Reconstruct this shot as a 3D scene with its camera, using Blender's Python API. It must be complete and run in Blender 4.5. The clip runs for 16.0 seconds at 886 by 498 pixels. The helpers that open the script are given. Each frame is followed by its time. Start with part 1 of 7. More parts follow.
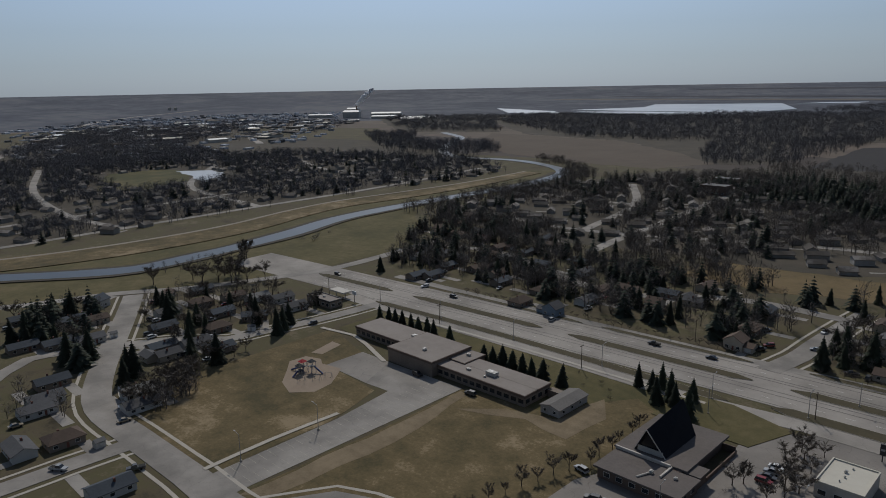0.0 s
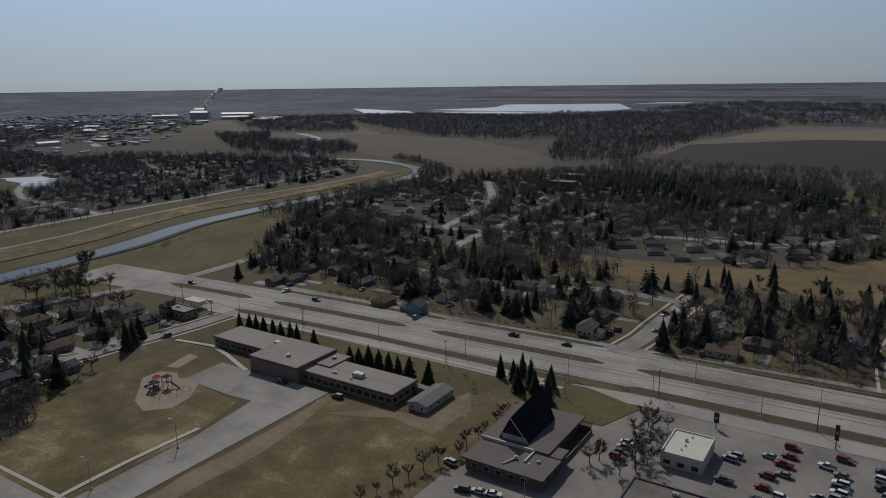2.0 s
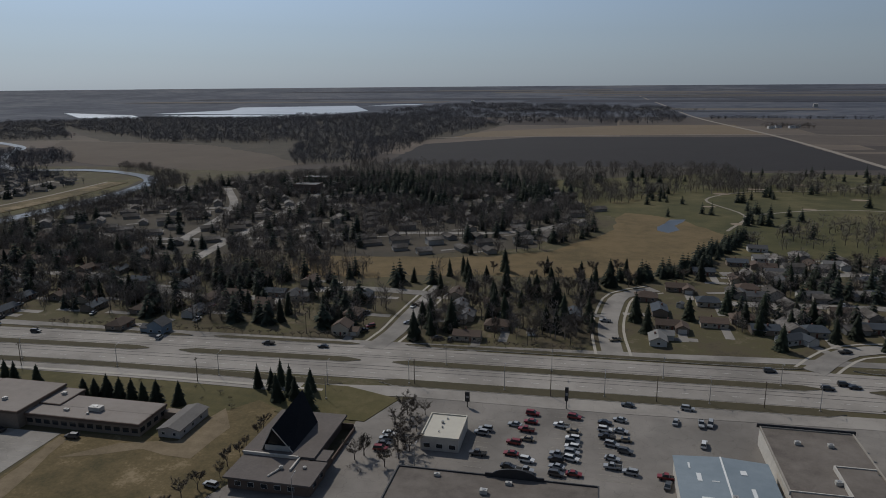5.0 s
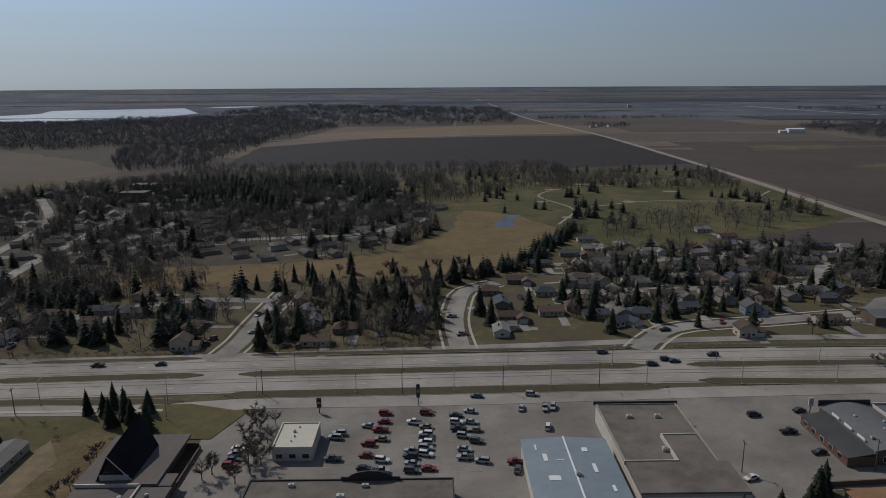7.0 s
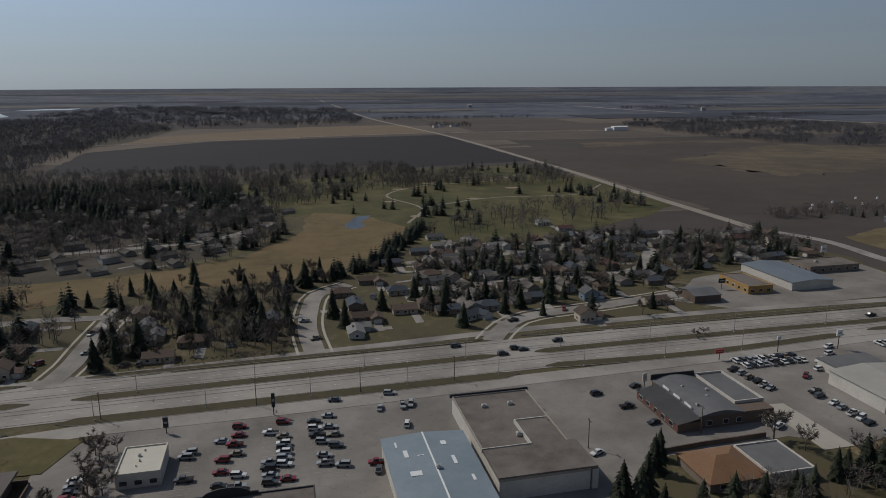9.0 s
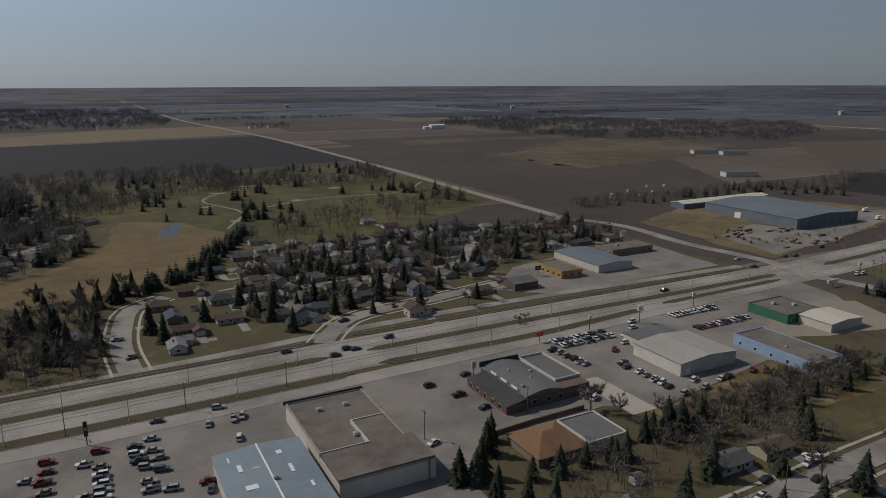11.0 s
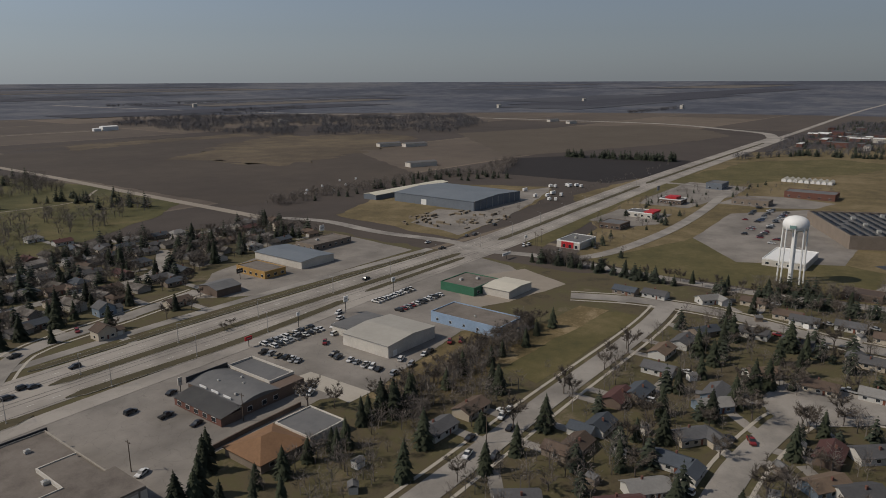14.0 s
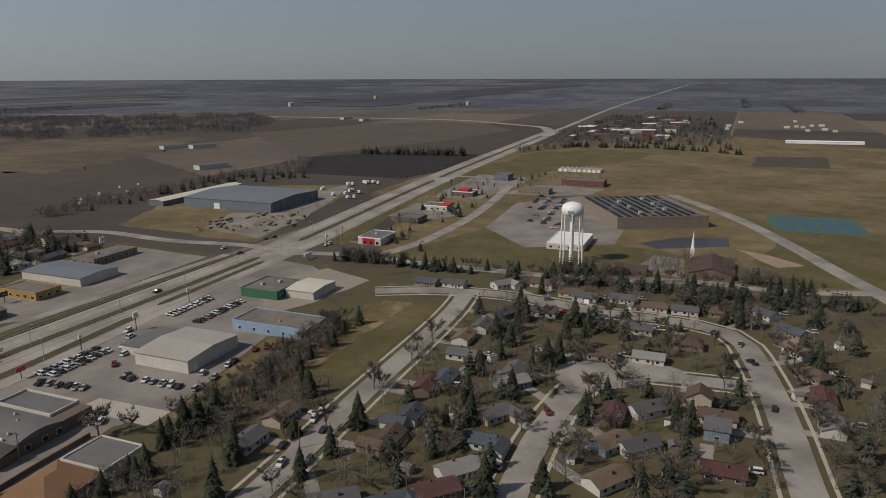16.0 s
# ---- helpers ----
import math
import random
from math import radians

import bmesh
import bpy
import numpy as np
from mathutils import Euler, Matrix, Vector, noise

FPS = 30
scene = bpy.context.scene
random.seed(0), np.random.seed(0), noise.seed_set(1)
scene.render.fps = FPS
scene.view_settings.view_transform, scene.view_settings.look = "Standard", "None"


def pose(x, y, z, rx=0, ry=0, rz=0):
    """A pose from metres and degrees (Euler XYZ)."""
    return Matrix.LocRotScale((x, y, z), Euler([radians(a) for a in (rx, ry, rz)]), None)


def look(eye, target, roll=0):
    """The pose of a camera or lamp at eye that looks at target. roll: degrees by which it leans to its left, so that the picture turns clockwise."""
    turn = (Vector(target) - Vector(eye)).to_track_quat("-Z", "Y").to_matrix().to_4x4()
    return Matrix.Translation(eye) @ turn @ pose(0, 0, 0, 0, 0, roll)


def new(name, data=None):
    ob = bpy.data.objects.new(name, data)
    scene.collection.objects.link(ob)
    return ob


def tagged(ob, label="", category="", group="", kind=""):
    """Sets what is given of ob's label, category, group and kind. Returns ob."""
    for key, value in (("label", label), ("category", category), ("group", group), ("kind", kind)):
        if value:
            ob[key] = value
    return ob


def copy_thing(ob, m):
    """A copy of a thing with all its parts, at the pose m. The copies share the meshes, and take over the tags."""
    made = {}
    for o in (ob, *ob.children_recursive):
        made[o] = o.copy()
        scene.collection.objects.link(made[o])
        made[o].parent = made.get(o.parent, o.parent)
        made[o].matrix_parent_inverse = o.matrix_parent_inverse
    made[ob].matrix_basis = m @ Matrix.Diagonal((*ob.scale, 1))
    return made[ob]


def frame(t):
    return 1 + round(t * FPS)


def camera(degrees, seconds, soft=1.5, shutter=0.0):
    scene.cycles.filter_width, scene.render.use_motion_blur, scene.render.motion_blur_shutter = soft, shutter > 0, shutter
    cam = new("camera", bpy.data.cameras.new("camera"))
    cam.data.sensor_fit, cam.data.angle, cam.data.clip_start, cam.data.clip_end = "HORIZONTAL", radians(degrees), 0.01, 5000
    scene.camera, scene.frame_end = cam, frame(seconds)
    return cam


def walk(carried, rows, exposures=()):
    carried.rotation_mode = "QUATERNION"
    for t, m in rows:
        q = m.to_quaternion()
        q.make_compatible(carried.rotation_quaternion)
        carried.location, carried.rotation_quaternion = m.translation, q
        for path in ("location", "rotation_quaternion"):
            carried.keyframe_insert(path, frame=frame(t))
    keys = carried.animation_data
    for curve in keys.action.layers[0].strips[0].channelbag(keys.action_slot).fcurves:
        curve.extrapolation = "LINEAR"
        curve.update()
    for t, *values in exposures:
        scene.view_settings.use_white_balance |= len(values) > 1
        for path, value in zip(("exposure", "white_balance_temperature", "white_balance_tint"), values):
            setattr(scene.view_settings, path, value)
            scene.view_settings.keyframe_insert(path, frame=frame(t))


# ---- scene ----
# A drone that hangs over the town and turns to its right.
cam = camera(64.26, 16.0, soft=0.95)
# seconds, x, y, z, tilt from straight down, roll, heading
ROWS = [
    (0.0, -4.72, -25.05, 110.52, 76.954, -1.042, 44.504),
    (0.5, -4.67, -25.20, 110.59, 76.901, -0.934, 41.892),
    (1.0, -4.63, -25.33, 110.63, 76.857, -0.844, 38.924),
    (1.5, -4.59, -25.44, 110.67, 76.822, -0.770, 35.945),
    (2.0, -4.56, -25.53, 110.69, 76.796, -0.707, 32.965),
    (2.5, -4.53, -25.61, 110.70, 76.779, -0.653, 29.967),
    (3.0, -4.51, -25.67, 110.70, 76.769, -0.606, 26.634),
    (3.5, -4.50, -25.72, 110.69, 76.766, -0.564, 23.018),
    (4.0, -4.48, -25.76, 110.67, 76.768, -0.525, 19.420),
    (4.5, -4.48, -25.79, 110.64, 76.775, -0.489, 15.807),
    (5.0, -4.48, -25.79, 110.60, 76.785, -0.455, 12.251),
    (5.5, -4.48, -25.79, 110.56, 76.797, -0.422, 8.802),
    (6.0, -4.48, -25.79, 110.52, 76.811, -0.391, 5.487),
    (6.5, -4.49, -25.79, 110.48, 76.823, -0.361, 2.333),
    (7.0, -4.49, -25.80, 110.44, 76.835, -0.332, -0.634),
    (7.5, -4.50, -25.78, 110.39, 76.843, -0.306, -3.500),
    (8.0, -4.51, -25.77, 110.34, 76.848, -0.282, -6.628),
    (8.5, -4.52, -25.75, 110.29, 76.848, -0.260, -9.828),
    (9.0, -4.54, -25.74, 110.25, 76.842, -0.242, -13.039),
    (9.5, -4.55, -25.74, 110.21, 76.830, -0.227, -16.404),
    (10.0, -4.57, -25.73, 110.18, 76.812, -0.216, -19.941),
    (10.5, -4.59, -25.73, 110.15, 76.786, -0.209, -23.626),
    (11.0, -4.60, -25.73, 110.12, 76.753, -0.206, -27.435),
    (11.5, -4.62, -25.72, 110.09, 76.712, -0.206, -31.344),
    (12.0, -4.63, -25.74, 110.07, 76.665, -0.210, -35.321),
    (12.5, -4.65, -25.76, 110.07, 76.612, -0.216, -39.348),
    (13.0, -4.66, -25.80, 110.08, 76.554, -0.222, -43.513),
    (13.5, -4.67, -25.85, 110.10, 76.491, -0.228, -47.725),
    (14.0, -4.68, -25.91, 110.13, 76.427, -0.231, -51.996),
    (14.5, -4.69, -25.99, 110.17, 76.362, -0.229, -56.223),
    (15.0, -4.70, -26.08, 110.23, 76.299, -0.219, -60.405),
    (15.5, -4.70, -26.19, 110.31, 76.242, -0.196, -64.627),
    (16.0, -4.70, -26.32, 110.40, 76.193, -0.157, -68.410),
]
walk(cam, [(t, pose(x, y, z, tilt, 0, yaw) @ pose(0, 0, 0, 0, 0, roll)) for t, x, y, z, tilt, roll, yaw in ROWS],
     exposures=[(0.0, -0.86, 6150, 10), (7.0, -0.82, 6200, 10), (11.0, -0.76, 6450, 11), (16.0, -0.42, 6850, 12)])

# ---- light: a clear spring sky, the sun high and to the west ----
SUN_ELEV, SUN_YAW = 44.0, 46.0          # degrees above the horizon; heading, left of +y
world = bpy.data.worlds.new("sky")
scene.world = world
world.use_nodes = True
nt = world.node_tree
sky = nt.nodes.new("ShaderNodeTexSky")
sky.sky_type = "NISHITA"
sky.sun_disc = False
sky.sun_elevation = radians(SUN_ELEV)
sky.sun_rotation = radians(-SUN_YAW)
sky.air_density, sky.dust_density, sky.ozone_density = 1.0, 0.7, 2.0
sky.altitude = 300
haze = nt.nodes.new("ShaderNodeHueSaturation")          # thin high haze takes some colour out of the sky
haze.inputs["Saturation"].default_value = 0.45
nt.links.new(sky.outputs[0], haze.inputs["Color"])
cool = nt.nodes.new("ShaderNodeMix")
cool.data_type, cool.blend_type = "RGBA", "MULTIPLY"
cool.inputs[0].default_value = 1.0
cool.inputs[7].default_value = (0.84, 0.98, 1.16, 1)
nt.links.new(haze.outputs[0], cool.inputs[6])
# pale haze low over the horizon all round
up = nt.nodes.new("ShaderNodeSeparateXYZ")
way = nt.nodes.new("ShaderNodeTexCoord").outputs["Generated"]
nt.links.new(way, up.inputs[0])
low = nt.nodes.new("ShaderNodeMapRange")
low.interpolation_type = "SMOOTHSTEP"
low.inputs["From Min"].default_value, low.inputs["From Max"].default_value = -0.02, 0.16
low.inputs["To Min"].default_value, low.inputs["To Max"].default_value = 0.62, 0.0
nt.links.new(up.outputs["Z"], low.inputs["Value"])
veil = nt.nodes.new("ShaderNodeMix")
veil.data_type = "RGBA"
veil.inputs[7].default_value = (4.5, 5.1, 5.6, 1)
nt.links.new(low.outputs[0], veil.inputs[0])
nt.links.new(cool.outputs[2], veil.inputs[6])
_sy, _se = radians(SUN_YAW), radians(SUN_ELEV)
SUN_DIR = Vector((-math.sin(_sy) * math.cos(_se), math.cos(_sy) * math.cos(_se), math.sin(_se)))
side = nt.nodes.new("ShaderNodeVectorMath")         # a hazy sky is brighter on the sun's side
side.operation = "DOT_PRODUCT"
side.inputs[1].default_value = SUN_DIR
nt.links.new(way, side.inputs[0])
glow = nt.nodes.new("ShaderNodeMapRange")
glow.inputs["From Min"].default_value, glow.inputs["From Max"].default_value = -0.5, 0.75
glow.inputs["To Min"].default_value, glow.inputs["To Max"].default_value = 0.58, 1.16
nt.links.new(side.outputs["Value"], glow.inputs["Value"])
lit = nt.nodes.new("ShaderNodeVectorMath")
lit.operation = "SCALE"
nt.links.new(veil.outputs[2], lit.inputs[0])
nt.links.new(glow.outputs[0], lit.inputs["Scale"])
nt.links.new(lit.outputs[0], nt.nodes["Background"].inputs[0])
nt.nodes["Background"].inputs[1].default_value = 0.088
sun = new("sun", bpy.data.lights.new("sun", "SUN"))
sun.data.energy, sun.data.angle, sun.data.color = 3.9, radians(0.6), (1.0, 0.92, 0.80)
sun.matrix_basis = look((0, 0, 300), Vector((0, 0, 300)) - SUN_DIR)


# ---- materials ----
def material(name, colours, rough=0.9, scales=(0.05, 0.6, 6.0), bump=0.0, metal=0.0, vary=0.0, world_space=True, spec=0.3, soften=0.5):
    """A surface that wanders between two to four colours at a large, a middle and a fine scale; vary: brightness from object to object."""
    m = bpy.data.materials.new(name)
    m.use_nodes = True
    t = m.node_tree
    b = t.nodes["Principled BSDF"]
    b.inputs["Roughness"].default_value = rough
    b.inputs["Metallic"].default_value = metal
    b.inputs["Specular IOR Level"].default_value = spec
    if world_space:
        co = t.nodes.new("ShaderNodeNewGeometry").outputs["Position"]
    else:
        co = t.nodes.new("ShaderNodeTexCoord").outputs["Object"]
    mixed = None
    for s, w in zip(scales, (0.5, 0.3, 0.2)):
        n = t.nodes.new("ShaderNodeTexNoise")
        n.inputs["Scale"].default_value = s
        n.inputs["Detail"].default_value = 5
        n.inputs["Roughness"].default_value = 0.65
        t.links.new(co, n.inputs["Vector"])
        k = t.nodes.new("ShaderNodeMath")
        k.operation = "MULTIPLY_ADD"
        k.inputs[1].default_value = w
        t.links.new(n.outputs["Fac"], k.inputs[0])
        if mixed is None:
            k.inputs[2].default_value = 0
        else:
            t.links.new(mixed, k.inputs[2])
        mixed = k.outputs[0]
        fine = n
    r = t.nodes.new("ShaderNodeValToRGB")
    e = r.color_ramp.elements
    lo, hi = 0.5 - 0.18 * soften * 2, 0.5 + 0.18 * soften * 2
    e[0].position, e[1].position = lo, hi
    e[0].color, e[1].color = (*colours[0], 1), (*colours[-1], 1)
    for i, c in enumerate(colours[1:-1], 1):
        x = e.new(lo + (hi - lo) * i / (len(colours) - 1))
        x.color = (*c, 1)
    t.links.new(mixed, r.inputs["Fac"])
    out = r.outputs["Color"]
    if vary:
        o = t.nodes.new("ShaderNodeObjectInfo")
        g = t.nodes.new("ShaderNodeMapRange")
        g.inputs["To Min"].default_value, g.inputs["To Max"].default_value = 1 - vary, 1 + vary
        t.links.new(o.outputs["Random"], g.inputs["Value"])
        h = t.nodes.new("ShaderNodeHueSaturation")
        t.links.new(g.outputs[0], h.inputs["Value"])
        t.links.new(out, h.inputs["Color"])
        out = h.outputs[0]
    t.links.new(out, b.inputs["Base Color"])
    if bump:
        u = t.nodes.new("ShaderNodeBump")
        u.inputs["Strength"].default_value = bump
        u.inputs["Distance"].default_value = 0.05
        t.links.new(fine.outputs["Fac"], u.inputs["Height"])
        t.links.new(u.outputs[0], b.inputs["Normal"])
    return m


def plain(name, c, rough=0.6, spread=0.2, metal=0.0, spec=0.4, vary=0.0, scales=(0.15, 1.2, 9.0)):
    """One colour with a little weathering, in the object's own space."""
    a = tuple(v * (1 - spread) for v in c)
    z = tuple(min(1, v * (1 + spread)) for v in c)
    return material(name, [a, z], rough, scales, 0.0, metal, vary, False, spec)


def weathered(m, crack=0.12, dark=0.55, patches=0.035, deep=0.35):
    """Lays wandering dark cracks and broad oily patches over a paved surface."""
    t = m.node_tree
    b = t.nodes["Principled BSDF"]
    old = b.inputs["Base Color"].links[0].from_socket
    co = t.nodes.new("ShaderNodeNewGeometry").outputs["Position"]
    wob = t.nodes.new("ShaderNodeTexNoise")
    wob.inputs["Scale"].default_value = 0.25
    add = t.nodes.new("ShaderNodeVectorMath")
    add.operation = "MULTIPLY_ADD"
    add.inputs[1].default_value = (5, 5, 0)
    t.links.new(co, wob.inputs["Vector"])
    t.links.new(wob.outputs["Color"], add.inputs[0])
    t.links.new(co, add.inputs[2])
    vor = t.nodes.new("ShaderNodeTexVoronoi")
    vor.feature = "DISTANCE_TO_EDGE"
    vor.voronoi_dimensions = "2D"
    vor.inputs["Scale"].default_value = crack
    t.links.new(add.outputs[0], vor.inputs["Vector"])
    line = t.nodes.new("ShaderNodeMapRange")
    line.inputs["From Max"].default_value = 0.016
    line.inputs["To Min"].default_value, line.inputs["To Max"].default_value = dark, 1.0
    t.links.new(vor.outputs["Distance"], line.inputs["Value"])
    big = t.nodes.new("ShaderNodeTexNoise")
    big.inputs["Scale"].default_value = patches
    big.inputs["Detail"].default_value = 6
    t.links.new(co, big.inputs["Vector"])
    stain = t.nodes.new("ShaderNodeMapRange")
    stain.inputs["From Min"].default_value, stain.inputs["From Max"].default_value = 0.36, 0.6
    stain.inputs["To Min"].default_value, stain.inputs["To Max"].default_value = 1 - deep, 1.06
    t.links.new(big.outputs["Fac"], stain.inputs["Value"])
    both = t.nodes.new("ShaderNodeMath")
    both.operation = "MULTIPLY"
    t.links.new(line.outputs[0], both.inputs[0])
    t.links.new(stain.outputs[0], both.inputs[1])
    h = t.nodes.new("ShaderNodeHueSaturation")
    t.links.new(both.outputs[0], h.inputs["Value"])
    t.links.new(old, h.inputs["Color"])
    t.links.new(h.outputs[0], b.inputs["Base Color"])
    return m


DRY = material("dry_grass", [(0.070, 0.058, 0.027), (0.105, 0.081, 0.038), (0.14, 0.105, 0.052), (0.24, 0.185, 0.11)], 1.0, (0.022, 0.10, 0.9), 0.3, soften=0.24)
LAWN = material("spring_lawn", [(0.062, 0.058, 0.024), (0.095, 0.082, 0.034), (0.14, 0.112, 0.055)], 1.0, (0.03, 0.2, 2.0), 0.3, soften=0.35)
GREEN = material("green_turf", [(0.046, 0.047, 0.018), (0.078, 0.073, 0.028), (0.132, 0.108, 0.050)], 1.0, (0.012, 0.05, 1.0), 0.2, soften=0.3)
PARK_GRASS = material("park_grass", [(0.080, 0.064, 0.033), (0.135, 0.105, 0.053), (0.20, 0.155, 0.088)], 1.0, (0.012, 0.06, 0.5), 0.3, soften=0.3)
THATCH = material("straw_thatch", [(0.12, 0.092, 0.054), (0.17, 0.132, 0.082), (0.22, 0.172, 0.11)], 1.0, (0.05, 0.25, 1.5), 0.3, soften=0.3)
LITTER = material("leaf_litter", [(0.047, 0.042, 0.031), (0.068, 0.058, 0.043), (0.098, 0.080, 0.058)], 1.0, (0.02, 0.1, 1.0), 0.3)
MARSH = material("dead_rushes", [(0.095, 0.073, 0.034), (0.145, 0.105, 0.050), (0.185, 0.132, 0.066)], 1.0, (0.02, 0.12, 1.5), 0.3, soften=0.35)
YARD = material("winter_yard", [(0.054, 0.045, 0.028), (0.088, 0.071, 0.042), (0.082, 0.074, 0.034), (0.138, 0.110, 0.072)], 1.0, (0.03, 0.15, 1.0), 0.3, soften=0.3)
EARTH = material("ploughed_earth", [(0.048, 0.038, 0.032), (0.066, 0.053, 0.043), (0.086, 0.069, 0.054)], 1.0, (0.006, 0.04, 0.6), 0.3)
BLACK_EARTH = material("wet_black_earth", [(0.020, 0.017, 0.017), (0.028, 0.024, 0.023)], 0.95, (0.01, 0.06, 0.8), 0.3)
STUBBLE = material("stubble", [(0.14, 0.105, 0.065), (0.19, 0.145, 0.095)], 1.0, (0.006, 0.05, 0.7), 0.2)
ROAD = material("worn_concrete_road", [(0.23, 0.21, 0.185), (0.29, 0.265, 0.235), (0.33, 0.305, 0.27)], 0.9, (0.03, 0.25, 3.0), 0.1)
LOT = material("worn_asphalt_lot", [(0.175, 0.158, 0.138), (0.22, 0.20, 0.178), (0.26, 0.24, 0.21)], 0.9, (0.03, 0.2, 2.0), 0.1)
STREET = material("street_asphalt", [(0.21, 0.195, 0.175), (0.26, 0.24, 0.215), (0.30, 0.28, 0.25)], 0.9, (0.05, 0.3, 2.0), 0.1)
weathered(ROAD, 0.14, 0.8, 0.03, 0.2)
weathered(LOT, 0.16, 0.72, 0.04, 0.28)
weathered(STREET, 0.2, 0.78, 0.05, 0.25)
CONCRETE = material("pale_concrete", [(0.33, 0.30, 0.255), (0.42, 0.385, 0.33)], 0.85, (0.08, 0.5, 4.0), 0.1)
GRAVEL = material("gravel", [(0.22, 0.19, 0.155), (0.30, 0.265, 0.22)], 1.0, (0.02, 0.2, 2.0), 0.2)
SAND = material("playground_sand", [(0.23, 0.18, 0.135), (0.30, 0.24, 0.18)], 1.0, (0.1, 0.6, 4.0), 0.2)
WATER = material("river_water", [(0.035, 0.036, 0.036), (0.055, 0.055, 0.054)], 0.3, (0.02, 0.1, 0.5), 0.05, spec=0.3)
ICE = material("grey_ice", [(0.30, 0.32, 0.34), (0.52, 0.53, 0.54)], 0.35, (0.006, 0.03, 0.2), 0.0, spec=0.5)
PAINT_LINE = plain("road_paint", (0.62, 0.60, 0.55), 0.7)
BARK = plain("bark", (0.11, 0.09, 0.075), 1.0, 0.3, vary=0.25)
TWIG = plain("twigs", (0.100, 0.084, 0.069), 1.0, 0.3, vary=0.3)
NEEDLE = plain("spruce_needles", (0.028, 0.034, 0.019), 1.0, 0.45, vary=0.4)
GLASS = plain("dark_window_glass", (0.025, 0.03, 0.035), 0.12, 0.1, spec=0.6)
RUBBER = plain("tyre_rubber", (0.02, 0.02, 0.02), 0.9)
STEEL = plain("galvanised_steel", (0.30, 0.30, 0.30), 0.5, 0.1, 0.3)
POLE_WOOD = plain("weathered_pole_wood", (0.11, 0.085, 0.065), 0.95, 0.3)
WHITE = plain("white_paint", (0.72, 0.72, 0.70), 0.6, 0.08)
ASPHALT_ROOF = plain("gravel_flat_roof", (0.20, 0.18, 0.16), 0.95, 0.18)


# ---- building helpers ----
def part(name, bm, mat, parent=None, label="", smooth=False):
    me = bpy.data.meshes.new(name)
    bm.to_mesh(me)
    bm.free()
    me.materials.append(mat)
    if smooth:
        me.shade_smooth()
    ob = new(name, me)
    ob.parent = parent
    if label:
        ob["label"] = label
    return ob


def thing(name, label, category, group="", m=None, kind=""):
    ob = new(name)
    if m is not None:
        ob.matrix_basis = m
    return tagged(ob, label, category, group, kind)


def box(bm, x0, x1, y0, y1, z0, z1):
    v = [bm.verts.new((x, y, z)) for z in (z0, z1) for x, y in ((x0, y0), (x1, y0), (x1, y1), (x0, y1))]
    for q in ((3, 2, 1, 0), (4, 5, 6, 7), (0, 1, 5, 4), (1, 2, 6, 5), (2, 3, 7, 6), (3, 0, 4, 7)):
        bm.faces.new([v[i] for i in q])
    return bm


def boxes(*rows):
    bm = bmesh.new()
    for r in rows:
        box(bm, *r)
    return bm


def cyl(bm, x, y, z0, z1, r0, r1=None, n=10):
    r1 = r0 if r1 is None else r1
    a = [bm.verts.new((x + r0 * math.cos(6.2832 * i / n), y + r0 * math.sin(6.2832 * i / n), z0)) for i in range(n)]
    b = [bm.verts.new((x + r1 * math.cos(6.2832 * i / n), y + r1 * math.sin(6.2832 * i / n), z1)) for i in range(n)]
    for i in range(n):
        bm.faces.new((a[i], a[(i + 1) % n], b[(i + 1) % n], b[i]))
    bm.faces.new(b)
    bm.faces.new(a[::-1])
    return bm


def rod(bm, p, q, r, n=5, r1=None):
    """A thin round bar from p to q."""
    p, q = Vector(p), Vector(q)
    d = (q - p).normalized()
    u = d.orthogonal().normalized()
    w = d.cross(u)
    r1 = r if r1 is None else r1
    a = [bm.verts.new(p + r * (u * math.cos(6.2832 * i / n) + w * math.sin(6.2832 * i / n))) for i in range(n)]
    b = [bm.verts.new(q + r1 * (u * math.cos(6.2832 * i / n) + w * math.sin(6.2832 * i / n))) for i in range(n)]
    for i in range(n):
        bm.faces.new((a[i], a[(i + 1) % n], b[(i + 1) % n], b[i]))
    bm.faces.new(b)
    bm.faces.new(a[::-1])
    return bm


def prism(pts, z0, z1, bm=None):
    """A slab with the outline pts (any order round), its edges upright."""
    bm = bm or bmesh.new()
    area = sum(a[0] * b[1] - b[0] * a[1] for a, b in zip(pts, pts[1:] + pts[:1]))
    pts = pts if area > 0 else pts[::-1]
    lo = [bm.verts.new((x, y, z0)) for x, y in pts]
    hi = [bm.verts.new((x, y, z1)) for x, y in pts]
    bm.faces.new(hi)
    for i in range(len(pts)):
        j = (i + 1) % len(pts)
        bm.faces.new((lo[i], lo[j], hi[j], hi[i]))
    return bm


from mathutils import geometry

# ---- the lie of the land: flat, and lifting towards the horizon as far as the sheet reaches ----
EYE = Vector((-4.6, -25.7, 110.3))


def lift(r):
    return 0.0 if r < 2400 else 88.0 * ((r - 2400) / 2540.0) ** 2


def height(x, y):
    return lift(math.hypot(x - EYE.x, y - EYE.y))


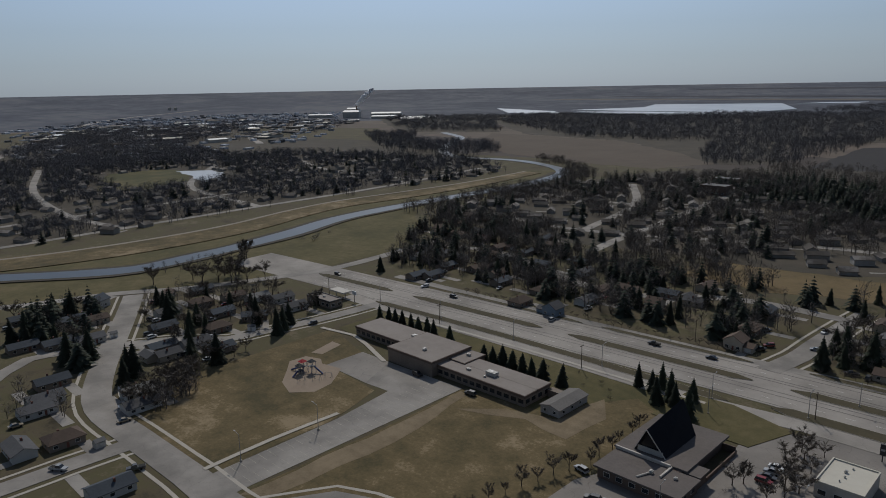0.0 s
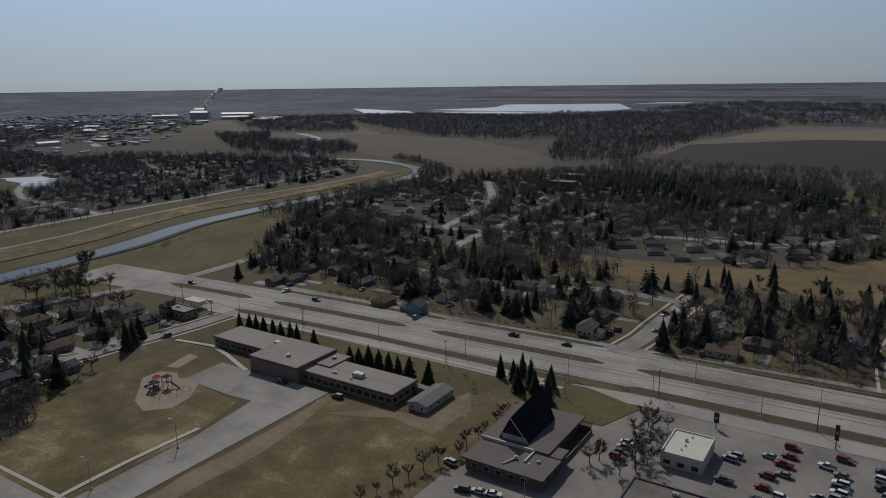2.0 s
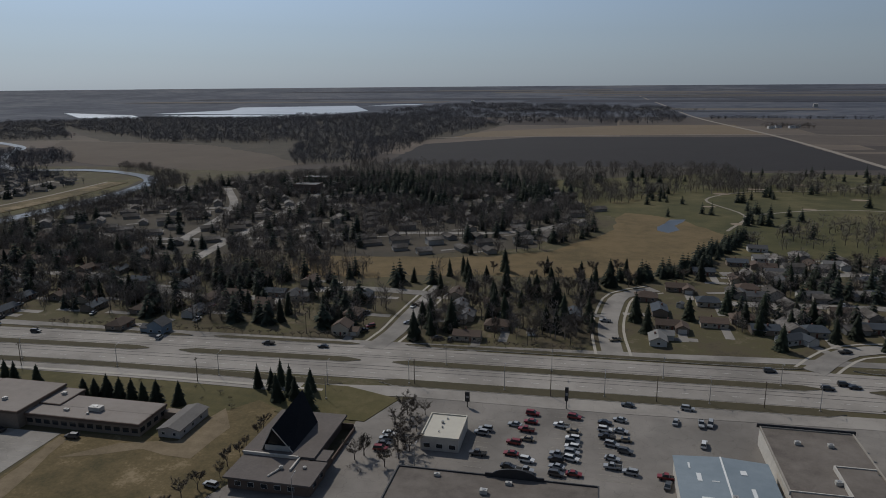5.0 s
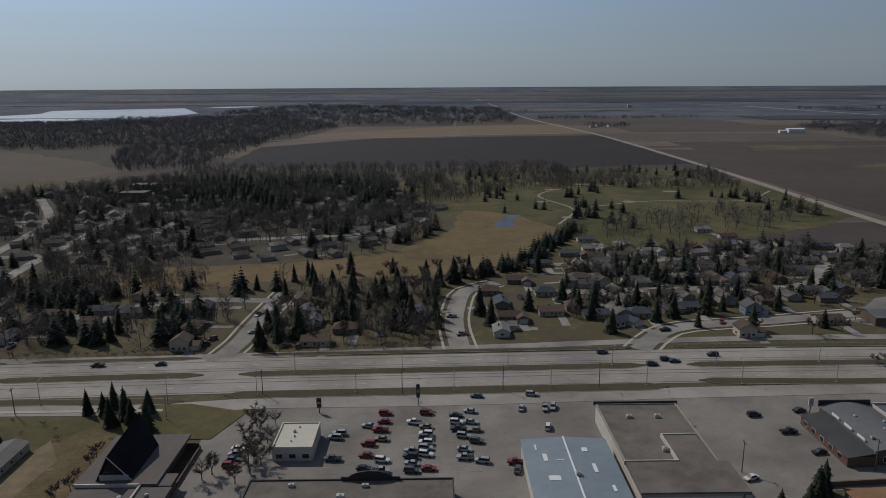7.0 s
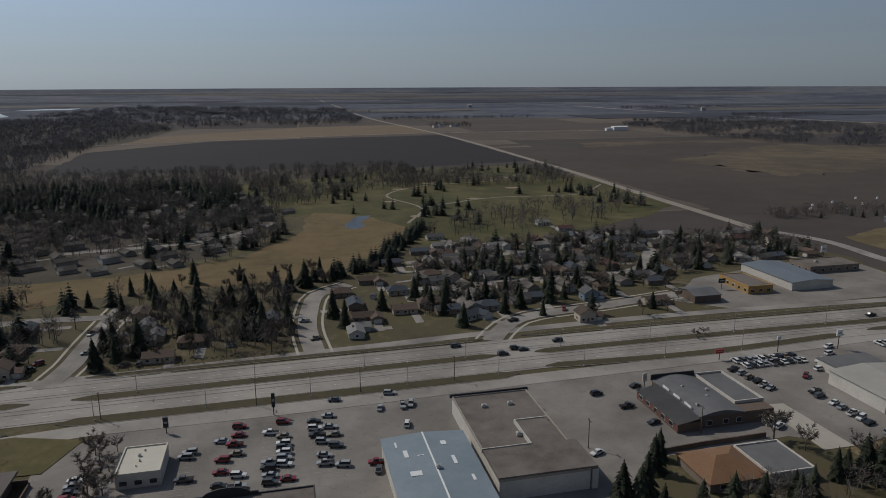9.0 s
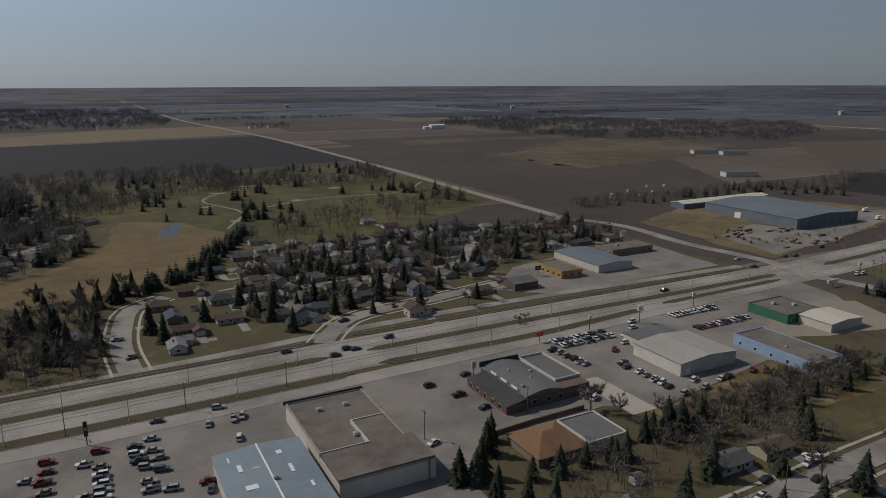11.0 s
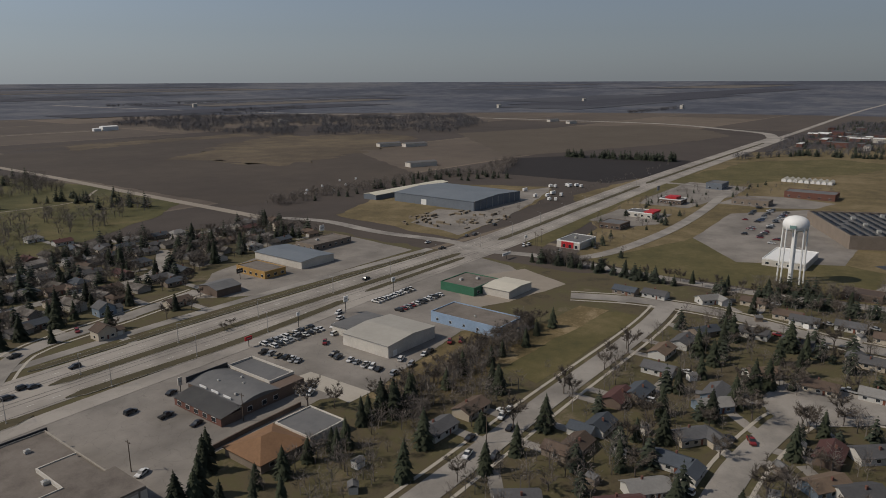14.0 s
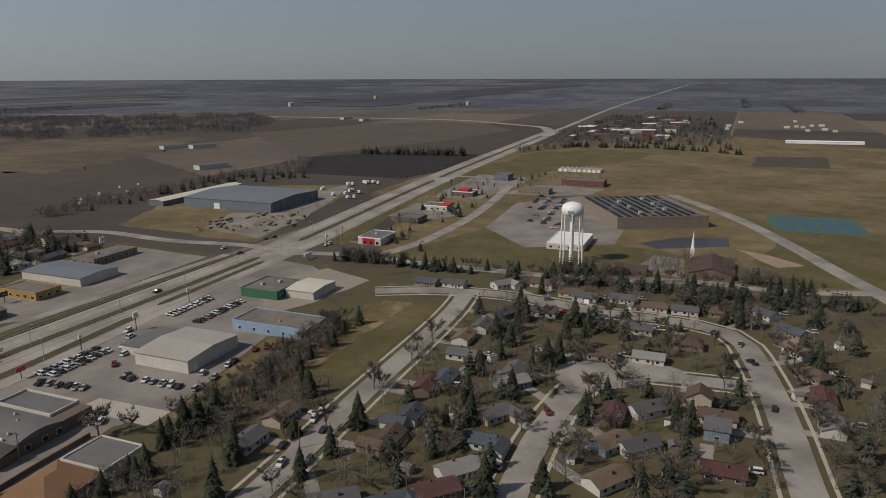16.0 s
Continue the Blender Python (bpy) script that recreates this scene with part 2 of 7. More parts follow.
def far(x, y):
    """Draws a place that lies beyond the sheet's flat part in, along its bearing."""
    dx, dy = x - EYE.x, y - EYE.y
    r = math.hypot(dx, dy)
    if r < 2400:
        return x, y
    want, lo, hi = 110.3 / r, 2400.0, 4930.0
    for _ in range(40):
        mid = (lo + hi) / 2
        if (110.3 - lift(mid)) / mid > want:
            lo = mid
        else:
            hi = mid
    return EYE.x + dx / r * lo, EYE.y + dy / r * lo


def smooth_line(pts, step):
    """Catmull-Rom through pts, a point about every step metres."""
    p = [Vector((*q, 0)) for q in pts]
    p = [p[0] * 2 - p[1]] + p + [p[-1] * 2 - p[-2]]
    out = []
    for i in range(1, len(p) - 2):
        n = max(1, int((p[i + 1] - p[i]).length / step))
        for k in range(n):
            t = k / n
            out.append(0.5 * (2 * p[i] + (p[i + 1] - p[i - 1]) * t + (2 * p[i - 1] - 5 * p[i] + 4 * p[i + 1] - p[i + 2]) * t * t
                              + (3 * p[i] - p[i - 1] - 3 * p[i + 1] + p[i + 2]) * t ** 3))
    return out + [p[-2]]


LAID = [0]


def ribbon(name, pts, width, mat, z=0.1, thick=0.1, step=12.0, bm=None, label="", category="", ends=None, wobble=0.0):
    """A strip of ground cover along a line; ends rounds its tips. Each strip lies a little above the one before."""
    LAID[0] += 1
    z += 0.0012 * LAID[0]
    line = smooth_line(pts, step)
    own = bm is None
    bm = bm or bmesh.new()
    prev = None
    n = len(line)
    run = [0.0]
    for a, b in zip(line, line[1:]):
        run.append(run[-1] + (b - a).length)
    for i, p in enumerate(line):
        d = (line[min(i + 1, n - 1)] - line[max(i - 1, 0)]).normalized()
        s = Vector((-d.y, d.x, 0))
        w = (width[0] + (width[1] - width[0]) * i / (n - 1)) if isinstance(width, tuple) else width
        if wobble:
            w *= 1 + wobble * noise.noise(p * 0.02)
        if ends:
            k = min(run[i], run[-1] - run[i])
            w *= math.sqrt(max(0.02, 1 - max(0, 1 - k / ends) ** 2))
        h = height(p.x, p.y)
        row = [bm.verts.new(p + s * w / 2 + Vector((0, 0, h + z - thick))), bm.verts.new(p + s * w / 2 + Vector((0, 0, h + z))),
               bm.verts.new(p - s * w / 2 + Vector((0, 0, h + z))), bm.verts.new(p - s * w / 2 + Vector((0, 0, h + z - thick)))]
        if prev:
            for k in range(3):
                bm.faces.new((prev[k], row[k], row[k + 1], prev[k + 1]))
        else:
            bm.faces.new(row[::-1])
        prev = row
    bm.faces.new(prev)
    if own:
        bmesh.ops.recalc_face_normals(bm, faces=bm.faces)
        return tagged(part(name, bm, mat), label, category, kind="structure")


def patch(name, pts, mat, z=0.05, label="", category="", rough=0.0, thick=0.05):
    """A flat area of ground cover with a slightly uneven outline."""
    out = []
    for a, b in zip(pts, pts[1:] + pts[:1]):
        n = max(1, int(math.hypot(b[0] - a[0], b[1] - a[1]) / 9.0)) if rough else 1
        for k in range(n):
            x, y = a[0] + (b[0] - a[0]) * k / n, a[1] + (b[1] - a[1]) * k / n
            o = noise.noise_vector(Vector((x, y, 0)) * 0.05) * rough
            out.append((x + o.x, y + o.y))
    area = sum(a[0] * b[1] - b[0] * a[1] for a, b in zip(out, out[1:] + out[:1]))
    out = out if area > 0 else out[::-1]
    bm = bmesh.new()
    hi = [bm.verts.new((x, y, height(x, y) + z)) for x, y in out]
    lo = [bm.verts.new((x, y, height(x, y) + z - thick)) for x, y in out]
    for tri in geometry.tessellate_polygon([[Vector((x, y, 0)) for x, y in out]]):
        a, b, c = (hi[k] for k in tri)
        if (b.co - a.co).cross(c.co - a.co).z < 0:
            b, c = c, b
        bm.faces.new((a, b, c))
    for i in range(len(out)):
        j = (i + 1) % len(out)
        bm.faces.new((lo[i], lo[j], hi[j], hi[i]))
    return tagged(part(name, bm, mat), label, category, kind="structure")


# ---- ground ----
def make_ground():
    bm = bmesh.new()
    rings = [0, 60, 150, 300, 600, 1000, 1500, 2000, 2400] + [2400 + 2540 * (i / 20) for i in range(1, 21)]
    n, prev = 96, None
    for r in rings:
        row = [bm.verts.new((EYE.x + r * math.cos(6.283185 * i / n), EYE.y + r * math.sin(6.283185 * i / n), lift(r))) for i in range(n)] if r else [bm.verts.new((EYE.x, EYE.y, 0))]
        if prev and len(prev) == 1:
            for i in range(n):
                bm.faces.new((prev[0], row[i], row[(i + 1) % n]))
        elif prev:
            for i in range(n):
                bm.faces.new((prev[i], row[i], row[(i + 1) % n], prev[(i + 1) % n]))
        prev = row
    return bm


def far_land():
    """Open farmland: long strips of field, each of one colour, with lighter and darker crops and wood between."""
    m = material("farmland", [(0.056, 0.048, 0.043), (0.088, 0.075, 0.065), (0.115, 0.098, 0.082)], 1.0, (0.003, 0.02, 0.4), 0.2)
    t = m.node_tree
    b = t.nodes["Principled BSDF"]
    old = b.inputs["Base Color"].links[0].from_socket
    geo = t.nodes.new("ShaderNodeNewGeometry")
    turn = t.nodes.new("ShaderNodeMapping")
    turn.inputs["Rotation"].default_value = (0, 0, radians(1.5))
    br = t.nodes.new("ShaderNodeTexBrick")
    br.inputs["Scale"].default_value = 1.0
    br.inputs["Brick Width"].default_value = 810.0
    br.inputs["Row Height"].default_value = 270.0
    br.inputs["Mortar Size"].default_value = 3.0
    br.inputs["Color1"].default_value = (0.62, 0.60, 0.62, 1)
    br.inputs["Color2"].default_value = (1.55, 1.45, 1.3, 1)
    br.inputs["Mortar"].default_value = (1.7, 1.6, 1.4, 1)
    mul = t.nodes.new("ShaderNodeMix")
    mul.data_type, mul.blend_type = "RGBA", "MULTIPLY"
    mul.inputs[0].default_value = 1.0
    t.links.new(geo.outputs["Position"], turn.inputs[0])
    t.links.new(turn.outputs[0], br.inputs["Vector"])
    t.links.new(old, mul.inputs[6])
    t.links.new(br.outputs["Color"], mul.inputs[7])
    t.links.new(mul.outputs[2], b.inputs["Base Color"])
    return m


# Distance haze is painted into this blue-grey base colour of the outer rim.
HORIZON_HAZE = material("haze_painted_country", [(0.052, 0.058, 0.076), (0.076, 0.082, 0.102), (0.115, 0.117, 0.128)], 1.0, (0.0016, 0.005, 0.02), 0.0, soften=0.2)
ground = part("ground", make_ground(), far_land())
ground.data.materials.append(HORIZON_HAZE)
# faces beyond 2350 m take the haze colour
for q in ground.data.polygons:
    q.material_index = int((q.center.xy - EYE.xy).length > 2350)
tagged(ground, "flat prairie farmland of bare brown fields reaching a haze-coloured horizon", "ground", kind="structure")

def far_field(x0, x1, y0, y1, mat, label):
    """A long field far out on the plain, its strip bent to the lie of the land."""
    bm = bmesh.new()
    n, prev = 14, None
    for i in range(n + 1):
        x = x0 + (x1 - x0) * i / n
        row = []
        for k in range(4):
            p = far(x, y0 + (y1 - y0) * k / 3)
            row.append(bm.verts.new((*p, height(*p) + 1.2)))
        for k in range(3):
            if prev:
                bm.faces.new((prev[k], row[k], row[k + 1], prev[k + 1]))
        prev = row
    return tagged(part("far_field", bm, mat), label, "field", kind="structure")


# Soil colours with blue distance haze mixed in, unlike the nearer fields.
HAZED_SOILS = [(material("hazed_black_soil", [(0.040, 0.041, 0.052), (0.054, 0.055, 0.068)], 1.0, (0.002, 0.01, 0.05)), "dark bare field far out on the plain"),
             (material("hazed_brown_soil", [(0.078, 0.072, 0.078), (0.10, 0.092, 0.096)], 1.0, (0.002, 0.01, 0.05)), "brown fallow field far out on the plain"),
             (material("hazed_stubble", [(0.105, 0.093, 0.082), (0.14, 0.125, 0.108)], 1.0, (0.002, 0.01, 0.05)), "pale stubble field far out on the plain"),
             (material("hazed_scrub", [(0.050, 0.054, 0.066), (0.072, 0.074, 0.086)], 1.0, (0.004, 0.02, 0.08)), "scrub far out on the plain, blue-grey with painted haze")]
far_rng = random.Random(12)
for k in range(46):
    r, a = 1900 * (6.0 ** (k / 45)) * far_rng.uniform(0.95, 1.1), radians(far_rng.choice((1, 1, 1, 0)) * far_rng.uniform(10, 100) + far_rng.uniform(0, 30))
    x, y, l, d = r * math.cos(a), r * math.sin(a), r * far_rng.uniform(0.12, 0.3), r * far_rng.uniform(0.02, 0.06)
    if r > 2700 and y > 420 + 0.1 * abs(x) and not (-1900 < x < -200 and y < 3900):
        far_field(x - l, x + l, y - d, y + d, *far_rng.choice((HAZED_SOILS[0], HAZED_SOILS[1], HAZED_SOILS[2], HAZED_SOILS[3], HAZED_SOILS[3])))

# town ground: yards between the houses, fields, turf
patch("town_ground", [(-2300, 900), (-1500, 1250), (-900, 820), (-560, 860), (-300, 840), (-40, 800), (20, 600), (60, 470), (230, 460), (345, 430), (352, 200), (400, -130), (330, -300), (-500, -300), (-2200, 100)],
      YARD, 0.04, "brown winter yards and lawns between the houses", "ground", rough=8)
patch("wood_floor", [(-1440, 1657), (-1100, 2200), (-620, 2390), (-240, 1930), (-300, 1424), (-420, 1240), (-340, 960), (-430, 900), (-540, 1050), (-720, 1200), (-1000, 1262)], LITTER, 0.07, "dark leaf litter under the woods", "ground", rough=12)
patch("wood_floor", [(-450, 430), (-330, 380), (-120, 410), (-40, 450), (-10, 600), (-60, 780), (150, 905), (160, 958), (-100, 935), (-320, 945), (-430, 800), (-460, 640)], LITTER, 0.07, "dark leaf litter under trees and houses", "ground", rough=9)
patch("wood_floor", [(-590, 60), (-600, 330), (-600, 690), (-780, 790), (-1050, 960), (-1500, 900), (-2000, 1150), (-2150, 700), (-1500, 300), (-820, 20)], LITTER, 0.07, "dark leaf litter across the river", "ground", rough=9)
patch("wood_floor", [(-2050, 1720), (-1500, 2180), (-1130, 2120), (-1440, 1640), (-1100, 1290), (-1330, 1180), (-1700, 1450)], LITTER, 0.08, "dark leaf litter beyond the river", "ground", rough=12)
patch("river_flats", [(-620, -40), (-500, 40), (-430, 60), (-395, 130), (-362, 210), (-362, 320), (-470, 410), (-478, 640), (-540, 740), (-575, 700), (-560, 560), (-566, 400), (-545, 300), (-528, 180), (-560, 80)],
      LAWN, 0.08, "dull green grass banks along the river", "grass", rough=3)
ribbon("levee", [(-560, 20), (-522, 120), (-512, 190), (-518, 262), (-540, 330), (-549, 386), (-541, 470), (-540, 580), (-552, 700)], (46, 24), DRY, 0.6, 0.6, label="low grassed flood bank beside the river", category="bank")
ribbon("levee_track", [(-570, 25), (-540, 120), (-532, 195), (-537, 262), (-556, 330), (-566, 400), (-560, 480), (-556, 580), (-566, 700)], 4, GRAVEL, 0.68, 0.1, label="pale gravel track on top of the flood bank", category="track")
ribbon("river_bank", [(-540, 20), (-489, 85), (-466, 115), (-448, 147), (-450, 183), (-456, 228), (-468, 280), (-487, 338), (-493, 408), (-492, 509), (-492, 618), (-521, 720)], 26, LITTER, 0.70, 0.3, label="dark muddy river bank", category="bank", wobble=0.3)
ribbon("river", [(-540, 20), (-489, 85), (-466, 115), (-448, 147), (-450, 183), (-456, 228), (-468, 280), (-487, 338), (-493, 408), (-492, 509), (-492, 618), (-521, 720), (-590, 775), (-670, 800), (-770, 790), (-880, 870), (-978, 997), (-1059, 1108), (-1200, 1200)],
       17, WATER, 0.74, 0.2, label="narrow grey river winding past the town", category="river", wobble=0.25)
VERGE_GROUND = LAWN
patch("golf_course", [(-60, 800), (60, 850), (168, 905), (330, 900), (358, 700), (352, 560), (311, 520), (190, 452), (85, 446), (33, 552), (-20, 609)], GREEN, 0.10, "pale green golf course turf with brown patches", "grass", rough=6)
patch("marsh", [(-190, 360), (-142, 352), (-68, 372), (-3, 376), (20, 384), (42, 406), (70, 456), (92, 512), (60, 580), (20, 600), (10, 520), (-30, 440), (-90, 412), (-190, 400)], MARSH, 0.12, "rust-brown dead grass in a marshy hollow", "grass", rough=7)
patch("golf_pond", [(44, 522), (52, 515), (60, 528), (58, 545), (66, 560), (70, 574), (58, 570), (50, 550), (44, 538)], WATER, 0.16, "small winding pond on the golf course", "pond", rough=3)
for bx, by, br in ((120, 720, 5), (160, 760, 6), (98, 640, 4), (210, 800, 6), (240, 700, 5), (60, 700, 4), (110, 560, 5), (180, 640, 4)):
    patch("sand_bunker", [(bx + br * 1.6 * math.cos(i * 0.628), by + br * math.sin(i * 0.628)) for i in range(10)], SAND, 0.17, "small pale sand bunker on the golf course", "bunker", rough=1.5)
ribbon("golf_path", [(95, 530), (120, 600), (100, 680), (150, 740), (230, 760), (300, 820)], 2.4, GRAVEL, 0.13, 0.08, label="thin pale path over the golf course", category="path")
ribbon("golf_path", [(120, 600), (200, 640), (290, 640), (345, 700)], 2.4, GRAVEL, 0.13, 0.08, label="thin pale path over the golf course", category="path")
patch("black_field", [(-320, 1270), (-130, 1470), (352, 1520), (358, 960), (160, 915), (-60, 900), (-300, 930)], BLACK_EARTH, 0.06, "black ploughed field", "field", rough=5)
patch("stubble_field", [(-340, 1440), (-250, 1640), (60, 1900), (340, 1950), (346, 1590), (109, 1550)], STUBBLE, 0.06, "pale stubble field", "field", rough=5)
patch("brown_field", [(-1094, 1253), (-714, 1191), (-525, 1041), (-415, 918), (-450, 822), (-577, 830), (-749, 880), (-960, 1060)], material("brown_field_soil", [(0.085, 0.066, 0.050), (0.12, 0.094, 0.070)], 1.0, (0.01, 0.06, 0.8), 0.2), 0.08, "dull brown fallow field by the river", "field", rough=8)
patch("east_field", [(372, 500), (620, 490), (760, 720), (850, 840), (1010, 1260), (590, 1160), (368, 1180)], EARTH, 0.06, "dark ploughed field behind the town", "field", rough=4)
STRAW = material("thin_straw", [(0.068, 0.053, 0.038), (0.095, 0.074, 0.050), (0.135, 0.105, 0.067)], 1.0, (0.006, 0.03, 0.3), 0.2, soften=0.25)
patch("straw_field", [(600, 700), (760, 742), (940, 800), (1080, 900), (1060, 1000), (900, 1110), (700, 1010), (560, 900)], STRAW, 0.09, "uneven straw-brown rough ground", "field", rough=40)
patch("straw_field", [(520, 1130), (700, 1180), (900, 1140), (900, 1230), (560, 1240)], STRAW, 0.10, "thin straw-brown strip of field", "field", rough=25)
patch("fallow_strip", [(372, 1200), (800, 1260), (800, 1300), (372, 1240)], EARTH, 0.07, "dark strip of fallow", "field", rough=6)
patch("dry_margin", [(160, 139), (236, 151), (250, 129), (300, 127), (302, 112), (215, 114), (165, 117)], DRY, 0.125, "straw-yellow rough grass behind the dealer's lot", "grass", rough=2)
patch("school_field", [(-262, 60), (-186, 58), (-187, 104), (-195, 131), (-229, 134), (-229, 152), (-262, 163)], DRY, 0.10, "worn brown and green playing field", "grass", rough=1)
patch("hay_field", [(-171, 30), (-171, 154), (-140, 158), (-120, 190), (-104, 180), (-106, 130), (-90, 40)], DRY, 0.10, "dry brown and straw-coloured open field", "grass", rough=2)
patch("straw_patch", [(-170, 62), (-163, 66), (-160, 100), (-163, 130), (-166, 150), (-170, 152)], THATCH, 0.13, "pale straw along the lot's edge", "grass", rough=3)
patch("straw_patch", [(-160, 140), (-140, 150), (-122, 148), (-118, 168), (-128, 182), (-131, 156), (-150, 152)], THATCH, 0.135, "pale worn straw round the classroom", "grass", rough=4)
patch("school_lawn", [(-262, 165), (-262, 196), (-100, 204), (-104, 180), (-140, 158)], LAWN, 0.09, "dull lawn behind the school", "grass", rough=1)
patch("church_lawn", [(-109, 206), (-92, 207), (-70, 200), (-77, 181), (-110, 182)], LAWN, 0.30, "dull green lawn wedge beside the church", "grass", thick=0.2)
patch("football_field", [(208, 96), (304, 96), (303, 108), (286, 124), (214, 116)], LAWN, 0.10, "open dull green playing field", "grass", rough=1.5)
patch("east_park", [(385, 175), (480, 205), (600, 290), (1100, 275), (1500, 60), (1200, -320), (560, -330), (420, -200), (392, -60)], PARK_GRASS, 0.05, "wide straw-brown grass land east of the town", "grass", rough=5)
patch("plaza", [(-70, 198), (-60, 100), (15, 96), (85, 100), (85, 130), (104, 148), (150, 150), (164, 140), (236, 152), (250, 128), (262, 128), (262, 170), (280, 168), (320, 160), (345, 196), (350, 222), (240, 218), (90, 216), (-60, 206)],
      LOT, 0.11, "worn grey-brown asphalt of a wide parking lot", "parking lot", rough=0.6)
patch("concrete_pad", [(155, 172), (164, 171), (165, 140), (154, 140)], CONCRETE, 0.16, "pale concrete pad at the edge of the lot", "pavement")
patch("school_lot", [(-186, 58), (-172, 60), (-172, 154), (-212, 153), (-203, 133), (-191, 134), (-187, 107)], STREET, 0.13, "grey asphalt school parking lot", "parking lot")
patch("school_playground_asphalt", [(-229, 134), (-229, 153), (-212, 153), (-203, 133)], LOT, 0.15, "grey asphalt play court beside the school", "pavement")
patch("church_lot", [(-106, 130), (-103, 137), (-78, 140), (-80, 182), (-70, 199), (-56, 190), (-56, 100), (-106, 90)], LOT, 0.12, "grey asphalt lot round the church", "parking lot", rough=0.5)
patch("store_lot", [(436, 90), (487, 134), (597, 141), (654, 92), (640, 85), (527, 36), (466, 36)], LOT, 0.12, "large grey store parking lot", "parking lot", rough=1)
patch("north_lots", [(215, 268), (340, 270), (345, 330), (300, 345), (225, 325), (190, 290)], LOT, 0.12, "pale worn asphalt in front of roadside shops", "parking lot", rough=1)
patch("lumber_yard", [(385, 265), (560, 300), (640, 330), (600, 420), (470, 430), (395, 400)], PARK_GRASS, 0.10, "rough dry grass and dirt storage yard", "yard", rough=6)
patch("yard_gravel", [(395, 272), (470, 280), (560, 305), (640, 332), (600, 345), (480, 316), (470, 350), (410, 330)], LOT, 0.13, "worn gravel apron before the lumber store", "yard", rough=3)
patch("store_pond", [(463, 9), (475, 21), (503, -2), (512, -35), (487, -36)], WATER, 0.14, "dark blue retention pond", "pond", rough=1)

patch("dark_field", [(700, 300), (830, 275), (960, 300), (950, 440), (850, 512), (700, 440)], BLACK_EARTH, 0.07, "dark ploughed field beside the highway", "field", rough=4)
patch("stubble_field", [(860, 530), (1180, 420), (1420, 380), (1560, 470), (1660, 640), (1500, 760), (1180, 860)], material("grey_stubble", [(0.075, 0.06, 0.046), (0.105, 0.086, 0.066)], 1.0, (0.01, 0.06, 0.8), 0.2), 0.08, "grey-brown stubble field beside the highway", "field", rough=6)
patch("tower_lawn", [(385, 165), (430, 150), (500, 130), (440, 80), (470, 42), (455, 0), (440, -20), (396, -6), (384, 50), (380, 120)], LAWN, 0.09, "olive lawn round the water tower", "grass", rough=3)
patch("church_park", [(400, -60), (450, -50), (512, -66), (600, -36), (560, -140), (420, -160), (408, -100)], LAWN, 0.09, "olive lawns by the curving road", "grass", rough=4)
patch("highway_verge", [(400, 205), (480, 215), (600, 235), (900, 255), (900, 262), (600, 238), (470, 228), (400, 220)], VERGE_GROUND, 0.1, "olive grass beside the highway", "grass", rough=2)
patch("dark_plot", [(950, -62), (958, -150), (1090, -160), (1066, -70)], EARTH, 0.09, "dark ploughed plot beyond the grass", "field", rough=3)
patch("mown_strip", [(600, 270), (700, 255), (1000, 235), (1090, 150), (1060, 60), (960, 90), (800, 170), (640, 235)], LAWN, 0.085, "olive mown grass beyond the stores", "grass", rough=10)
patch("shop_lots", [(600, 222), (640, 228), (760, 232), (760, 170), (690, 165), (640, 175), (600, 178)], LOT, 0.12, "grey asphalt lots between the shops", "parking lot", rough=2)
patch("shop_lots", [(640, 165), (700, 160), (712, 128), (700, 80), (660, 90), (644, 120)], LOT, 0.125, "grey asphalt before the brick stores", "parking lot", rough=2)
patch("shop_lots", [(500, 222), (565, 224), (565, 178), (520, 172), (498, 184)], LOT, 0.12, "grey asphalt round a small shop", "parking lot", rough=2)
patch("church_forecourt", [(398, -12), (440, -10), (446, 8), (420, 14), (400, 4)], LOT, 0.12, "grey asphalt by the brick church", "parking lot", rough=1)
patch("bare_plot", [(440, -62), (480, -40), (470, -60), (450, -78)], SAND, 0.11, "bare sandy plot beside the road", "ground", rough=2)
patch("dealer_yard", [(262, 168), (285, 158), (330, 150), (345, 185), (300, 205)], GRAVEL, 0.125, "gravelly yard behind the sheds", "yard", rough=2)

# ---- highway ----
AXIS = [(-420, 213), (-290, 222), (-190, 227.5), (-95, 232), (-20, 234.5), (80, 237.5), (165, 238.5), (260, 237.5), (376, 238), (452, 243), (582, 254), (766, 267), (1037, 280), (1542, 300)]
ribbon("road", [p for p in AXIS if p[0] < 1400] + [(1420, 297)], 34, ROAD, 0.16, 0.12, 14, label="pale worn concrete dual highway", category="road")
ribbon("country_road", [(1400, 296), (1542, 300), far(2808, 350), far(4800, 372), far(9000, 420)], 12, ROAD, 0.15, 0.12, 14, label="pale narrow highway running on to the horizon", category="road")
ribbon("frontage_road_south", [(-300, 200), (-180, 203), (-100, 203), (-70, 207), (0, 208), (85, 212), (170, 215), (260, 221), (345, 226)], 9, ROAD, 0.18, 0.12, label="pale concrete frontage road", category="road")
ribbon("frontage_road_north", [(-310, 246), (-200, 248), (-95, 252), (20, 260), (100, 266), (200, 268), (350, 262)], 6, STREET, 0.14, 0.1, label="narrow grey road north of the highway", category="road")


def axis_at(x):
    for (a, b), (c, d) in zip(AXIS, AXIS[1:]):
        if a <= x <= c:
            return b + (d - b) * (x - a) / (c - a)
    return AXIS[-1][1]


